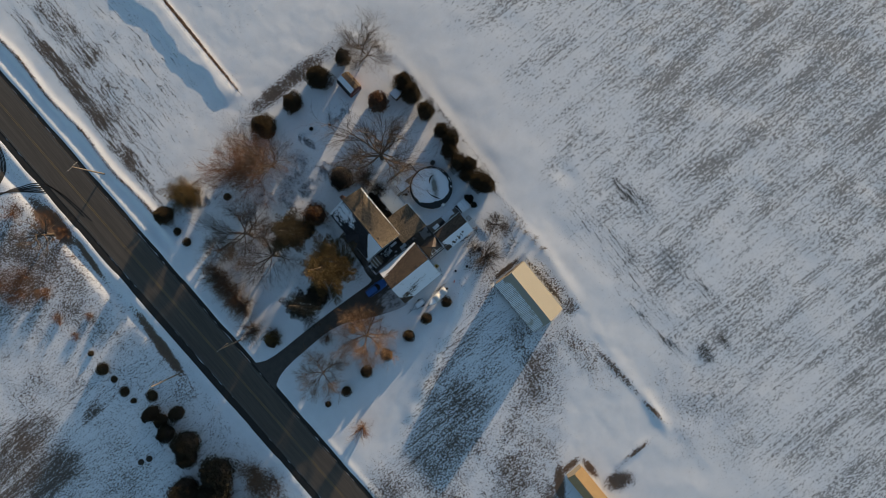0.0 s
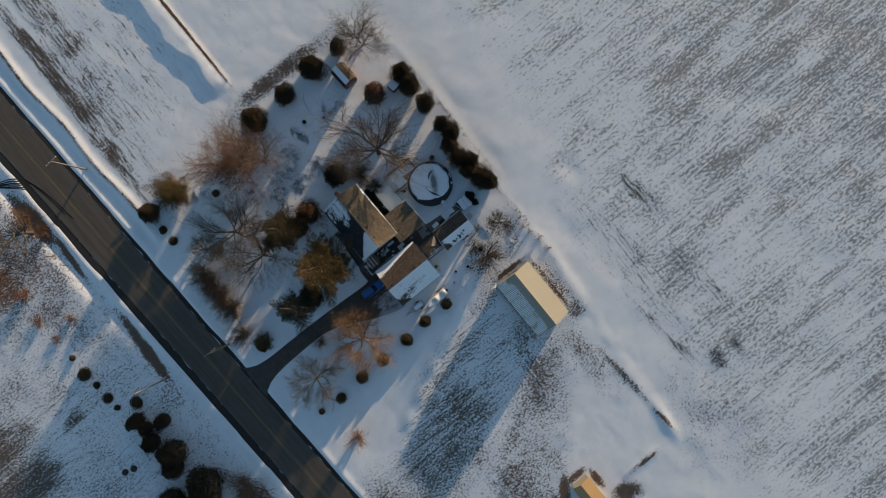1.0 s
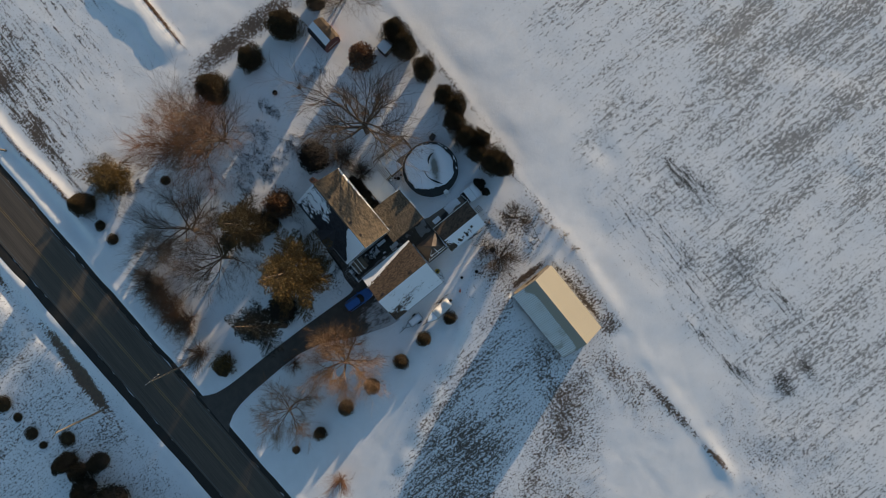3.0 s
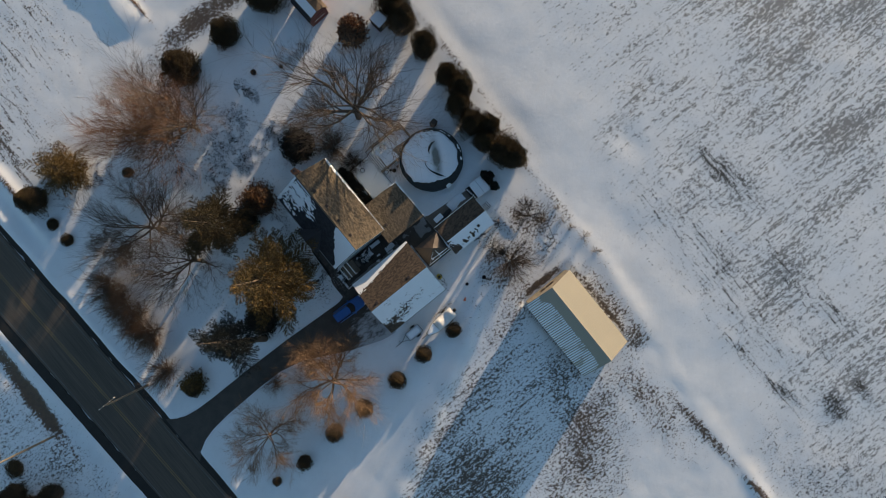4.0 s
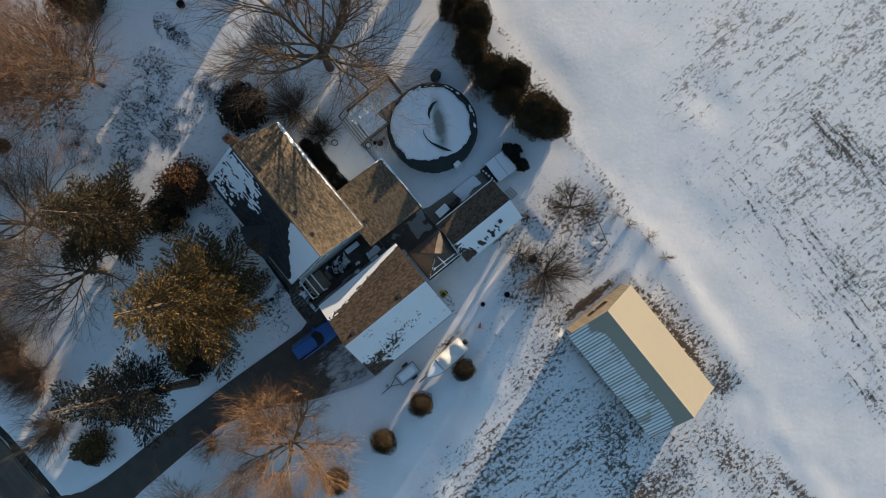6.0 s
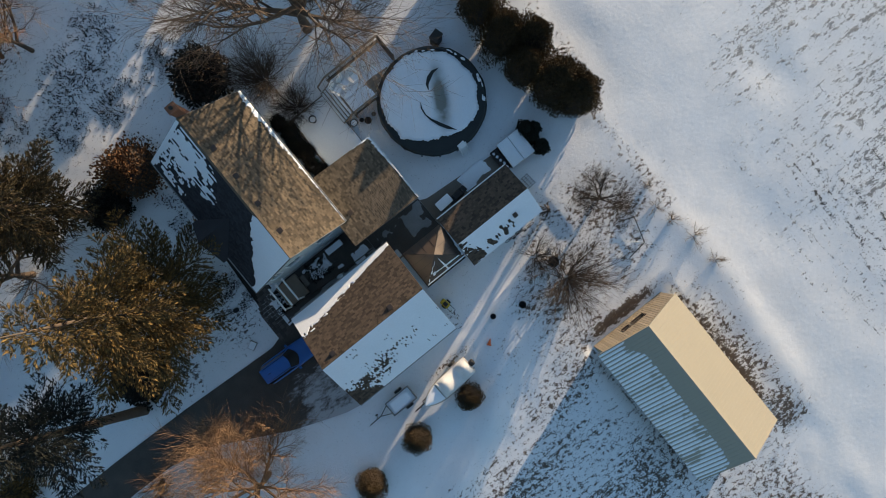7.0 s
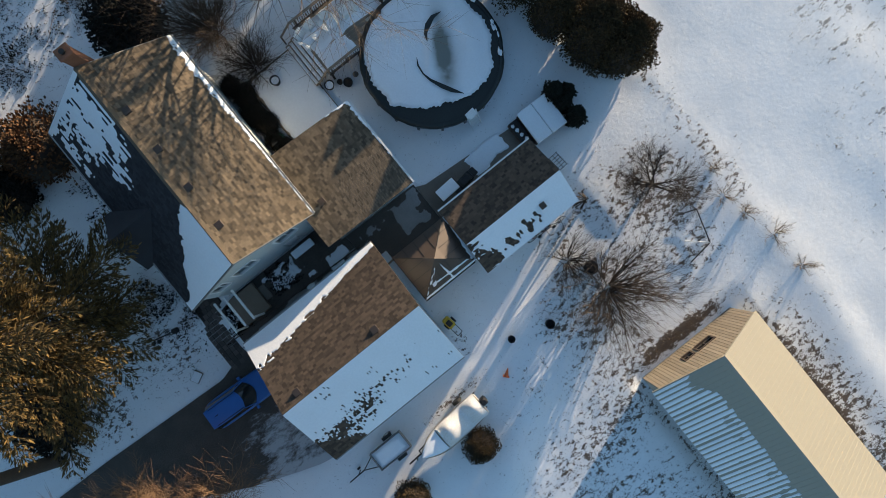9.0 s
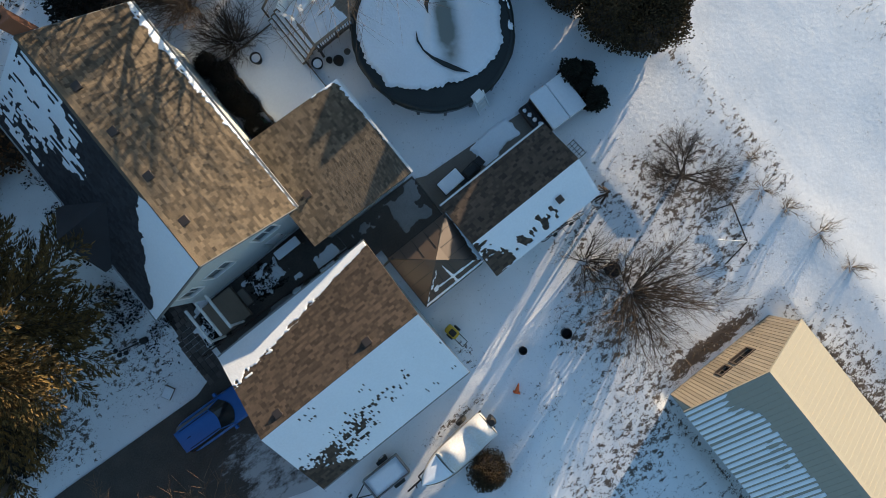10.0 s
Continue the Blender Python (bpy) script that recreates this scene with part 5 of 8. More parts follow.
bare_tree("tall vase-shaped bare tree with rust-brown twigs", -14.4, 32.3, 15.0, 12, BARK, reach=0.5, trunk=0.2, kids=K1, stems=1, twig=0.009, clear=0.16, lift=0.3)
bare_tree("tall bare tree with dense rust-brown twigs", -16.7, 33.2, 15.5, 13, TWIG_RUST, reach=0.5, trunk=0.17, kids=(9, 8, 7, 5), stems=2, twig=0.011, clear=0.14, lift=0.3)
bare_tree("bare tree with dense rust-brown twigs", -20.7, 36.2, 12.0, 14, TWIG_RUST, reach=0.5, trunk=0.14, kids=(9, 8, 7, 5), stems=2, twig=0.011, clear=0.14, lift=0.3)
bare_tree("bare tree at the yard's far corner", 13.2, 38.2, 10.5, 15, BARK, reach=0.65, trunk=0.16, kids=K2, stems=2, twig=0.010)
bare_tree("bare thorny tree beside the weedy bank", 11.9, -3.4, 3.7, 16, BARK_DARK, reach=1.15, trunk=0.12, kids=(11, 9, 8, 6), twig=0.005)
bare_tree("old gnarled bare tree beyond the road", -56.0, 49.6, 8.5, 19, BARK, reach=1.35, trunk=0.34, kids=(8, 6, 4, 3), twig=0.014, lean=0.5)
shrub("dense bare many-stemmed shrub by the lane", 6.4, -6.6, 3.3, 3.4, 17, BARK, stems=80, twigs=8, thin=0.005)
shrub("dark low thorny shrub by the lane", 5.6, -3.9, 1.7, 1.7, 27, BARK_DARK, stems=50, twigs=6, thin=0.005)
for k, (x, y, r) in enumerate([(15.0, -6.6, 1.0), (15.3, -8.2, 0.7), (15.9, -10.2, 1.1), (15.5, -5.0, 0.6), (16.0, -12.6, 0.7)]):
    shrub("small bare tan shrub on the weedy snow bank", x, y, 0.55, r, 300 + k, GRASS, stems=16, thin=0.004, name="bank_shrub")
shrub("bare golden shrub in the snow", -33.1, -17.6, 2.8, 2.1, 18, TWIG_RUST, stems=60, thin=0.007)
for k in range(10):
    f = k / 9
    shrub("bare brown twigs of the roadside hedge", -36.2 - 0.6 * math.sin(k * 2.1), 24.5 - 10.0 * f, 2.3, 2.0, 30 + k, HEDGE, stems=64, name="hedge_shrub", thin=0.011)
shrub("bare brown shrub around the utility pole", -37.4, 10.6, 2.6, 2.3, 45, HEDGE, stems=90, thin=0.012)
shrub("brown vine thicket at the house corner", -2.1, 19.6, 2.8, 2.5, 46, BARK, stems=120, thin=0.009)
shrub("brown thicket beside the house wall", -1.5, 16.4, 2.0, 1.7, 47, BARK_DARK, stems=80, thin=0.009)
YEW = cedar_meshes(150, 2.4, 2.2, material("dark_yew", (0.014, 0.013, 0.008), 0.95, 0.3, 0.8, 6, 0.2, per="island"), n=3000, size=0.2, ragged=0.4)
RUST_LEAF = cedar_meshes(152, 2.4, 1.9, material("rust_brown_leaves", (0.15, 0.07, 0.024), 0.95, 0.3, 0.8, 6, 0.2, other=(0.05, 0.026, 0.013), per="island"), n=2600, size=0.16, ragged=0.45, lumpy=0.35)
cedar("dense rust-brown leafy bush at the house front", -14.0, 20.1, RUST_LEAF, (1.3, 1.1), 40, "rust_bush", category="bush")
cedar("dark sprawling evergreen bush under the spruces", -17.2, 19.2, YEW, (0.9, 0.8), 120, "yew_bush", category="bush")
cedar("dark brown sprawling bush under the spruces", -23.4, 7.9, YEW, (1.1, 0.65), 200, "yew_bush", category="bush")
shrub("rusty bush beside the driveway", -27.2, 0.5, 1.8, 1.5, 50, TWIG_RUST, stems=50, thin=0.008)
shrub("weedy brush under the big tree", 4.2, 22.5, 1.2, 1.3, 51, BARK, stems=40)
for k, (x, y, r, h) in enumerate([(-60.4, 32.7, 0.8, 0.5), (-65.4, 36.0, 1.2, 0.6), (-65.0, 31.4, 0.9, 0.5), (-67.9, 44.4, 3.0, 2.0), (-64.0, 41.5, 1.6, 1.2), (-65.5, 47.5, 2.6, 1.8), (-70.0, 48.5, 2.4, 1.6), (-59.5, 57.8, 2.0, 1.0), (-55.0, 52.5, 1.8, 1.2), (-54.2, 48.6, 1.5, 0.9), (-54.8, -10.5, 3.0, 2.2), (-53.0, -14.5, 2.6, 1.8), (-56.5, -14.5, 2.8, 1.8), (-58.0, -18.0, 2.8, 1.8)]):
    shrub("dry dark brush standing out of the snow", x, y, h, r, 70 + k, HEDGE if k > 9 else TWIG_RUST, stems=46, thin=0.009, name="dry_brush")
for k, (x, y, r, h) in enumerate([(-64.8, 23.1, 1.3, 1.2), (-64.8, 26.9, 0.6, 0.6), (-64.4, 20.2, 0.7, 0.7), (-64.3, 17.0, 1.0, 0.9), (-64.1, 14.6, 0.6, 0.6), (-60.7, 13.1, 1.2, 0.7)]):
    cedar("dark low evergreen bush beyond the road", x, y, ROUND[k % 2], (r / 1.1, h / 1.7), 31 * k, "low_bush", "bushes in the field beyond the road", "bush")
cedar("broad dark yew at the house corner", -5.6, 22.4, YEW, (1.15, 1.0), 20, "yew_bush", category="bush")
for y in (11.3, 12.2, 13.2, 14.1, 15.2, 16.2):
    cedar("dark evergreen shrub along the house wall", -3.15 + 0.15 * math.sin(y * 3), y, YEW, (0.36 + 0.06 * math.sin(y * 5), 0.4), y * 90, "wall_shrub", "dark shrubs along the house wall", "shrub")
spruce("tall golden-green spruce beside the house", -16.5, 10.0, 18.5, 6.4, 21, NEEDLE_GOLD, tiers=19, per=9, size=0.28, power=0.62, clear=0.16, droop=0.3, rise=0.3, dense=2, lean=(-1.6, 0.6))
spruce("tall dark spruce with a bare lower trunk", -24.9, 5.7, 20, 3.7, 22, NEEDLE_DARK, clear=0.42, tiers=20, per=8, size=0.25, power=0.6, droop=0.45, dense=2, lean=(1.0, 2.4))
spruce("tall green-brown spruce with a bare lower trunk", -18.2, 19.2, 17, 4.2, 23, NEEDLE_GREEN, clear=0.36, tiers=20, per=9, size=0.26, power=0.55, droop=0.35, dense=2)
spruce("low spreading golden-green evergreen near the road", -30.7, 38.6, 4.0, 4.2, 24, NEEDLE_GOLD, tiers=13, per=16, droop=0.15, clear=0.08, size=0.28, dense=1)
spruce("small bushy green spruce by the driveway", -35.3, 7.0, 4.2, 2.0, 25, NEEDLE_GOLD, tiers=14, per=12, clear=0.04, size=0.26, dense=1)
SHELTER = [cedar_meshes(160 + k, 4.0, 2.2, material("dark_brown_evergreen", (0.05, 0.038, 0.018), 0.95, 0.3, 0.8, 6, 0.2, other=(0.012, 0.012, 0.008), per="island"), n=3600, size=0.22, ragged=0.4, lumpy=0.36, peak=True) for k in range(3)]
for k, (x, y, h, r) in enumerate([(-62.5, 10.4, 4.0, 1.8), (-61.9, 8.2, 3.4, 1.5), (-58.6, 7.3, 4.0, 1.7), (-62.6, 5.6, 4.2, 1.9), (-60.6, 1.6, 5.5, 3.0), (-62.4, -0.6, 4.6, 2.2), (-59.4, -6.4, 6.5, 3.7), (-62.4, -9.0, 6.0, 3.6), (-66.5, -5.2, 6.0, 3.2), (-63.5, -13, 6.5, 3.6)]):
    cedar("dark evergreen in the row beyond the road", x, y, SHELTER[k % 3], (r * 0.86 / 2.2, h / 4.0), 77 * k, "dark_evergreen", "evergreens in a row beyond the road")


def juniper(label, x, y, rx, ry, seed, n=3000):
    rx, ry = rx * 1.25, ry * 1.25
    rng = random.Random(seed)
    t = thing("juniper", label, "shrub", "junipers in the yard", at=pose(x, y, 0))
    g = Geo()
    for k in range(n):
        a, q = rng.uniform(0, 2 * math.pi), rng.random() ** 0.6
        px, py = rx * q * math.cos(a), ry * q * math.sin(a)
        if rng.random() > (float(fbm((x + px) * 1.3, (y + py) * 1.3, 4, 4)) - 0.36) * 2.6 * (1.2 - 0.6 * q):
            continue
        z = float(height(x + px, y + py))
        tuft(g, rng, Vector((px, py, z - 0.02)), Vector((math.cos(a), math.sin(a), rng.uniform(0.4, 1.3))), rng.uniform(0.07, 0.17), 2, 0.5)
    part("foliage", g, NEEDLE_DARK, t)


for k, (x, y, rx, ry) in enumerate([(-13.4, 28.9, 2.3, 2.0), (-9.8, 29.9, 2.0, 2.2), (-6.4, 32.2, 0.9, 1.8), (-12.0, 25.4, 2.2, 1.5), (-7.5, 26.0, 1.8, 1.4), (2.0, 32.5, 2.4, 1.2), (-16.2, 25.8, 1.6, 1.4), (-14.0, 8.3, 1.2, 2.4), (-19.5, 29.5, 1.2, 2.4), (-28.5, 36.0, 1.6, 2.0)]):
    juniper("low dark juniper half buried in snow", x, y, rx, ry, 200 + k)


def weeds():
    """Dry grass blades and weed stalks that stand through the snow."""
    rng = np.random.RandomState(5)
    n = 760000
    x, y = rng.uniform(-92, 40, n), rng.uniform(-62, 86, n)
    x[:9000], y[:9000] = rng.normal(-10.4, 0.3, 9000), rng.uniform(48.4, 86, 9000)
    ys = rng.uniform(34, 86, 7000)
    x[9000:16000], y[9000:16000] = road_right(ys) + 4.1 + 0.3 * np.sin(ys / 3.0) + rng.normal(0, 0.3, 7000), ys
    dense = np.maximum(cover(x, y), np.maximum(rows_x(x, y), rows_y(x, y)) * 0.8)
    keep = rng.rand(n) < np.clip((dense - 0.2) * 1.5, 0, 0.9)
    hi, lo = np.interp(x, DRIVE_X, DRIVE_HI) + 0.2, np.interp(x, DRIVE_X, DRIVE_LO) - 0.2
    paved = (x < -10) & (x > road_left(y) - 0.3) & ((y < hi) & (y > lo) | (x < road_right(y) + 0.4))
    for x0, x1, y0, y1 in ((-11.6, 8.4, -4.2, 6.6), (-11.3, -3.4, 6.2, 18), (4.5, 11.5, -23.9, -11.9), (2.6, 10.8, 6.0, 14.2)):
        paved |= (x > x0) & (x < x1) & (y > y0) & (y < y1)
    keep &= ~paved
    x, y = x[keep], y[keep]
    z = height(x, y)
    g = Geo()
    m = 3
    N = len(x)
    verts = np.zeros((N, m, 3, 3))
    for k in range(m):
        a = rng.uniform(0, 2 * np.pi, N)
        h = rng.uniform(0.05, 0.17, N) * (0.7 + 1.1 * rng.rand(N) ** 4)
        lean = rng.uniform(0.1, 0.9, N) * h
        w = rng.uniform(0.008, 0.02, N)
        bx, by = x + rng.uniform(-0.12, 0.12, N), y + rng.uniform(-0.12, 0.12, N)
        verts[:, k, 0] = np.stack([bx - w * np.sin(a), by + w * np.cos(a), z - 0.03], 1)
        verts[:, k, 1] = np.stack([bx + w * np.sin(a), by - w * np.cos(a), z - 0.03], 1)
        verts[:, k, 2] = np.stack([bx + lean * np.cos(a), by + lean * np.sin(a), z + h], 1)
    me = bpy.data.meshes.new("dry_grass")
    v = verts.reshape(-1, 3)
    me.vertices.add(len(v))
    me.vertices.foreach_set("co", v.ravel())
    me.loops.add(len(v))
    me.loops.foreach_set("vertex_index", np.arange(len(v), dtype=np.int32))
    me.polygons.add(len(v) // 3)
    me.polygons.foreach_set("loop_start", np.arange(0, len(v), 3, dtype=np.int32))
    me.update(calc_edges=True)
    me.materials.append(GRASS)
    tagged(new("dry_grass", me), "dry brown grass and weeds standing through the snow", "grass", kind="stuff")


weeds()


# ---- paved yard ----
def poly_slab(pts, z, thick=0.14):
    return Geo().slab([(x, y, z) for x, y in pts], thick)


def blob(x, y, rx, ry, z, seed, turn=0, thick=0.05, n=72, jag=0.45, rings=5):
    """A low irregular mound, domed and thin at the rim."""
    a = radians(turn)
    g = Geo()
    rad = [1 + jag * (float(fbm(3.4 * math.cos(2 * math.pi * i / n) + seed, 3.4 * math.sin(2 * math.pi * i / n) + seed, seed, 5)) - 0.5) * 2.4 for i in range(n)]
    v = [(x, y, z + thick)]
    for k in range(1, rings + 1):
        f = k / rings
        for i in range(n):
            c, s = math.cos(2 * math.pi * i / n) * rx * rad[i] * f, math.sin(2 * math.pi * i / n) * ry * rad[i] * f
            v.append((x + c * math.cos(a) - s * math.sin(a), y + c * math.sin(a) + s * math.cos(a), z + thick * (1 - f ** 3) - (0.02 if k == rings else 0)))
    f = [(0, 1 + i, 1 + (i + 1) % n) for i in range(n)]
    for k in range(rings - 1):
        b = 1 + k * n
        f += [(b + i, b + n + i, b + n + (i + 1) % n, b + (i + 1) % n) for i in range(n)]
    return g.add(v, f)


tagged(part("patio", poly_slab([(1.35, 2.7), (8.5, 2.7), (8.5, 4.15), (5.0, 4.5), (1.9, 4.75), (1.35, 5.0)], 0.02), CONCRETE), "brown concrete patio beside the pool shed", "patio", kind="structure")
tagged(part("courtyard", poly_slab([(-3.6, 3.2), (-2.3, 3.2), (-2.3, -0.6), (1.34, -0.6), (1.34, 5.2), (-3.6, 5.3)], 0.0), DRIVE), "dark wet paving between the buildings", "paving", kind="structure")
tagged(part("courtyard", poly_slab([(-12.3, 3.95), (-3.62, 3.95), (-3.62, 6.75), (-10.7, 6.75), (-12.3, 6.4)], -0.015), DRIVE), "dark paving between house and garage", "paving", kind="structure")
def ground_snow(label, x0, x1, y0, y1, z, seed, amount=0.5, grain=1.6, thick=0.03, stretch=1.0, slush=False):
    """Ragged remains of snow on flat paving."""
    def m(s, t):
        n = fbm(s * grain * stretch, t * grain / stretch, seed, 5)
        rim = np.minimum(np.minimum(s, x1 - x0 - s), np.minimum(t, y1 - y0 - t))
        return (n - (1 - amount)) * 3 - 0.8 * (1 - smooth(0, 0.45, rim))
    ob = roof_snow("snow_patch", label, (x0, y0, z - 0.02), (x1, y0, z - 0.02), (x0, y1, z - 0.02), (x1, y1, z - 0.02), m, thick=thick, cell=0.06)
    if slush:
        ob.data.materials[0] = SLUSH
    return ob


ground_snow("thin grey slush on the dark paving", -0.9, 1.3, 3.0, 5.1, 0.0, 101, 0.66, 0.9, 0.02, 1.0, True)
ground_snow("thin grey slush on the dark paving", -3.4, -0.6, 3.9, 5.2, 0.0, 102, 0.58, 1.1, 0.02, 1.0, True)
ground_snow("ragged mound of snow on the patio", 4.0, 7.2, 3.2, 4.7, 0.02, 103, 0.60, 0.8, 0.06)
ground_snow("speckled snow over the small garden bed", -12.6, -10.6, 4.7, 6.5, -0.015, 104, 0.56, 3.0, 0.05)
ground_snow("speckled snow over the garden bed by the house", -9.6, -6.6, 4.8, 6.7, -0.015, 105, 0.58, 2.2, 0.05)
ground_snow("snow along the paving by the fence", -7.6, -3.7, 4.0, 5.4, -0.015, 106, 0.5, 1.8)
ground_snow("thin snow on the paving along the garage", -12.4, -3.4, 3.9, 4.6, -0.015, 110, 0.6, 2.2, 0.012, 0.6, True)


def bed_plants(label, x0, x1, y0, y1, seed, n=420):
    """Dark frozen leaves of a garden bed that poke through the snow."""
    rng = random.Random(seed)
    t = thing("garden_bed", label, "plants", at=pose((x0 + x1) / 2, (y0 + y1) / 2, 0))
    g = Geo()
    for k in range(n):
        x, y = rng.uniform(x0, x1), rng.uniform(y0, y1)
        if vnoise(x * 1.6, y * 1.6, seed) > 0.42:
            a = rng.uniform(0, 6.28)
            tuft(g, rng, Vector((x - (x0 + x1) / 2, y - (y0 + y1) / 2, 0.0)), Vector((math.cos(a), math.sin(a), rng.uniform(0.4, 1.4))), rng.uniform(0.08, 0.2), 3, 0.5)
    part("foliage", g, NEEDLE_DARK, t)["kind"] = "stuff"


bed_plants("frozen dark plants in the small bed by the path", -12.3, -10.9, 4.75, 6.4, 301, 620)
bed_plants("dark frozen ground plants along the house front", -14.6, -11.9, 12.0, 18.5, 303, 900)
bed_plants("dark frozen ground plants beside the paver path", -16.2, -13.7, 7.2, 11.5, 304, 520)
bed_plants("frozen dark plants in the bed below the house gable", -9.4, -6.8, 5.0, 6.6, 302, 520)


def walkway():
    w = tagged(thing("walkway", "", ""), "dark paver path along the house front", "path", kind="structure")
    part("path_bed", poly_slab([(-13.55, 3.3), (-12.35, 3.3), (-12.35, 6.6), (-11.6, 6.9), (-11.6, 14.0), (-12.75, 14.0), (-13.2, 6.6)], -0.01), GRAVEL, w)
    g = Geo().soft_box(-0.142, 0.142, -0.142, 0.142, 0, 0.035, 0.008)
    me = g.mesh("paver", PAVER)
    rng = random.Random(4)
    for j in range(36):
        y = 3.45 + j * 0.3
        mid = -12.95 + 0.75 * float(smooth(5.6, 7.4, y))
        for i in range(4):
            ob = new("paver", me)
            ob.parent = w
            ob.matrix_world = pose(mid + (i - 1.5) * 0.3, y, -0.012 + rng.uniform(-0.006, 0.006), rng.uniform(-1, 1), rng.uniform(-1, 1), rng.uniform(-1.5, 1.5))


walkway()


def low_fence():
    f = thing("garden_fence", "low dark wooden border fence along the paved strip", "fence", at=pose(0, 0, 0))
    for k in range(12):
        x = -12.7 + k * 0.85
        part("post", Geo().box(x - 0.04, x + 0.04, 4.62 - 0.03 * k, 4.7 - 0.03 * k, -0.1, 0.55), WOOD_DARK, f)
    for z in (0.2, 0.45):
        part("rail", Geo().add([(-12.8, 4.66, z), (-3.2, 4.3, z), (-3.2, 4.34, z), (-12.8, 4.7, z), (-12.8, 4.66, z + 0.09), (-3.2, 4.3, z + 0.09), (-3.2, 4.34, z + 0.09), (-12.8, 4.7, z + 0.09)],
                               [(3, 2, 1, 0), (4, 5, 6, 7), (0, 1, 5, 4), (1, 2, 6, 5), (2, 3, 7, 6), (3, 0, 4, 7)]), WOOD_DARK, f)


low_fence()


def porch():
    p = thing("side_porch", "small white porch frame with snowy boards against the house", "porch", at=pose(-10.4, 5.55, 0, 0, 0, 0))
    part("platform", Geo().soft_box(-0.9, 0.9, -0.75, 1.05, 0, 0.35, 0.02), WOOD, p)
    for x in (-0.8, -0.2, 0.4):
        part("beam", Geo().soft_box(x - 0.06, x + 0.06, -0.9, 1.1, 2.3, 2.42, 0.02), TRIM, p)
    for x in (-0.8, 0.4):
        part("post", Geo().box(x - 0.05, x + 0.05, -0.85, -0.75, 0.35, 2.3), TRIM, p)
    part("step", Geo().soft_box(0.95, 1.35, -0.3, 0.6, 0, 0.18, 0.02), CONCRETE, p)


porch()


def snow_cap(g_args, parent):
    return part("snow_cap", Geo().soft_box(*g_args), SNOW, parent, "cap of snow")


def yard_table(x, y, turn, lx, ly, high, label):
    t = thing("outdoor_table", label, "table", at=pose(x, y, 0.0, 0, 0, turn))
    part("tabletop", Geo().soft_box(-lx / 2, lx / 2, -ly / 2, ly / 2, high - 0.05, high, 0.015), WOOD_DARK, t)
    for sx in (-1, 1):
        for sy in (-1, 1):
            part("leg", Geo().box(sx * (lx / 2 - 0.1) - 0.035, sx * (lx / 2 - 0.1) + 0.035, sy * (ly / 2 - 0.1) - 0.035, sy * (ly / 2 - 0.1) + 0.035, 0, high - 0.05), WOOD_DARK, t)
    snow_cap((-lx / 2 + 0.04, lx / 2 - 0.06, -ly / 2 + 0.04, ly / 2 - 0.04, high, high + 0.1, 0.03), t)
    return t


yard_table(-5.85, 6.2, 0, 1.5, 0.55, 0.8, "narrow outdoor bench table with snow on top")
yard_table(2.65, 3.65, 3, 1.35, 0.8, 0.9, "dark outdoor table on the patio capped with snow")


def grill(x, y, turn):
    t = thing("barbecue_grill", "dark covered barbecue grill dusted with snow on the patio", "grill", at=pose(x, y, 0.02, 0, 0, turn))
    part("cart", Geo().soft_box(-0.5, 0.5, -0.28, 0.28, 0.1, 0.85, 0.03), BLACK, t)
    part("lid", Geo().soft_box(-0.38, 0.38, -0.27, 0.27, 0.85, 1.12, 0.09), BLACK, t)
    for sx in (-1, 1):
        part("side_shelf", Geo().soft_box(sx * 0.68 - 0.17, sx * 0.68 + 0.17, -0.24, 0.24, 0.82, 0.86, 0.01), DARK_METAL, t)
        part("wheel", Geo().tube((sx * 0.42, -0.3, 0.1), (sx * 0.42, -0.24, 0.1), 0.1, 0.1, 10), BLACK, t)


grill(3.75, 3.45, 8)


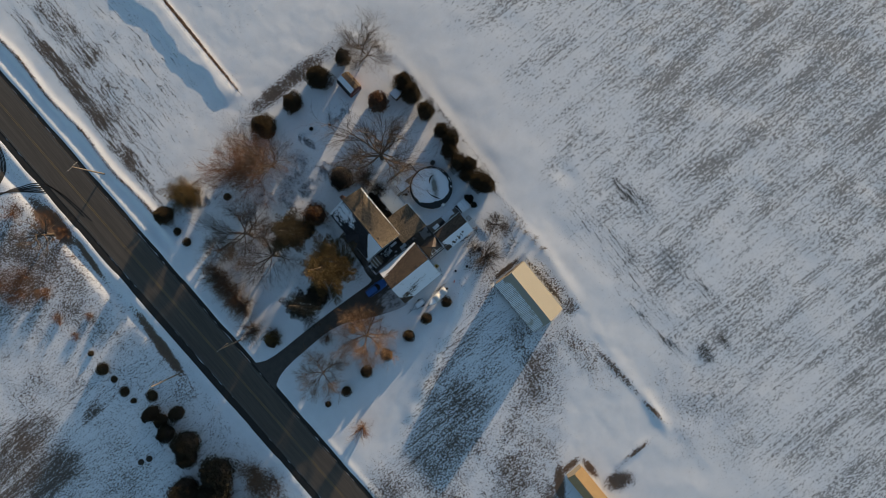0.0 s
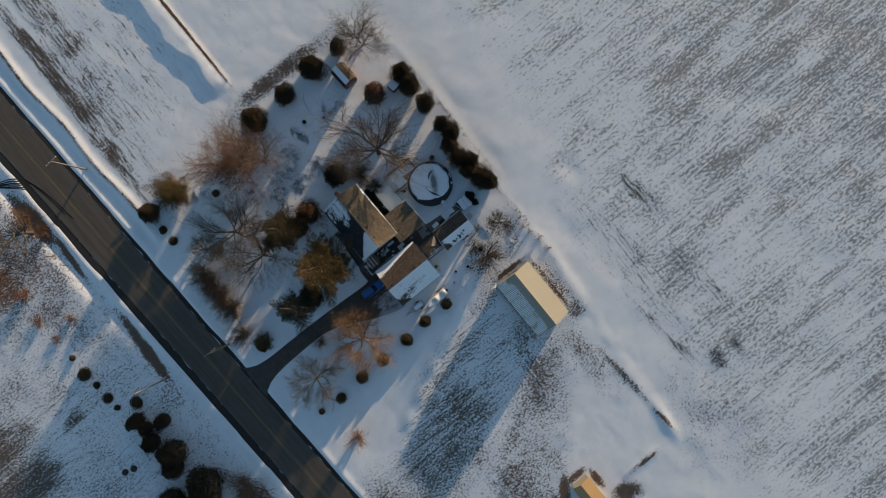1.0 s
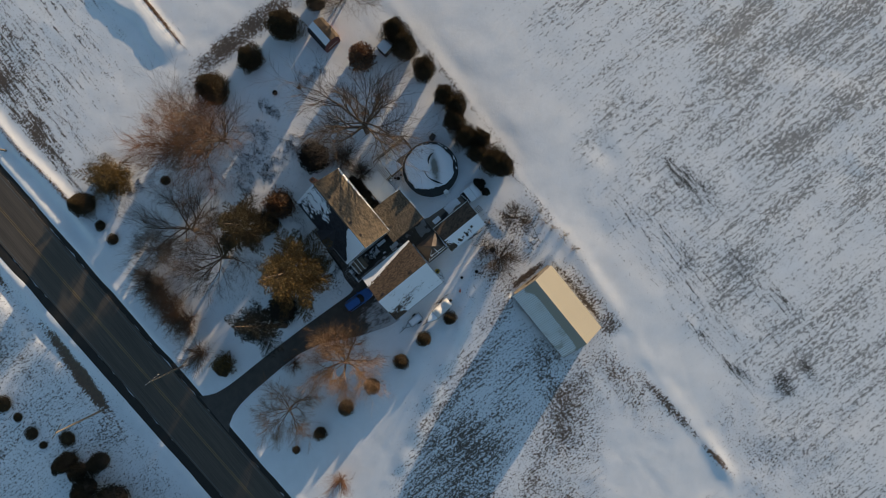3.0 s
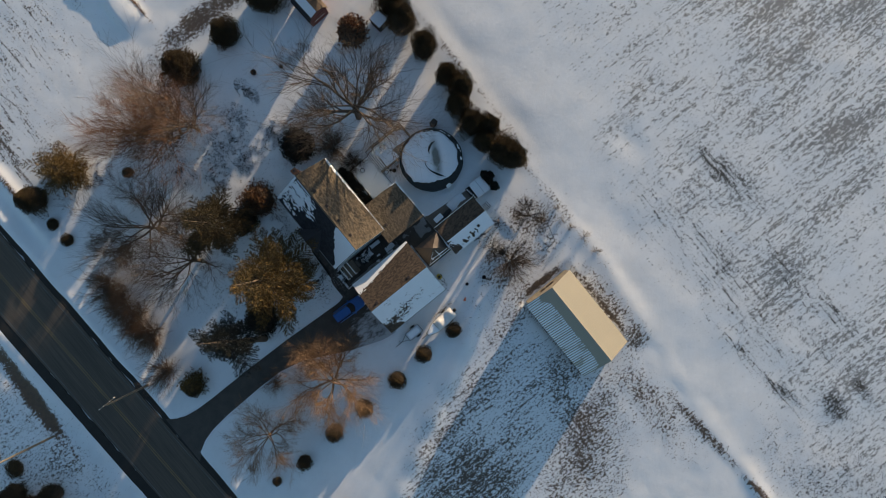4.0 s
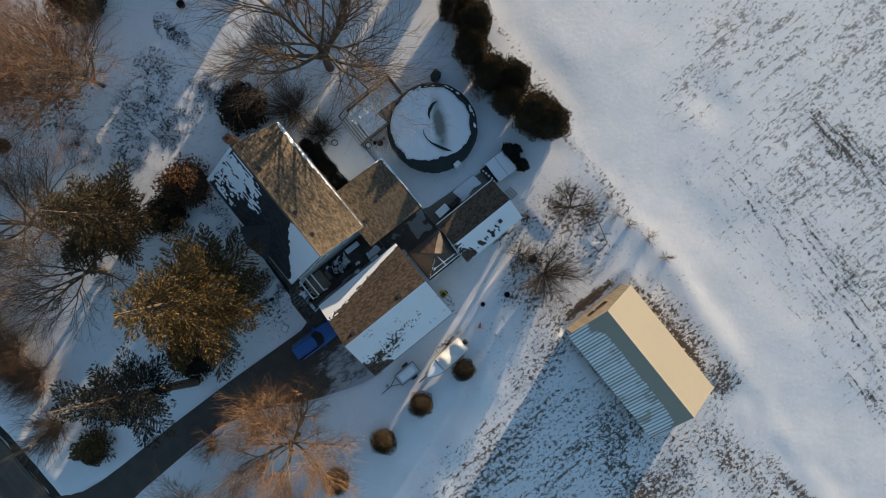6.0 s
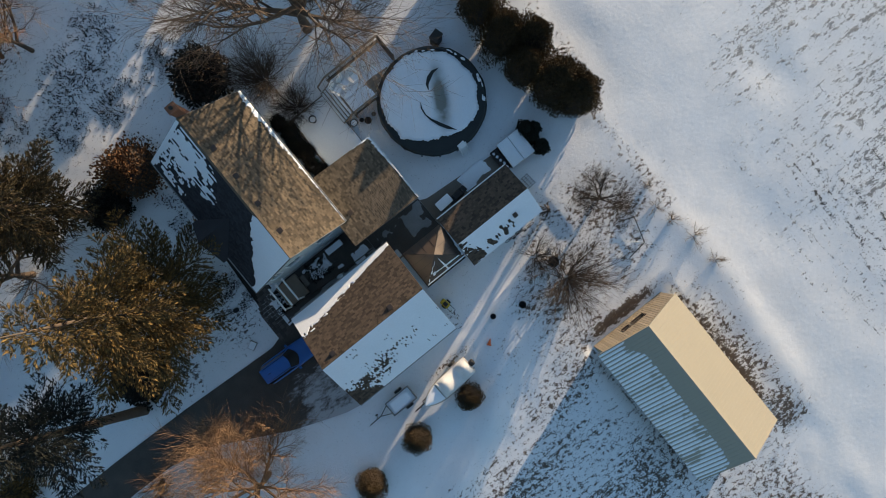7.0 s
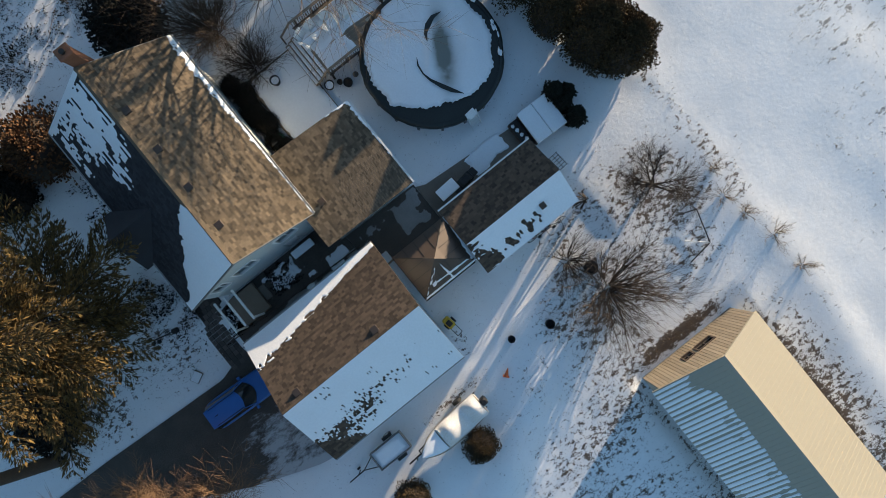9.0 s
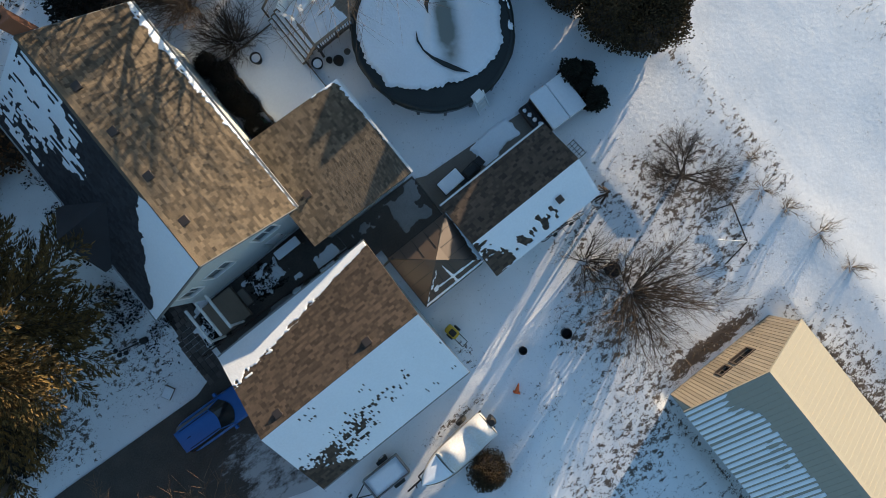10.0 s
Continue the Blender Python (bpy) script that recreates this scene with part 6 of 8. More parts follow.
def gazebo():
    x0, x1, y0, y1, e, apex = -2.1, 1.42, -0.38, 2.55, 2.55, 3.45
    t = thing("gazebo", "dark brown metal-roofed gazebo with patches of snow", "gazebo", at=pose(0, 0, 0))
    cx, cy = (x0 + x1) / 2, (y0 + y1) / 2
    k = 0.2
    corner = [(x0, y0), (x1, y0), (x1, y1), (x0, y1)]
    top = [(cx + (px - cx) * k, cy + (py - cy) * k) for px, py in corner]
    for i in range(4):
        j = (i + 1) % 4
        a, b, c, d = corner[i], corner[j], top[j], top[i]
        pan = part("roof_panel", Geo().slab([(*a, e), (*b, e), (*c, apex), (*d, apex)], 0.03), BROWN_METAL, t)
        for s in (0.02, 0.2, 0.4, 0.6, 0.8):
            p = lerp(a, b, s)
            rise = min(1.0, min(s, 1 - s) / 0.5 * 1.25 + 0.05)
            mid0, mid1 = lerp(a, b, 0.5), lerp(d, c, 0.5)
            q = (p[0] + (mid1[0] - mid0[0]) * rise, p[1] + (mid1[1] - mid0[1]) * rise)
            q = q if s > 0.1 else d
            part("roof_seam", Geo().tube((*p, e + 0.01), (*q, e + 0.01 + (apex - e) * (rise if s > 0.1 else 1)), 0.018, 0.018, 4), DARK_METAL, pan)
    g = Geo()
    up = [(cx + (px - cx) * 0.27, cy + (py - cy) * 0.27, apex + 0.06) for px, py in corner]
    g.add(up + [(cx, cy, apex + 0.42)], [(0, 1, 4), (1, 2, 4), (2, 3, 4), (3, 0, 4), (3, 2, 1, 0)])
    part("roof_cap", g, BROWN_METAL, t)
    for px, py in corner:
        qx, qy = px + (cx - px) * 0.1, py + (cy - py) * 0.1
        part("post", Geo().box(qx - 0.06, qx + 0.06, qy - 0.06, qy + 0.06, 0, e + 0.15), DARK_METAL, t)
    for a, b in zip(corner, corner[1:] + corner[:1]):
        part("beam", Geo().tube((*a, e - 0.06), (*b, e - 0.06), 0.05, 0.05, 4), DARK_METAL, t)
    # snow left on the shaded panel and along one edge
    plane = ((x1, y0, e + 0.005), (x0, y0, e + 0.005), (top[1][0], top[1][1], apex + 0.005), (top[0][0], top[0][1], apex + 0.005))

    def m(s, t_):
        cross = np.maximum(0.5 - np.abs(s - 1.6) * 5, 0.5 - np.abs(t_ - 0.55 - 0.05 * s) * 6) * smooth(2.9, 2.2, s)
        edge = np.where(t_ < 0.12, 0.35, -1)
        return np.maximum(cross, edge) + 0.9 * (fbm(s * 3, t_ * 3, 81) - 0.55)
    roof_snow("roof_snow", "remnants of snow on the gazebo roof", *plane, m, thick=0.03, cell=0.05)
    plane = ((x1, y0, e + 0.005), (x1, y1, e + 0.005), (top[1][0], top[1][1], apex + 0.005), (top[2][0], top[2][1], apex + 0.005))
    roof_snow("roof_snow", "strip of snow along the gazebo roof edge", *plane, lambda s, t_: 0.4 - t_ * 1.1 / (0.2 + 0.5 * smooth(2.6, 0.4, s)) + 0.7 * (fbm(s * 3, t_ * 3, 83) - 0.5), thick=0.03, cell=0.05)


gazebo()
tagged(part("wooden_beam", Geo().box(-0.9, 0.9, -0.06, 0.06, 0.0, 0.12, pose(-2.6, 2.5, 0.0, 0, 0, 5)), WOOD), "pale wooden beam lying on the dark paving", "beam")


# ---- pool and deck ----
def icy_snow():
    """Snow that turns to grey ice where the mesh says so."""
    m = SNOW.copy()
    m.name = "snow_and_grey_ice"
    nd, ln = m.node_tree.nodes, m.node_tree.links
    bsdf = nd["Principled BSDF"]
    old = bsdf.inputs["Base Color"].links[0].from_socket
    at = nd.new("ShaderNodeAttribute")
    at.attribute_name = "ice"
    mix = nd.new("ShaderNodeMix")
    mix.data_type = "RGBA"
    mix.inputs["B"].default_value = (0.2, 0.205, 0.18, 1)
    ln.new(old, mix.inputs["A"])
    ln.new(at.outputs["Fac"], mix.inputs["Factor"])
    ln.new(mix.outputs["Result"], bsdf.inputs["Base Color"])
    return m


def pool():
    cx, cy, R, H = 6.66, 10.06, 3.98, 1.28
    t = thing("swimming_pool", "round above-ground pool with a sagging snow-covered winter cover", "pool", at=pose(cx, cy, 0))
    n = 72
    ring = lambda r, z: [(r * math.cos(2 * math.pi * i / n), r * math.sin(2 * math.pi * i / n), z) for i in range(n)]
    part("pool_wall", Geo().loft([ring(R - 0.06, -0.2), ring(R - 0.06, H - 0.03), ring(R - 0.12, H - 0.03), ring(R - 0.12, -0.2)], caps=False), material("pool_wall_steel", (0.2, 0.22, 0.24), 0.5, 0.1, 1, 10, 0.1), t)
    part("top_rail", Geo().loft([ring(R + 0.02, H - 0.06), ring(R + 0.02, H), ring(R - 0.16, H), ring(R - 0.16, H - 0.06), ring(R + 0.02, H - 0.06)], caps=False), BLACK, t, "dark pool rim")
    cover_mat = material("wet_dark_cover", (0.016, 0.022, 0.02), 0.4, 0.3, 1.2, 12, 0.1)
    part("winter_cover", Geo().loft([ring(R - 0.1, H - 0.08), ring(2.6, H - 0.16), ring(1.9, H - 0.5), ring(0.01, H - 0.5)], caps=False), cover_mat, t, "dark wet winter cover")
    for i in range(18):
        a = 2 * math.pi * i / 18
        part("upright", Geo().box(R - 0.08, R + 0.06, -0.07, 0.07, -0.1, H - 0.02, Matrix.Rotation(a, 4, "Z")), material_pool_post, t)
    # snow on the cover
    ang = [-180, -158, -140, -109, -84, -68, -49, -29, -12, 6, 35, 60, 95, 140, 180]
    rad = [3.6, 3.4, 3.03, 2.71, 3.05, 3.4, 3.5, 3.3, 3.5, 3.5, 3.72, 3.72, 3.86, 3.8, 3.6]
    M, K = 240, 60
    grey = []
    verts, faces = [], []
    ux, uy = 0.632, 0.775
    for k in range(K + 1):
        for i in range(M):
            a = 360 * i / M - 180
            edge = np.interp(a, ang, rad) + 0.5 * (float(fbm(5 * math.cos(radians(a)) + 5, 5 * math.sin(radians(a)) + 5, 91)) - 0.5) + 0.06 * math.sin(i * 1.9) * float(vnoise(i * 0.4, 3))
            edge = min(edge, 3.86)
            r = edge * k / K
            x, y = r * math.cos(radians(a)), r * math.sin(radians(a))
            along_, across = (x - 0.85) * ux + (y + 0.35) * uy, -(x - 0.85) * uy + (y + 0.35) * ux
            dent = math.exp(-((along_ / 1.55) ** 2 + ((across + 0.05) / 0.75) ** 2) ** 1.6)
            fold = 0.14 * math.exp(-((across - 0.95) / 0.25) ** 2) * math.exp(-(along_ / 1.6) ** 2)
            z = H + 0.06 + 0.10 * (float(fbm(x * 0.5 + 9, y * 0.5 + 9, 93)) - 0.4) - 0.26 * dent + fold
            f = k / K
            z = z - 0.12 * max(0, (f - 0.93) / 0.07) ** 2
            verts.append((x, y, z))
            ice = math.exp(-((along_ / 1.9) ** 2 + ((across - 0.25 - 0.16 * along_) / 0.5) ** 2)) * float(smooth(-0.75, 0.05, -across + 0.9))
            grey.append(min(1.0, 1.5 * ice * (0.55 + 0.9 * float(fbm(x * 2.2, y * 2.2, 95)))))
    for k in range(K):
        for i in range(M):
            j = (i + 1) % M
            faces.append((k * M + i, (k + 1) * M + i, (k + 1) * M + j, k * M + j))
    snow = part("cover_snow", Geo().add(verts, faces), icy_snow(), t, "thick snow with grey ice sagging in the middle", shade=True)
    snow.data.attributes.new("ice", "FLOAT", "POINT").data.foreach_set("value", grey)
    # the cover's loose hem hangs over the rim in folds
    hem = []
    for k, (dr, z) in enumerate(((-0.14, H + 0.02), (0.03, H + 0.03), (0.07, H - 0.1), (0.05, H - 0.3))):
        hem.append([((R + dr * w) * math.cos(q), (R + dr * w) * math.sin(q), z - 0.12 * (k > 1) * n_) for q, w, n_ in ((2 * math.pi * i / 180, 1 + (k > 1) * 1.6 * float(vnoise(i * 0.33, 5, 96)), float(vnoise(i * 0.5, 9, 97))) for i in range(180))])
    part("cover_hem", Geo().loft(hem, caps=False), cover_mat, t, "dark folded hem of the winter cover", shade=True)
    rng = random.Random(14)
    for k in range(16):
        q = rng.uniform(-0.9, 1.5)
        rr = rng.uniform(3.72, 3.95)
        part("snow_lump", blob(rr * math.cos(q), rr * math.sin(q), rng.uniform(0.1, 0.28), rng.uniform(0.05, 0.1), H + 0.02, 400 + k, turn=math.degrees(q) + 90, thick=0.05, n=18), SNOW, t, "lump of snow on the rim", shade=True)
    # dark folds of the cover where the snow has torn open
    def tear(pts, widths):
        v, f = [], []
        for k, (p, w) in enumerate(zip(pts, widths)):
            a, b = pts[max(0, k - 1)], pts[min(len(pts) - 1, k + 1)]
            d = Vector((b[0] - a[0], b[1] - a[1], 0)).normalized()
            s = Vector((-d.y, d.x, 0)) * w
            along_, across = (p[0] - 0.85) * ux + (p[1] + 0.35) * uy, -(p[0] - 0.85) * uy + (p[1] + 0.35) * ux
            dent = math.exp(-((along_ / 1.55) ** 2 + ((across + 0.05) / 0.75) ** 2) ** 1.6)
            fold = 0.14 * math.exp(-((across - 0.95) / 0.25) ** 2) * math.exp(-(along_ / 1.6) ** 2)
            z = H + 0.125 - 0.26 * dent + fold
            q = Vector((p[0], p[1], z))
            v += [q + s, q - s]
            if k:
                f.append((2 * k - 2, 2 * k - 1, 2 * k + 1, 2 * k))
        part("cover_fold", Geo().add(v, f), cover_mat, snow, "dark fold of the cover showing through the snow")
    tear([(0.25, 0.7), (0.45, 1.1), (0.85, 1.4), (1.35, 1.6), (1.9, 1.55)], [0.02, 0.1, 0.16, 0.12, 0.01])
    tear([(-0.75, 0.4), (-0.98, 0.0), (-1.05, -0.55), (-0.95, -1.1), (-0.65, -1.75), (-0.35, -2.3), (0.05, -2.85)], [0.01, 0.05, 0.04, 0.07, 0.13, 0.12, 0.01])
    return t


material_pool_post = material("pool_post", (0.1, 0.1, 0.11), 0.5, 0.2, 2, 10, 0.1)
pool()


def sheet_snow(x0, x1, y0, y1, z, seed, thick=0.09, cell=0.12):
    """A rectangular layer of snow with a ragged rim."""
    nx, ny = int((x1 - x0) / cell), int((y1 - y0) / cell)
    v, f = [], []
    for j in range(ny + 1):
        for i in range(nx + 1):
            x, y = x0 + (x1 - x0) * i / nx, y0 + (y1 - y0) * j / ny
            e = min(x - x0, x1 - x, y - y0, y1 - y) - 0.25 * max(0, float(vnoise(x * 2, y * 2, seed)) - 0.45)
            v.append((x, y, z - 0.02 + (thick + 0.03 * float(vnoise(x, y, seed + 1))) * float(smooth(-0.02, 0.2, e))))
    for j in range(ny):
        for i in range(nx):
            a = j * (nx + 1) + i
            f.append((a, a + 1, a + nx + 2, a + nx + 1))
    return Geo().add(v, f)


def deck():
    low = thing("lower_deck", "low wooden deck under smooth snow beside the house wing", "deck", at=pose(0, 0, 0))
    for k in range(4, 20):
        x = -3.3 + k * 0.205
        part("deck_board", Geo().box(x, x + 0.195, 10.65, 15.75, 0.26, 0.3), WOOD, low)
    part("skirt", Geo().box(-2.52, -2.48, 10.65, 15.78, 0, 0.29), WOOD_DARK, low)
    part("skirt", Geo().box(-2.48, 0.8, 15.75, 15.79, 0, 0.29), WOOD_DARK, low)
    part("snow_cover", sheet_snow(-2.46, 0.78, 10.66, 15.74, 0.3, 31), SNOW, low, "smooth layer of snow", shade=True)
    up = thing("pool_deck", "raised wooden pool deck with railings and snowy floor", "deck", at=pose(0, 0, 0))
    z = 1.12
    for k in range(16):
        y = 12.75 + k * 0.212
        gap = 4.08 ** 2 - (y - 10.06) ** 2
        part("deck_board", Geo().box(1.55, min(6.35, 6.62 - math.sqrt(gap)) if gap > 0.08 else 6.35, y, y + 0.2, z, z + 0.04), WOOD, up)
    part("snow_cover", sheet_snow(1.6, 3.75, 12.85, 14.2, z + 0.04, 33, 0.07), SNOW, up, "layer of snow on the boards", shade=True)
    part("snow_cover", sheet_snow(1.6, 6.3, 14.1, 16.0, z + 0.045, 34, 0.07), SNOW, up, "layer of snow on the boards", shade=True)
    for x, y in ((1.65, 12.85), (1.65, 16.0), (3.6, 12.95), (4.1, 16.0), (6.25, 16.0)):
        part("support_post", Geo().box(x - 0.06, x + 0.06, y - 0.06, y + 0.06, -0.1, z), WOOD_DARK, up)
    end = part("end_panel", Geo().box(6.36, 6.42, 14.15, 16.1, z - 0.2, z + 0.98), WOOD_DARK, up, "dark board panel at the deck's end")
    for k in range(9):
        part("board", Geo().box(6.425, 6.445, 14.16 + k * 0.215, 14.36 + k * 0.215, z - 0.2, z + 0.97), WOOD_DARK, end)
    for y, xa, xb in ((16.1, 0.7, 6.35), (12.75, 0.75, 3.75)):
        n = int((xb - xa) / 0.95)
        for k in range(n + 1):
            x = xa + (xb - xa) * k / n
            part("rail_post", Geo().box(x - 0.045, x + 0.045, y - 0.045, y + 0.045, 0.25 if x < 1.5 else z, z + 0.98 - (0.75 if x < 1.5 else 0)), WOOD_DARK, up)
        rail = part("hand_rail", Geo().box(max(xa, 1.5), xb, y - 0.07, y + 0.07, z + 0.96, z + 1.0), WOOD, up)
        part("sloping_rail", Geo().add([(xa, y - 0.06, z + 0.2), (1.5, y - 0.06, z + 0.95), (1.5, y + 0.06, z + 0.95), (xa, y + 0.06, z + 0.2), (xa, y - 0.06, z + 0.24), (1.5, y - 0.06, z + 0.99), (1.5, y + 0.06, z + 0.99), (xa, y + 0.06, z + 0.24)],
                                       [(3, 2, 1, 0), (4, 5, 6, 7), (0, 1, 5, 4), (1, 2, 6, 5), (2, 3, 7, 6), (3, 0, 4, 7)]), WOOD, up)
        part("bottom_rail", Geo().box(max(xa, 1.5), xb, y - 0.03, y + 0.03, z + 0.12, z + 0.18), WOOD_DARK, up)
        m = int((xb - 1.6) / 0.14)
        for k in range(m):
            x = 1.6 + k * 0.14
            part("baluster", Geo().box(x - 0.02, x + 0.02, y - 0.02, y + 0.02, z + 0.18, z + 0.96), WOOD_DARK, rail)
    st = thing("deck_stairs", "wooden deck stairs between the two decks, dusted with snow", "stairs", at=pose(0, 0, 0))
    for k in range(4):
        x, zz = 0.55 + k * 0.25, 0.48 + k * 0.2
        part("tread", Geo().box(x, x + 0.26, 13.0, 15.9, zz - 0.04, zz), WOOD, st)
        part("tread_snow", Geo().soft_box(x + 0.03, x + 0.22, 13.1, 15.8, zz, zz + 0.05, 0.015), SNOW, st, "strip of snow on the tread")
        part("riser", Geo().box(x + 0.2, x + 0.225, 13.0, 15.9, zz - 0.2, zz - 0.04), WOOD_DARK, st)


deck()


def lawn_chair(x, y, z, turn):
    t = thing("adirondack_chair", "white slatted garden chair with snow on the pool deck", "chair", "chairs on the pool deck", at=pose(x, y, z, 0, 0, turn))
    for k in range(5):
        y0 = -0.27 + k * 0.11
        part("seat_slat", Geo().add([(-0.3, y0, 0.28), (0.28, y0, 0.38), (0.28, y0 + 0.09, 0.38), (-0.3, y0 + 0.09, 0.28), (-0.3, y0, 0.305), (0.28, y0, 0.405), (0.28, y0 + 0.09, 0.405), (-0.3, y0 + 0.09, 0.305)],
                                    [(3, 2, 1, 0), (4, 5, 6, 7), (0, 1, 5, 4), (1, 2, 6, 5), (2, 3, 7, 6), (3, 0, 4, 7)]), TRIM, t)
        w = (k - 2) * 0.02
        part("back_slat", Geo().add([(-0.3, y0, 0.28), (-0.62, y0 + w, 1.0 - abs(k - 2) * 0.05), (-0.62, y0 + 0.1 + w, 1.0 - abs(k - 2) * 0.05), (-0.3, y0 + 0.09, 0.28), (-0.27, y0, 0.29), (-0.59, y0 + w, 1.01 - abs(k - 2) * 0.05), (-0.59, y0 + 0.1 + w, 1.01 - abs(k - 2) * 0.05), (-0.27, y0 + 0.09, 0.29)],
                                    [(0, 1, 2, 3), (7, 6, 5, 4), (0, 4, 5, 1), (1, 5, 6, 2), (2, 6, 7, 3), (3, 7, 4, 0)]), TRIM, t)
    for s in (-1, 1):
        part("arm", Geo().soft_box(-0.42, 0.36, s * 0.38 - 0.07, s * 0.38 + 0.07, 0.56, 0.59, 0.01), TRIM, t)
        part("leg", Geo().box(0.26, 0.32, s * 0.36 - 0.03, s * 0.36 + 0.03, 0, 0.56), TRIM, t)
        part("leg", Geo().box(-0.4, -0.34, s * 0.36 - 0.03, s * 0.36 + 0.03, 0, 0.56), TRIM, t)
    snow_cap((-0.24, 0.27, -0.26, 0.27, 0.37, 0.47, 0.035), t)
    return t


c1 = lawn_chair(2.42, 15.0, 1.2, -78)
copy_thing(c1, pose(3.3, 14.9, 1.2, 0, 0, -92))
copy_thing(c1, pose(1.75, 14.95, 1.2, 0, 0, -66))


def deck_cabinet():
    t = thing("deck_box", "white slatted storage box on the pool deck with snow", "storage box", at=pose(4.6, 15.0, 1.2, 0, 0, 4))
    part("body", Geo().soft_box(-0.5, 0.5, -0.35, 0.35, 0, 0.6, 0.03), TRIM, t)
    for k in range(6):
        part("slat", Geo().box(-0.5 + k * 0.17, -0.37 + k * 0.17, -0.38, 0.38, 0.6, 0.63), TRIM, t)


deck_cabinet()


def pot_planter(x, y, z, r, h, label, name="planter", fill=BARK_DARK):
    t = thing(name, label, "planter", at=pose(x, y, z))
    n = 14
    ring = lambda q, zz: [(q * math.cos(2 * math.pi * i / n), q * math.sin(2 * math.pi * i / n), zz) for i in range(n)]
    part("pot", Geo().loft([ring(r * 0.7, 0), ring(r, h), ring(r * 0.85, h), ring(r * 0.75, h * 0.8)], caps=False).add(ring(r * 0.7, 0), [tuple(range(n - 1, -1, -1))]), BLACK, t, shade=True)
    part("fill", Geo().add(ring(r * 0.76, h * 0.82), [tuple(range(n))]), fill, t)


pot_planter(1.15, 12.55, 0.3, 0.3, 0.42, "dark planter with dead stems and snow", fill=SNOW)
pot_planter(2.1, 12.1, 0.0, 0.28, 0.4, "round dark fire pot in the snow")
pot_planter(1.75, 12.45, 0.0, 0.17, 0.3, "small dark flower pot in the snow")
pot_planter(-1.1, 14.65, 0.36, 0.3, 0.5, "square-looking dark deck planter topped with snow", fill=SNOW)
tagged(part("stepping_stone", blob(2.75, 12.3, 0.2, 0.2, 0.02, 41, jag=0.1, thick=0.07, n=16), CONCRETE), "pale stepping stone dusted with snow", "stone")


def hose_reel(x, y):
    t = thing("garden_hose", "coiled green garden hose beside the house wing", "hose", at=pose(x, y, 0.3))
    rng = random.Random(3)
    green = material("green_hose", (0.04, 0.16, 0.1), 0.5, 0.2, 4, 20, 0.0)
    for k in range(6):
        g = Geo()
        r, dx, dy = rng.uniform(0.28, 0.42), rng.uniform(-0.08, 0.08), rng.uniform(-0.08, 0.08)
        p = [(dx + r * math.cos(a * math.pi / 8), dy + 0.8 * r * math.sin(a * math.pi / 8), 0.02 + 0.028 * k + 0.02 * math.sin(a)) for a in range(17)]
        for a, b in zip(p, p[1:]):
            g.tube(a, b, 0.014, 0.014, 5, caps=False)
        part("coil", g, green, t)
    part("reel", Geo().soft_box(-0.4, -0.1, -0.2, 0.25, 0, 0.45, 0.03), BLACK, t)


hose_reel(-3.1, 12.0)


def pool_ladder(x, y, turn):
    t = thing("pool_ladder", "white plastic pool steps leaning on the pool wall", "ladder", at=pose(x, y, 0, 0, 0, turn))
    for s in (-1, 1):
        part("side_rail", Geo().add([(-0.1, s * 0.33 - 0.03, 0), (0.5, s * 0.33 - 0.03, 1.5), (0.56, s * 0.33 - 0.03, 1.5), (-0.02, s * 0.33 - 0.03, 0), (-0.1, s * 0.33 + 0.03, 0), (0.5, s * 0.33 + 0.03, 1.5), (0.56, s * 0.33 + 0.03, 1.5), (-0.02, s * 0.33 + 0.03, 0)],
                                    [(0, 1, 2, 3), (7, 6, 5, 4), (0, 4, 5, 1), (1, 5, 6, 2), (2, 6, 7, 3), (3, 7, 4, 0)]), TRIM, t)
    for k in range(4):
        z = 0.25 + k * 0.3
        part("tread", Geo().soft_box(-0.08 + z * 0.4, 0.14 + z * 0.4, -0.3, 0.3, z, z + 0.05, 0.01), TRIM, t)
    part("deck_plate", Geo().soft_box(0.3, 0.75, -0.3, 0.3, 1.3, 1.36, 0.02), TRIM, t)


pool_ladder(6.35, 5.55, 95)
t = thing("pool_filter", "dark upright pool filter box standing in the snow", "pool filter", at=pose(9.9, 13.6, 0, 0, 0, 15))
part("body", Geo().soft_box(-0.4, 0.4, -0.32, 0.32, -0.05, 1.25, 0.05), BLACK, t)
part("lid", Geo().soft_box(-0.44, 0.44, -0.36, 0.36, 1.25, 1.33, 0.03), DARK_METAL, t)


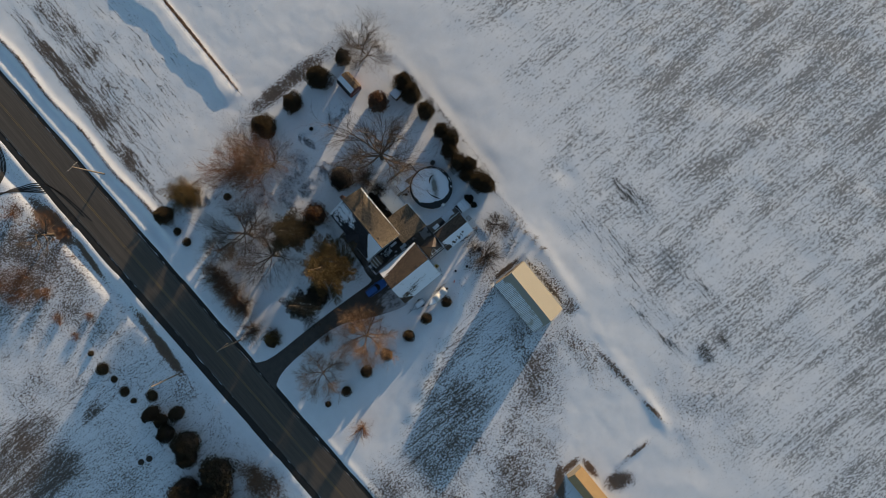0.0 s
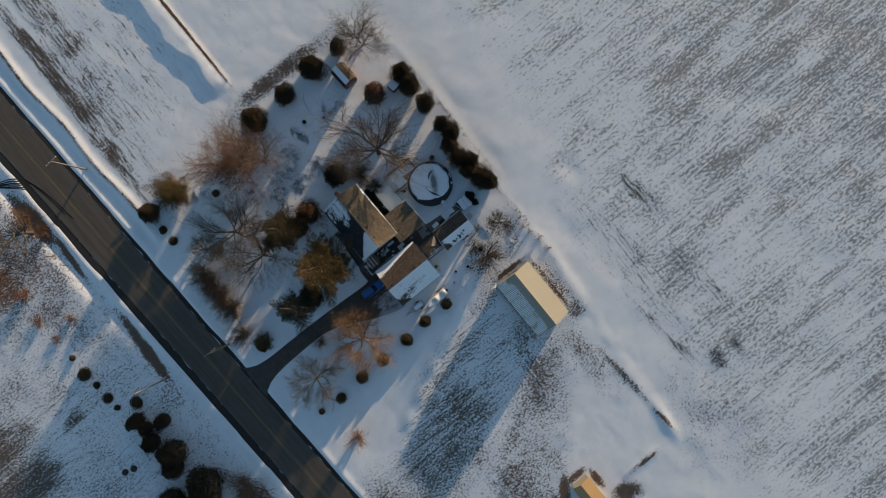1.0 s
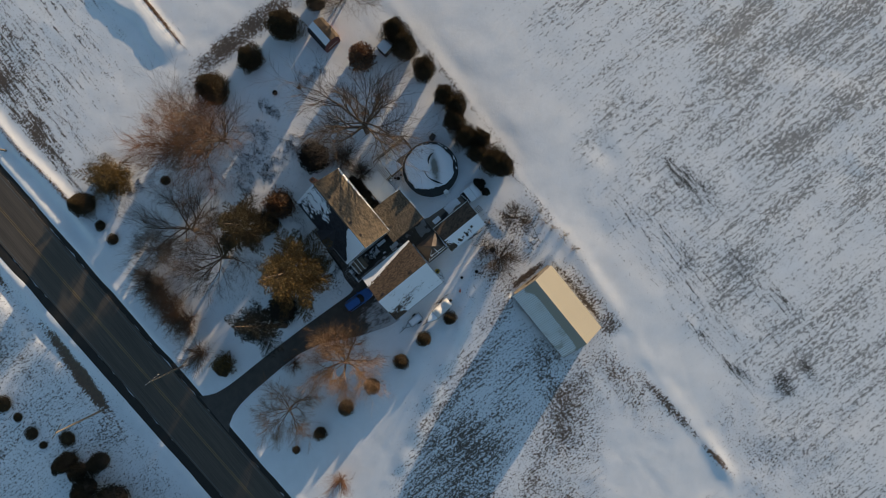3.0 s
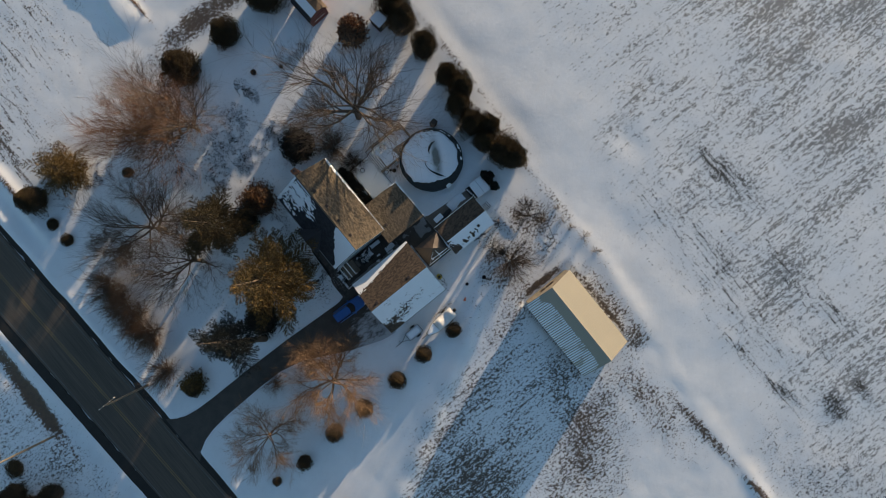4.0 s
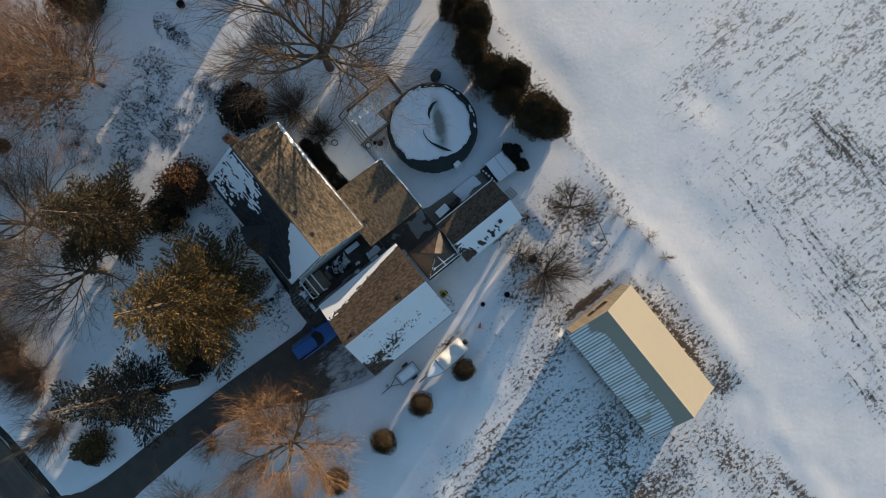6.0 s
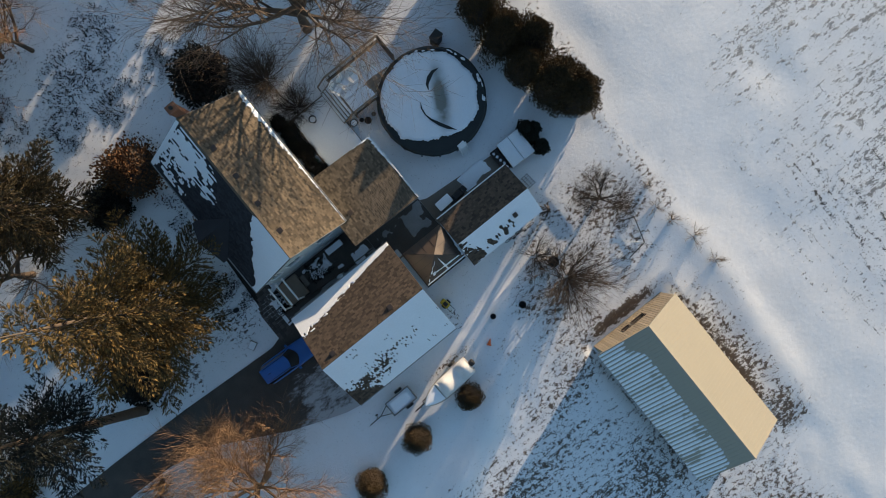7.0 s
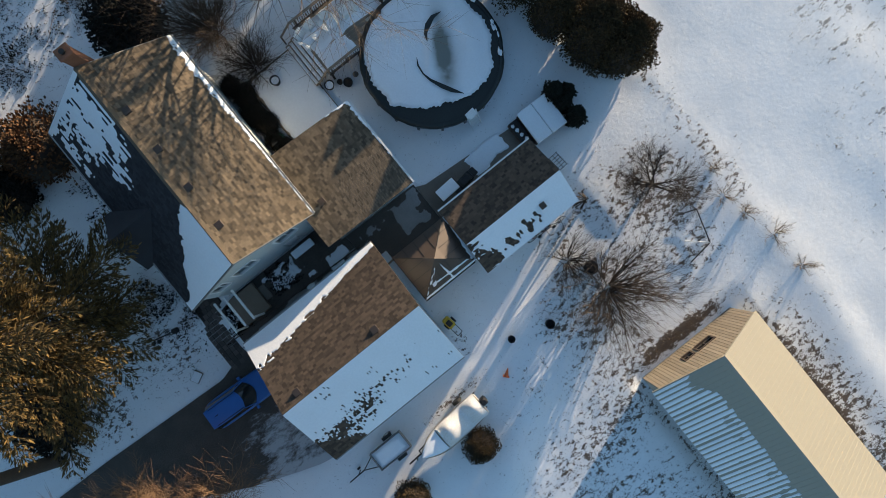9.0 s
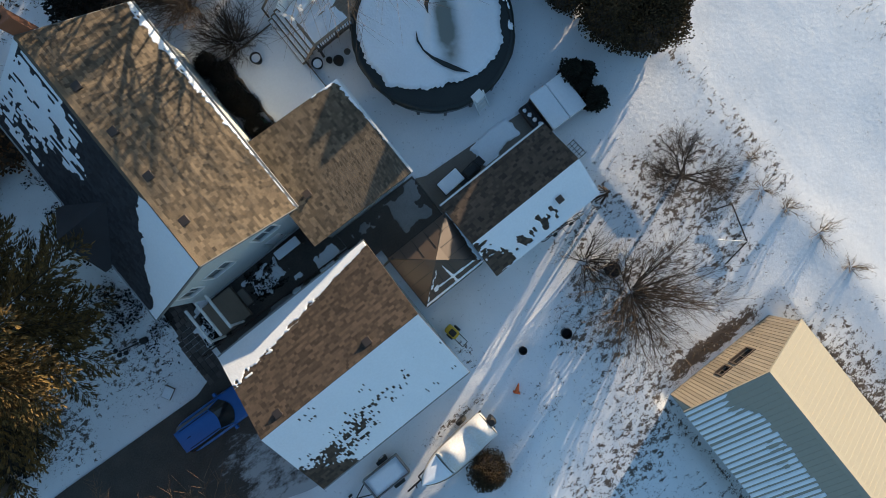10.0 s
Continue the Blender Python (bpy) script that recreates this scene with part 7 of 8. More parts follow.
def hot_tub():
    t = thing("hot_tub", "hot tub with a snow-white folding cover beside the pool shed", "hot tub", at=pose(9.35, 3.45, 0, 0, 0, -2))
    part("cabinet", Geo().soft_box(-0.98, 0.98, -1.0, 1.0, -0.1, 0.84, 0.08), WOOD_DARK, t)
    for s in (-1, 1):
        part("cover_half", Geo().soft_box(min(s * 0.015, s * 1.03), max(s * 0.015, s * 1.03), -1.05, 1.05, 0.84, 0.97, 0.04), SNOW, t, "cover panel under even snow")
    st = part("step", Geo().soft_box(-1.65, -1.02, -0.9, 0.9, -0.1, 0.4, 0.03), WOOD_DARK, t)
    for k in range(3):
        part("step_slat", Geo().soft_box(-1.62 + k * 0.2, -1.46 + k * 0.2, -0.88, 0.88, 0.4, 0.43, 0.01), BLACK, st)
    rng = random.Random(6)
    for k in range(5):
        part("snow_lump", blob(-1.35 + rng.uniform(-0.15, 0.15), -0.7 + k * 0.34, 0.12, 0.13, 0.43, 50 + k, thick=0.07, n=14), SNOW, t, "lump of snow", shade=True)


hot_tub()


# ---- vehicles ----
def refine(rows, n):
    """Rows of numbers smoothed to n rows by a Catmull-Rom curve."""
    p = np.array([rows[0], *rows, rows[-1]], float)
    out = []
    for u in np.linspace(0, len(rows) - 1, n):
        i = min(int(u), len(rows) - 2)
        f = u - i
        a, b, c, d = p[i], p[i + 1], p[i + 2], p[i + 3]
        out.append(0.5 * (2 * b + (c - a) * f + (2 * a - 5 * b + 4 * c - d) * f ** 2 + (3 * b - a - 3 * c + d) * f ** 3))
    return out


def sheet(point, nu, nv):
    """A curved panel: point(u, v) with u and v from 0 to 1."""
    v = [point(i / nu, j / nv) for i in range(nu + 1) for j in range(nv + 1)]
    return Geo().add(v, [(i * (nv + 1) + j, (i + 1) * (nv + 1) + j, (i + 1) * (nv + 1) + j + 1, i * (nv + 1) + j + 1) for i in range(nu) for j in range(nv)])


def car():
    t = thing("blue_car", "blue estate car parked at the garage door", "car", at=pose(-13.68, 1.78, 0.0, 0, 0, -3.0))
    st = refine([(-2.12, 0.66, 0.5, 0.86), (-2.02, 0.8, 0.34, 0.98), (-1.5, 0.86, 0.26, 1.0), (-0.4, 0.87, 0.24, 0.98), (0.5, 0.87, 0.24, 0.96), (1.1, 0.86, 0.26, 0.92), (1.65, 0.82, 0.3, 0.84), (2.0, 0.7, 0.38, 0.72), (2.12, 0.5, 0.46, 0.6)], 34)
    rings = []
    for x, w, lo, hi in st:
        rings.append([(x, -w * 0.9, lo), (x, w * 0.9, lo), (x, w, lo + 0.15), (x, w * 1.0, hi - 0.16), (x, w * 0.95, hi - 0.05), (x, w * 0.86, hi), (x, w * 0.45, hi + 0.035), (x, 0, hi + 0.045), (x, -w * 0.45, hi + 0.035), (x, -w * 0.86, hi), (x, -w * 0.95, hi - 0.05), (x, -w * 1.0, hi - 0.16), (x, -w, lo + 0.15)])
    body = part("body", Geo().loft(rings), BLUE, t, shade=True)
    bow = lambda c: 0.30 * (1 - c * c)
    # windscreen, tailgate glass, side glass and the roof between them
    part("windscreen", sheet(lambda u, v: (-0.1 + 0.5 * u + bow(2 * v - 1) * (0.6 + 0.7 * u), (0.57 + 0.14 * u) * (2 * v - 1), 1.475 - 0.47 * u + 0.03 * (1 - (2 * v - 1) ** 2)), 6, 12), GLASS, t, "dark curved windscreen", shade=True)
    part("tailgate_glass", sheet(lambda u, v: (-2.0 - 0.09 * u - 0.05 * (1 - (2 * v - 1) ** 2), (0.54 + 0.13 * u) * (2 * v - 1), 1.45 - 0.45 * u), 4, 8), GLASS, t, "dark tailgate glass", shade=True)
    for sg in (-1, 1):
        part("side_glass", sheet(lambda u, v: (-2.02 + (1.95 + 0.5 * v) * u - 0.06 * v * (1 - u), sg * (0.58 + 0.17 * v), 1.46 - 0.47 * v), 10, 3), GLASS, t, "dark side windows", shade=True)
        part("roof_rail", Geo().tube((-1.85, sg * 0.5, 1.51), (-0.1, sg * 0.51, 1.53), 0.022, 0.022, 6), BLACK, t)
        part("pillar", Geo().tube((0.42, sg * 0.73, 1.0), (-0.06, sg * 0.585, 1.47), 0.032, 0.028, 6), BLUE, t)
        part("wing_mirror", Geo().soft_box(0.3, 0.46, sg * 0.97 - 0.1, sg * 0.97 + 0.1, 0.92, 1.06, 0.02), BLUE, t)
        part("headlight", Geo().soft_box(1.75, 2.02, sg * 0.6 - 0.14, sg * 0.6 + 0.14, 0.62, 0.76, 0.03), TRIM, t)
        part("tail_light", Geo().soft_box(-2.12, -2.0, sg * 0.68 - 0.08, sg * 0.68 + 0.08, 0.72, 0.98, 0.02), material_red, t)
        for x in (-1.3, 1.3):
            w = part("wheel", Geo().tube((x, sg * 0.68, 0.31), (x, sg * 0.885, 0.31), 0.31, 0.31, 18), BLACK, t)
            part("rim", Geo().tube((x, sg * 0.885, 0.31), (x, sg * 0.9, 0.31), 0.2, 0.19, 12), DARK_METAL, w)
    part("roof", sheet(lambda u, v: (-2.04 + 1.96 * u + bow(2 * v - 1) * 0.6 * u - 0.05 * (1 - (2 * v - 1) ** 2) * (1 - u), (0.57 + 0.035 * math.sin(math.pi * u)) * (2 * v - 1), 1.462 + 0.03 * math.sin(math.pi * u) + 0.055 * (1 - (2 * v - 1) ** 4)), 14, 12), BLUE, t, shade=True)
    part("spoiler", Geo().soft_box(-2.16, -2.0, -0.56, 0.56, 1.44, 1.485, 0.015), BLUE, t)
    part("antenna", Geo().tube((-1.5, 0, 1.53), (-1.66, 0, 1.63), 0.03, 0.012, 6), BLACK, t)
    part("wiper", Geo().tube((0.72, -0.1, 1.06), (0.5, 0.45, 1.12), 0.012, 0.01, 4), BLACK, t)
    part("bumper", Geo().soft_box(-2.2, -2.04, -0.74, 0.74, 0.35, 0.6, 0.04), BLUE, t)


material_red = material("red_lens", (0.3, 0.02, 0.02), 0.3, 0.1, 2, 10, 0)
car()


def utility_trailer():
    t = thing("utility_trailer", "small open utility trailer filled with snow", "trailer", at=pose(-9.17, -5.87, 0, 0, 0, 0))
    grey = material("grey_trailer_steel", (0.22, 0.22, 0.22), 0.6, 0.2, 2, 20, 0.2)
    t.scale = (0.9, 0.84, 1)
    part("bed", Geo().box(-1.15, 1.15, -0.66, 0.66, 0.5, 0.55), grey, t)
    for y in (-0.68, 0.64):
        part("side_panel", Geo().box(-1.15, 1.15, y, y + 0.04, 0.5, 0.92), grey, t)
    for x in (-1.19, 1.15):
        part("end_panel", Geo().box(x, x + 0.04, -0.68, 0.68, 0.5, 0.92), grey, t)
    part("snow_load", sheet_snow(-1.14, 1.14, -0.63, 0.63, 0.74, 61, 0.1), SNOW, t, "snow filling the trailer bed", shade=True)
    for s in (-1, 1):
        part("tongue", Geo().tube((-1.15, s * 0.5, 0.45), (-2.2, 0, 0.42), 0.035, 0.035, 5), DARK_METAL, t)
        w = part("wheel", Geo().tube((0.3, s * 0.78, 0.28), (0.3, s * 0.95, 0.28), 0.28, 0.28, 14), BLACK, t)
        part("rim", Geo().tube((0.3, s * 0.95, 0.28), (0.3, s * 0.96, 0.28), 0.15, 0.15, 10), TRIM, w)
        part("mudguard", Geo().soft_box(-0.05, 0.65, s * 0.86 - 0.12, s * 0.86 + 0.12, 0.58, 0.62, 0.01), DARK_METAL, t)
    part("coupler", Geo().tube((-2.15, 0, 0.42), (-3.4, -0.05, 0.38), 0.045, 0.04, 6), DARK_METAL, t)
    part("jockey_wheel", Geo().tube((-2.5, 0.32, 0.12), (-2.5, 0.22, 0.12), 0.12, 0.12, 10), BLACK, t)
    part("jockey_post", Geo().tube((-2.5, 0.1, 0.1), (-2.5, 0.1, 0.8), 0.03, 0.03, 6), DARK_METAL, t)


utility_trailer()


def boat():
    t = thing("motor_boat", "small white motor boat on a trailer under snow", "boat", at=pose(-5.6, -7.03, 0, 0, 0, 3.5))
    white = material("worn_white_hull", (0.62, 0.58, 0.5), 0.45, 0.12, 1.5, 15, 0.1)
    canvas = material("snowy_canvas", (0.8, 0.79, 0.78), 0.7, 0.08, 1.4, 12, 0.3, other=(0.62, 0.57, 0.5))
    st = refine([(2.15, 0.7, 0.5, 1.1), (1.2, 0.75, 0.46, 1.12), (0.0, 0.76, 0.45, 1.16), (-0.9, 0.7, 0.5, 1.2), (-1.55, 0.52, 0.62, 1.24), (-2.05, 0.25, 0.82, 1.27), (-2.28, 0.03, 1.05, 1.29)], 26)
    rings = [[(x, 0, lo), (x, w * 0.75, lo + 0.12), (x, w, hi), (x, w * 0.9, hi + 0.02), (x, w * 0.84, hi - 0.02), (x, 0, hi - 0.06), (x, -w * 0.84, hi - 0.02), (x, -w * 0.9, hi + 0.02), (x, -w, hi), (x, -w * 0.75, lo + 0.12)] for x, w, lo, hi in st]
    part("hull", Geo().loft(rings), white, t, shade=False)
    part("foredeck_snow", Geo().loft([[(x, w * c, hi + 0.01 + 0.16 * (1 - abs(c) ** 2.5)) for c in (-0.9, -0.7, -0.4, 0, 0.4, 0.7, 0.9)] for x, w, lo, hi in st if x < -0.72], closed=False, caps=False), SNOW, t, "smooth snow over the bow", shade=True)

    def cover_at(u, v):
        x, c = -0.72 + 2.85 * u, 2 * v - 1
        arch = 1 - abs(c) ** 2.6
        hump = 0.26 * math.exp(-((x + 0.15) / 0.5) ** 2) + 0.2 * math.exp(-((x - 1.7) / 0.4) ** 2) - 0.1 * math.exp(-((x - 0.95) / 0.3) ** 2)
        crease = 0.05 * (float(fbm(x * 2.1 + 4, c * 2.4, 8)) - 0.5) + 0.03 * math.sin(3.2 * c + 4 * x)
        return (x, 0.74 * c, 1.13 + (0.2 + hump + crease) * arch)
    part("cockpit_cover", sheet(cover_at, 30, 16), canvas, t, "sagging canvas cover under snow", shade=True)
    part("windscreen", Geo().add([(-0.74, -0.66, 1.16), (-0.74, 0.66, 1.16), (-0.6, 0.6, 1.42), (-0.6, -0.6, 1.42), (-0.77, -0.66, 1.16), (-0.77, 0.66, 1.16), (-0.63, 0.6, 1.42), (-0.63, -0.6, 1.42)], [(0, 1, 2, 3), (7, 6, 5, 4), (2, 6, 7, 3), (1, 5, 6, 2), (0, 3, 7, 4)]), TRIM, t)
    part("rub_rail", Geo().loft([[(x, sg * (w + 0.01), hi - 0.03), (x, sg * (w + 0.03), hi), (x, sg * (w + 0.01), hi + 0.03)] for sg in (1,) for x, w, lo, hi in st], closed=True), WOOD, t)
    part("rub_rail", Geo().loft([[(x, -(w + 0.01), hi - 0.03), (x, -(w + 0.03), hi), (x, -(w + 0.01), hi + 0.03)] for x, w, lo, hi in st], closed=True), WOOD, t)
    m = part("outboard_motor", Geo().soft_box(2.17, 2.55, -0.2, 0.2, 0.9, 1.45, 0.07), BLACK, t, "dark outboard motor")
    part("motor_leg", Geo().box(2.27, 2.44, -0.07, 0.07, 0.25, 0.9), BLACK, m)
    fr = part("trailer_frame", Geo().tube((2.2, 0.55, 0.4), (-2.4, 0.2, 0.42), 0.04, 0.04, 5).tube((2.2, -0.55, 0.4), (-2.4, -0.2, 0.42), 0.04, 0.04, 5).tube((-2.4, 0, 0.42), (-3.3, 0, 0.42), 0.05, 0.05, 5).tube((-2.4, -0.2, 0.42), (-2.4, 0.2, 0.42), 0.04, 0.04, 5), DARK_METAL, t)
    for s in (-1, 1):
        part("wheel", Geo().tube((1.1, s * 0.74, 0.3), (1.1, s * 0.92, 0.3), 0.3, 0.3, 14), BLACK, fr)
    part("bow_post", Geo().tube((-2.75, 0, 0.42), (-2.65, 0, 1.05), 0.04, 0.04, 5), DARK_METAL, fr)


boat()


# ---- small buildings ----
def gambrel_shed():
    t = thing("garden_shed", "small barn-shaped garden shed with one snowy roof side", "shed", at=pose(6.95, 35.2, 0, 0, 0, 3))
    red = material("maroon_boards", (0.16, 0.06, 0.06), 0.8, 0.15, 1.5, 12, 0.2)
    wx, wy = 1.35, 1.75
    prof = [(-1.55, 1.75), (-1.0, 2.75), (0, 3.15), (1.0, 2.75), (1.55, 1.75)]
    for y in (-wy, wy - 0.08):
        g = Geo()
        pts = [(-wx, 0)] + [(-wx, 1.9), (-0.95, 2.65), (0, 3.05), (0.95, 2.65), (wx, 1.9)] + [(wx, 0)]
        n = len(pts)
        g.add([(x, y, z) for x, z in pts] + [(x, y + 0.08, z) for x, z in pts], [tuple(range(n)), tuple(range(2 * n - 1, n - 1, -1))] + [(i, n + i, n + (i + 1) % n, (i + 1) % n) for i in range(n)])
        part("wall", g, red, t)
    for x in (-wx, wx - 0.08):
        part("wall", Geo().box(x, x + 0.08, -wy + 0.08, wy - 0.08, 0, 1.85), red, t)
    for k in range(4):
        a, b = prof[k], prof[k + 1]
        # the side away from the sun takes the shade-darkened shingle
        part("roof_panel", Geo().add([(a[0], -wy - 0.12, a[1]), (b[0], -wy - 0.12, b[1]), (b[0], wy + 0.12, b[1]), (a[0], wy + 0.12, a[1]), (a[0], -wy - 0.12, a[1] - 0.08), (b[0], -wy - 0.12, b[1] - 0.08), (b[0], wy + 0.12, b[1] - 0.08), (a[0], wy + 0.12, a[1] - 0.08)],
                                     [(0, 1, 2, 3), (7, 6, 5, 4), (0, 4, 5, 1), (1, 5, 6, 2), (2, 6, 7, 3), (3, 7, 4, 0)]), SHINGLE_DARK if k > 1 else SHINGLE_SHADED, t)
    part("roof_snow", Geo().add([(-1.05, -wy - 0.1, 2.72), (-0.05, -wy - 0.1, 3.13), (-0.05, wy + 0.1, 3.13), (-1.05, wy + 0.1, 2.72), (-1.05, -wy - 0.1, 2.79), (-0.05, -wy - 0.1, 3.2), (-0.05, wy + 0.1, 3.2), (-1.05, wy + 0.1, 2.79)],
                                [(3, 2, 1, 0), (4, 5, 6, 7), (0, 1, 5, 4), (1, 2, 6, 5), (2, 3, 7, 6), (3, 0, 4, 7)]), SNOW, t, "snow on the upper roof side")
    for s in (-1, 1):
        d = part("door", Geo().box(s * 0.42 - 0.4, s * 0.42 + 0.4, -wy - 0.05, -wy - 0.01, 0.1, 1.9), red, t)
        part("door_brace", Geo().box(s * 0.42 - 0.38, s * 0.42 + 0.38, -wy - 0.07, -wy - 0.05, 0.95, 1.05), TRIM, d)


gambrel_shed()
t = thing("storage_shed", "small pale storage shed with a snow-covered flat roof", "shed", at=pose(12.7, 28.2, 0, 0, 0, 8))
part("body", Geo().soft_box(-0.75, 0.75, -0.8, 0.8, -0.1, 1.7, 0.03), WOOD_DARK, t)
part("roof", Geo().soft_box(-0.85, 0.85, -0.9, 0.9, 1.7, 1.8, 0.02), DARK_METAL, t)
part("roof_snow", Geo().soft_box(-0.8, 0.8, -0.85, 0.85, 1.8, 1.92, 0.04), SNOW, t, "even snow on the roof")
part("door", Geo().box(-0.3, 0.35, -0.84, -0.8, 0, 1.55), WOOD, t)


def long_shed():
    x0, x1, xr, y0, y1, e, r = -8.3, -4.7, -6.7, -78, -49.4, 1.7, 2.5
    t = thing("long_shed", "long low shed with an orange-tan metal roof at the field edge", "shed", at=pose(0, 0, 0))
    tan = material("tan_roof_metal", (0.42, 0.27, 0.12), 0.6, 0.15, 0.6, 8, 0.1)
    for ea, eb in (((x1, y0, e), (x1, y1, e)), ((x0, y1, e), (x0, y0, e))):
        part("roof_slope", Geo().slab([ea, eb, (xr, eb[1], r), (xr, ea[1], r)], 0.08), tan, t)
    for x in (x0 + 0.15, x1 - 0.27):
        part("wall", Geo().box(x, x + 0.12, y0 + 0.1, y1 - 0.1, -0.1, e), BARN_WALL, t)
    for y in (y0 + 0.1, y1 - 0.22):
        g = Geo().box(x0 + 0.27, x1 - 0.27, y, y + 0.12, -0.1, e)
        g.add([(x0 + 0.2, y, e), (x1 - 0.2, y, e), (xr, y, r - 0.1), (x0 + 0.2, y + 0.12, e), (x1 - 0.2, y + 0.12, e), (xr, y + 0.12, r - 0.1)], [(0, 1, 2), (5, 4, 3), (1, 4, 5, 2), (2, 5, 3, 0)])
        part("wall", g, BARN_WALL, t)


long_shed()


# ---- poles and clutter ----
def utility_pole(x, y, high, turn, label, arms=1):
    t = thing("utility_pole", label, "utility pole", "poles along the road", at=pose(x, y, float(height(x, y)) - 0.1, 0.5, 0.4, turn))
    part("pole", Geo().tube((0, 0, 0), (0, 0, high), 0.16, 0.1, 10), WOOD, t)
    for k in range(arms):
        arm = part("crossarm", Geo().box(-1.15, 1.15, 0.1, 0.2, high - 0.5 - k, high - 0.38 - k), WOOD, t)
        for s in (-1.05, -0.45, 0.45, 1.05):
            part("insulator", Geo().tube((s, 0.15, high - 0.38 - k), (s, 0.15, high - 0.18 - k), 0.045, 0.03, 6), TRIM, arm)
    part("transformer", Geo().tube((0.0, -0.32, high - 2.2), (0.0, -0.32, high - 1.4), 0.19, 0.19, 10), DARK_METAL, t) if arms > 1 else None
    return t


utility_pole(-40.6, 10.65, 10.0, 0, "weathered wooden utility pole beside the road")
utility_pole(-54.55, 13.25, 10.8, 20, "weathered wooden utility pole beyond the road")
utility_pole(-40.85, 52.4, 10.5, 5, "weathered wooden utility pole with a crossarm at the roadside")


def cone(x, y):
    t = thing("traffic_cone", "small orange traffic cone lying in the snow", "traffic cone", at=pose(x, y, float(height(x, y)) + 0.14, 0, 82, 40))
    orange = material("orange_plastic", (0.75, 0.16, 0.04), 0.5, 0.1, 3, 20, 0)
    part("body", Geo().tube((0, 0, 0.03), (0, 0, 0.5), 0.13, 0.03, 12), orange, t)
    part("base", Geo().soft_box(-0.18, 0.18, -0.18, 0.18, 0, 0.03, 0.01), orange, t)


cone(-1.45, -6.85)
t = thing("snowy_panel", "flat white panel lying in the lawn under snow", "panel", at=pose(-15.45, 4.37, float(height(-15.45, 4.37)), 2, 1, 28))
part("board", Geo().soft_box(-0.33, 0.33, -0.26, 0.26, -0.06, 0.1, 0.015), WOOD, t)
snow_cap((-0.3, 0.3, -0.24, 0.24, 0.1, 0.15, 0.02), t)
t = thing("fallen_lantern", "dark garden lantern on a post lying in the snow", "lantern", at=pose(-14.8, 7.25, float(height(-14.8, 7.25)) + 0.06, 0, 0, 166))
part("post", Geo().tube((0, 0, 0.05), (1.3, 0, 0.06), 0.035, 0.035, 6), BLACK, t)
part("foot", Geo().soft_box(-0.28, 0.1, -0.16, 0.16, -0.06, 0.18, 0.05), BLACK, t)
for x, y in ((1.35, 0.16), (1.45, -0.12), (1.0, 0.2)):
    part("globe", Geo().loft([[(x + r * math.cos(k * 0.6283), y + r * math.sin(k * 0.6283), z) for k in range(10)] for r, z in ((0.03, -0.05), (0.11, 0.0), (0.13, 0.07), (0.09, 0.15), (0.02, 0.19))]), BLACK, t, shade=True)


def bucket(x, y, r, h, label, name="bucket", mat=None):
    t = thing(name, label, "container", at=pose(x, y, float(height(x, y)) - 0.02))
    n = 14
    ring = lambda q, z: [(q * math.cos(2 * math.pi * i / n), q * math.sin(2 * math.pi * i / n), z) for i in range(n)]
    part("body", Geo().loft([ring(r * 0.85, 0), ring(r, h), ring(r * 0.9, h), ring(r * 0.8, 0.05)]), mat or BLACK, t)


bucket(-4.1, 33.6, 0.38, 0.4, "dark pot half sunk in the snowy yard", "garden_pot")
bucket(-0.83, 31.93, 0.26, 0.35, "small dark pot half sunk in the snowy yard", "garden_pot")
bucket(0.15, -5.35, 0.22, 0.4, "dark bucket standing in the snow")
bucket(2.43, -6.05, 0.28, 0.5, "dark barrel standing in the snow by the lane", "barrel")
bucket(6.3, -5.0, 0.42, 0.35, "old dark tyre and stump among the weeds", "old_tyre")
t = thing("snow_blower", "yellow machine standing at the garage corner", "machine", at=pose(-2.05, -2.3, 0, 0, 0, 10))
yel = material("yellow_paint", (0.6, 0.42, 0.03), 0.5, 0.1, 3, 20, 0)
part("body", Geo().soft_box(-0.22, 0.22, -0.35, 0.35, 0.2, 0.75, 0.06), yel, t)
part("engine", Geo().soft_box(-0.15, 0.15, -0.2, 0.15, 0.75, 0.92, 0.04), BLACK, t)
for s in (-1, 1):
    part("wheel", Geo().tube((s * 0.24, -0.1, 0.2), (s * 0.34, -0.1, 0.2), 0.2, 0.2, 12), BLACK, t)
part("handle", Geo().tube((-0.18, -0.3, 0.6), (-0.18, -0.85, 1.0), 0.02, 0.02, 5).tube((0.18, -0.3, 0.6), (0.18, -0.85, 1.0), 0.02, 0.02, 5).tube((-0.18, -0.85, 1.0), (0.18, -0.85, 1.0), 0.02, 0.02, 5), DARK_METAL, t)


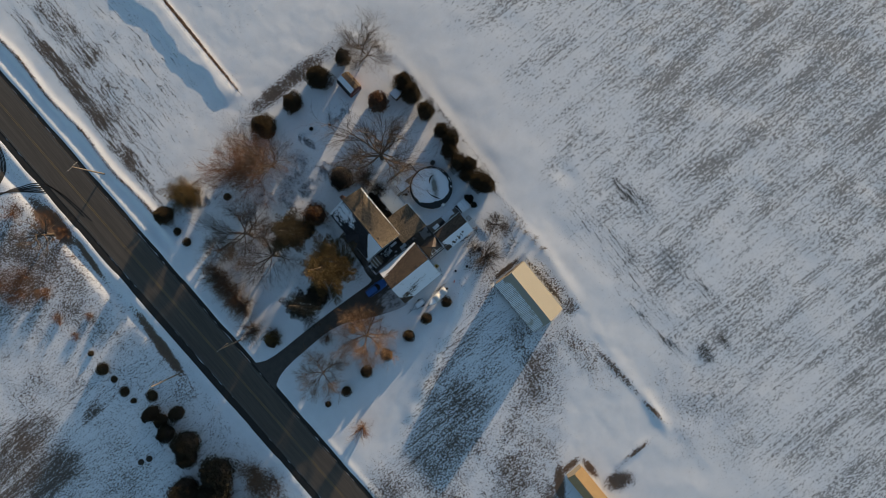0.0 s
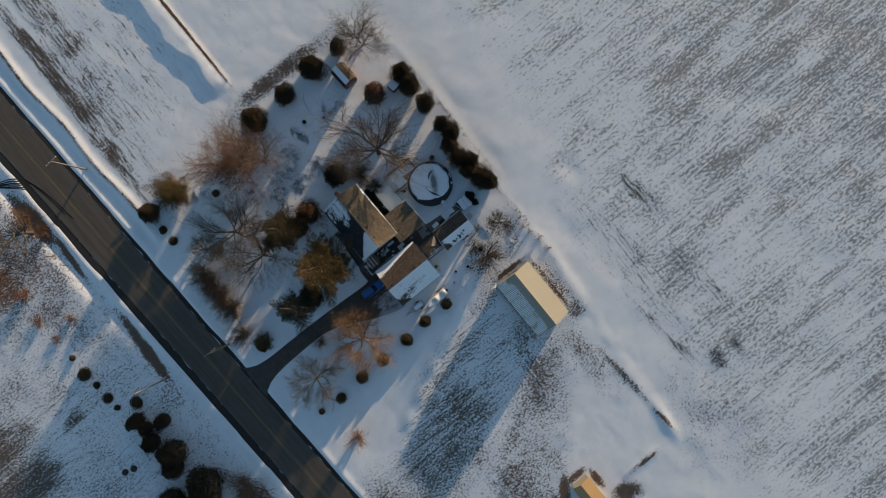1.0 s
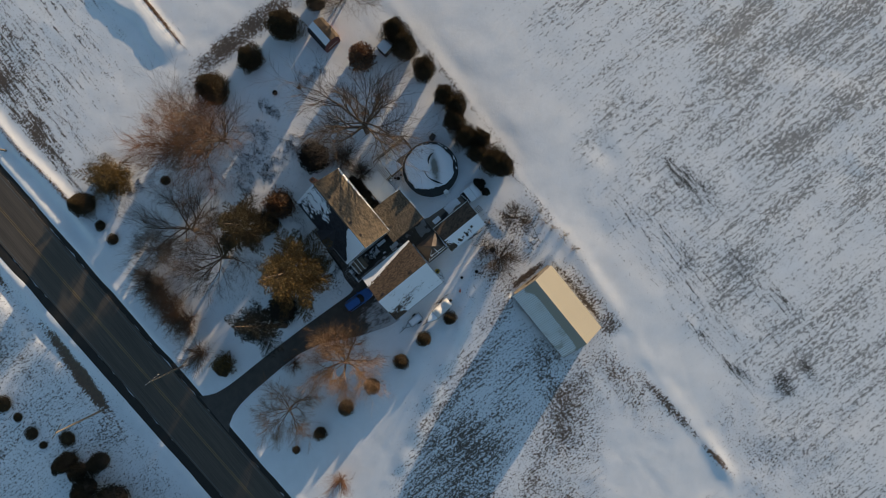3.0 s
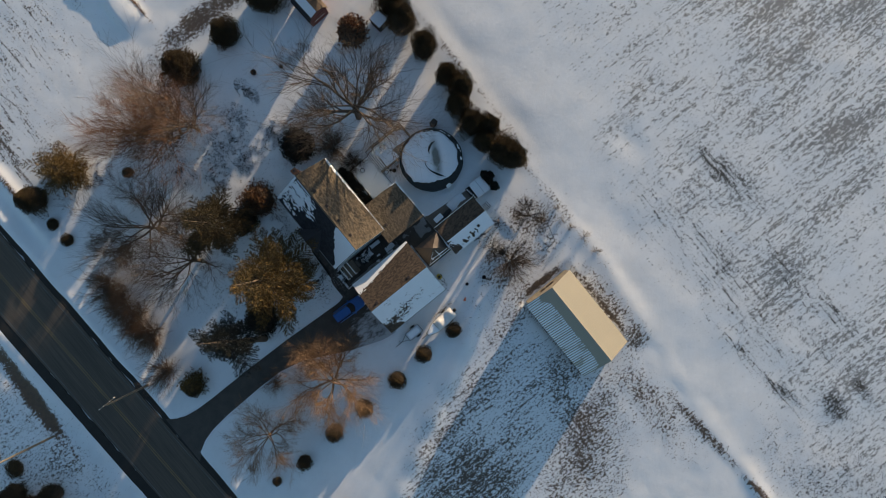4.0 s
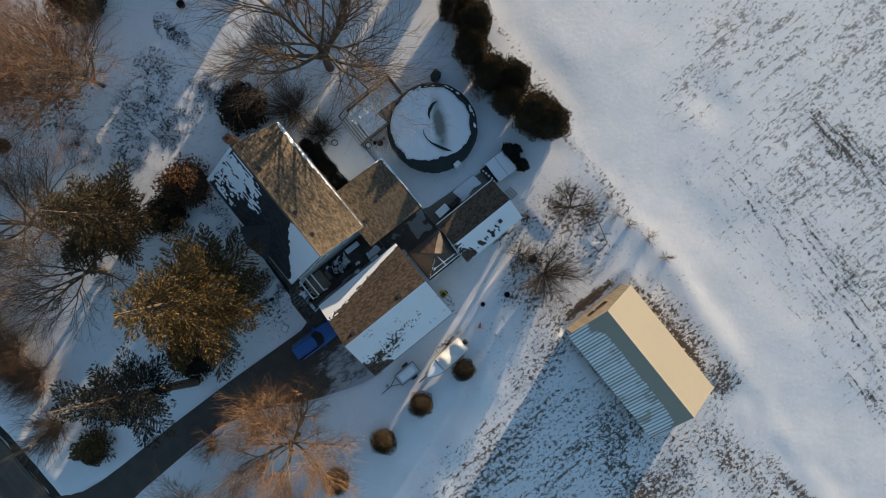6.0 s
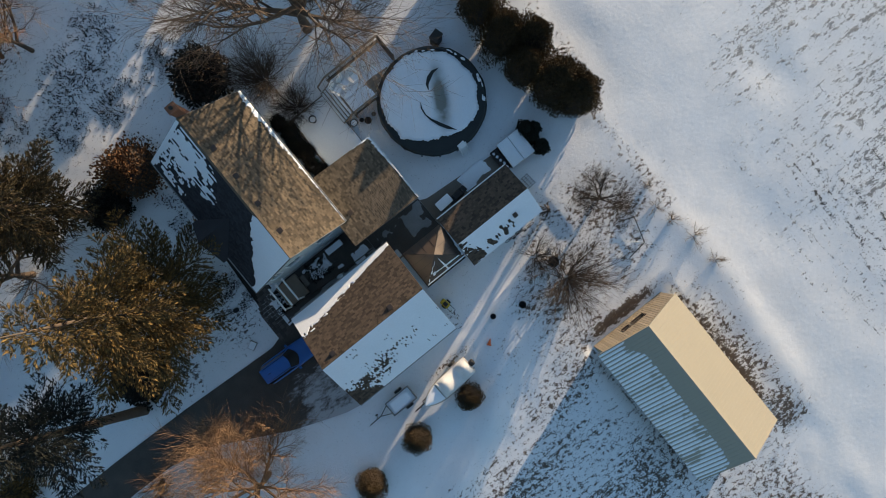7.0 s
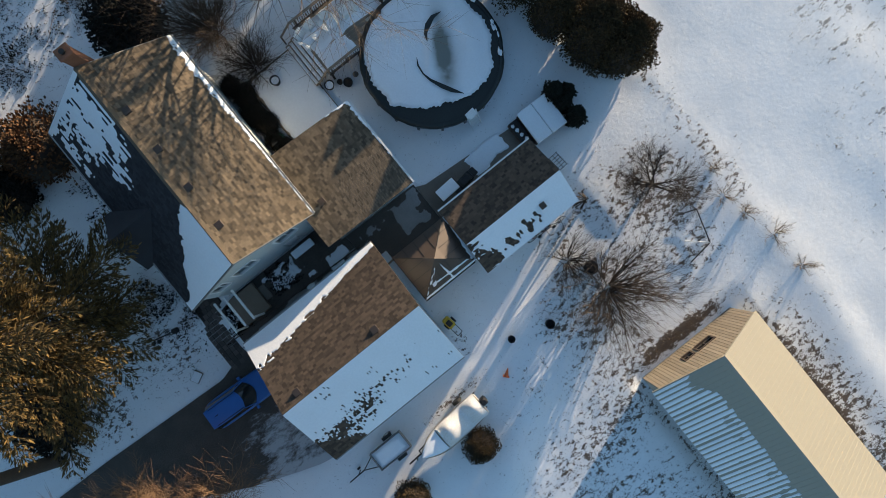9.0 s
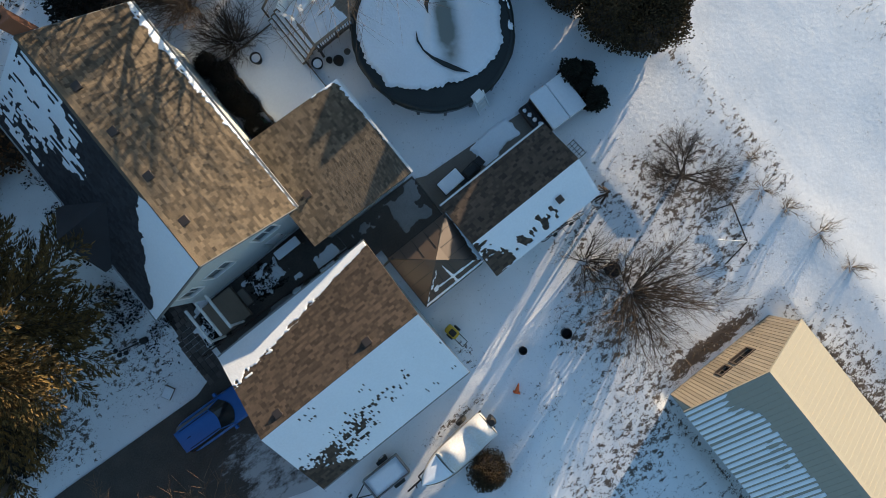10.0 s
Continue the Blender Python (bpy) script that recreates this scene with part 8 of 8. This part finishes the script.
def bicycle(x, y, turn, label, mat):
    t = thing("bicycle", label, "bicycle", at=pose(x, y, 0.0, 12, 0, turn))
    for cx in (-0.5, 0.5):
        g = Geo()
        p = [(cx + 0.32 * math.cos(a * math.pi / 9), 0, 0.33 + 0.32 * math.sin(a * math.pi / 9)) for a in range(19)]
        for a, b in zip(p, p[1:]):
            g.tube(a, b, 0.02, 0.02, 5, caps=False)
        w = part("wheel", g, BLACK, t)
        sp = Geo()
        for a in range(6):
            sp.tube((cx, 0, 0.33), (cx + 0.31 * math.cos(a * math.pi / 3), 0, 0.33 + 0.31 * math.sin(a * math.pi / 3)), 0.004, 0.004, 3, caps=False)
        part("spokes", sp, DARK_METAL, w)
    fr = Geo()
    for a, b in (((-0.5, 0, 0.33), (-0.15, 0, 0.85)), ((-0.15, 0, 0.85), (0.35, 0, 0.85)), ((-0.05, 0, 0.35), (0.35, 0, 0.85)), ((-0.05, 0, 0.35), (-0.15, 0, 0.92)), ((-0.5, 0, 0.33), (-0.05, 0, 0.35)), ((0.5, 0, 0.33), (0.33, 0, 0.98))):
        fr.tube(a, b, 0.02, 0.02, 5)
    part("frame", fr, mat, t)
    part("saddle", Geo().soft_box(-0.28, -0.04, -0.07, 0.07, 0.9, 0.96, 0.02), BLACK, t)
    part("handlebar", Geo().tube((0.33, -0.28, 1.0), (0.33, 0.28, 1.0), 0.015, 0.015, 5), DARK_METAL, t)


bicycle(5.2, -1.5, 3, "rusty bicycle leaning on the pool shed wall", material("rusty_red_paint", (0.2, 0.05, 0.03), 0.7, 0.3, 3, 20, 0.2))
bicycle(6.2, -1.6, -6, "dark old bicycle leaning on the pool shed wall", DARK_METAL)
t = thing("trellis", "small dark lattice panel leaning behind the pool shed", "trellis", at=pose(8.1, 0.9, 0, 62, 0, 95))
for k in range(6):
    part("upright_slat", Geo().box(-0.45 + k * 0.18, -0.42 + k * 0.18, -0.01, 0.01, 0, 1.0), WOOD_DARK, t)
for k in range(4):
    part("cross_slat", Geo().box(-0.47, 0.5, 0.011, 0.03, 0.1 + k * 0.27, 0.13 + k * 0.27), WOOD_DARK, t)
t = thing("bent_pipe_frame", "bent grey metal pipe frame lying in the snow", "pipe frame", at=pose(0, 0, 0.12))
for a, b in (((12.4, -5.9), (13.2, -6.2)), ((13.2, -6.2), (12.6, -8.2)), ((12.6, -8.2), (11.0, -8.4)), ((11.5, -7.2), (12.6, -8.2))):
    za, zb = float(height(*a)), float(height(*b))
    part("pipe", Geo().tube((*a, za + 0.1), (*b, zb + 0.1), 0.035, 0.035, 6), TRIM if a[0] == 11.5 else DARK_METAL, t)
t = thing("brush_pile", "upright stack of dark sticks at the shed corner", "brush pile", at=pose(8.3, -1.6, 0))
rng = random.Random(12)
for k in range(14):
    a = rng.uniform(0, 6.28)
    part("stick", Geo().tube((0.45 * math.cos(a), 0.45 * math.sin(a), -0.05), (0.1 * math.cos(a + 2), 0.1 * math.sin(a + 2), rng.uniform(1.2, 2.0)), 0.04, 0.02, 5), BARK_DARK, t)
t = thing("stump_pair", "two dark round lids in the snow beyond the road", "stump", at=pose(0, 0, 0))
for x, y in ((-70.6, 4.45), (-68.95, 3.95)):
    part("lid", Geo().tube((x, y, -0.1), (x, y, float(height(x, y)) + 0.3), 0.6, 0.55, 14), BARK_DARK, t)
t = thing("field_fence", "line of rusty wire fence posts along the snow drift", "fence", at=pose(0, 0, 0))
for k in range(14):
    y = 48.6 + k * 2.6
    part("post", Geo().tube((-10.4, y, -0.1), (-10.42, y, float(height(-10.4, y)) + 0.42), 0.05, 0.04, 6), WOOD_DARK, t)
for z in (0.12, 0.24, 0.36):
    for k in range(13):
        y = 48.6 + k * 2.6
        g = Geo().tube((-10.4, y, float(height(-10.4, y)) + z), (-10.4, y + 2.6, float(height(-10.4, y + 2.6)) + z), 0.012, 0.012, 4, caps=False)
        part("wire", g, RUST_BRICK, t)


# ---- field entrance beyond the road ----
def tyre_tracks():
    mud = material("wet_gravel_track", (0.05, 0.045, 0.04), 0.9, 0.3, 1, 20, 0.4)
    t = tagged(thing("field_entrance", "", ""), "dark curved tyre tracks in the snowy field entrance", "track", kind="structure")
    rng = random.Random(8)
    ways = []
    for k in range(9):
        e = k * 0.32 + rng.uniform(-0.15, 0.15)
        ways.append(((-66 + 0.2 * k, 62.5 + 1.2 * e), (-56.5 + 0.3 * e, 62.8 - 0.7 * e), (-51.4, 58.6 - 1.0 * e), 0.0))
        ways.append(((-65 + 0.2 * k, 61.0 + 0.8 * e), (-57.5 + 0.9 * e, 61.5 + 0.3 * e), (-53.9 + 0.35 * e, 71 - 0.5 * e), 0.0))
    for e in (0.0, 0.35, 1.5, 1.85):
        ways.append(((-51.3, 58.8 - 0.5 * e), (-49.9 + 0.35 * e, 57.0 - 0.5 * e), (-49.2 + 0.4 * e, 48.5 - e), 0.036))
    for k, (p0, p1, p2, flat) in enumerate(ways):
        p0, p1, p2 = Vector(p0), Vector(p1), Vector(p2)
        v, f = [], []
        for i in range(25):
            s = i / 24
            q = p0 * (1 - s) ** 2 + p1 * (2 * s * (1 - s)) + p2 * s * s
            d = ((p1 - p0) * (1 - s) + (p2 - p1) * s).normalized()
            w = 0.07 + 0.05 * float(vnoise(i * 0.6, k, 3)) if not flat else 0.09
            for sg in (1, -1):
                x, y = q.x - d.y * w * sg, q.y + d.x * w * sg
                v.append((x, y, flat or float(height(x, y)) + 0.04))
            if i:
                f.append((2 * i - 2, 2 * i - 1, 2 * i + 1, 2 * i))
        part("tyre_track", Geo().add(v, f), mud, t)


tyre_tracks()
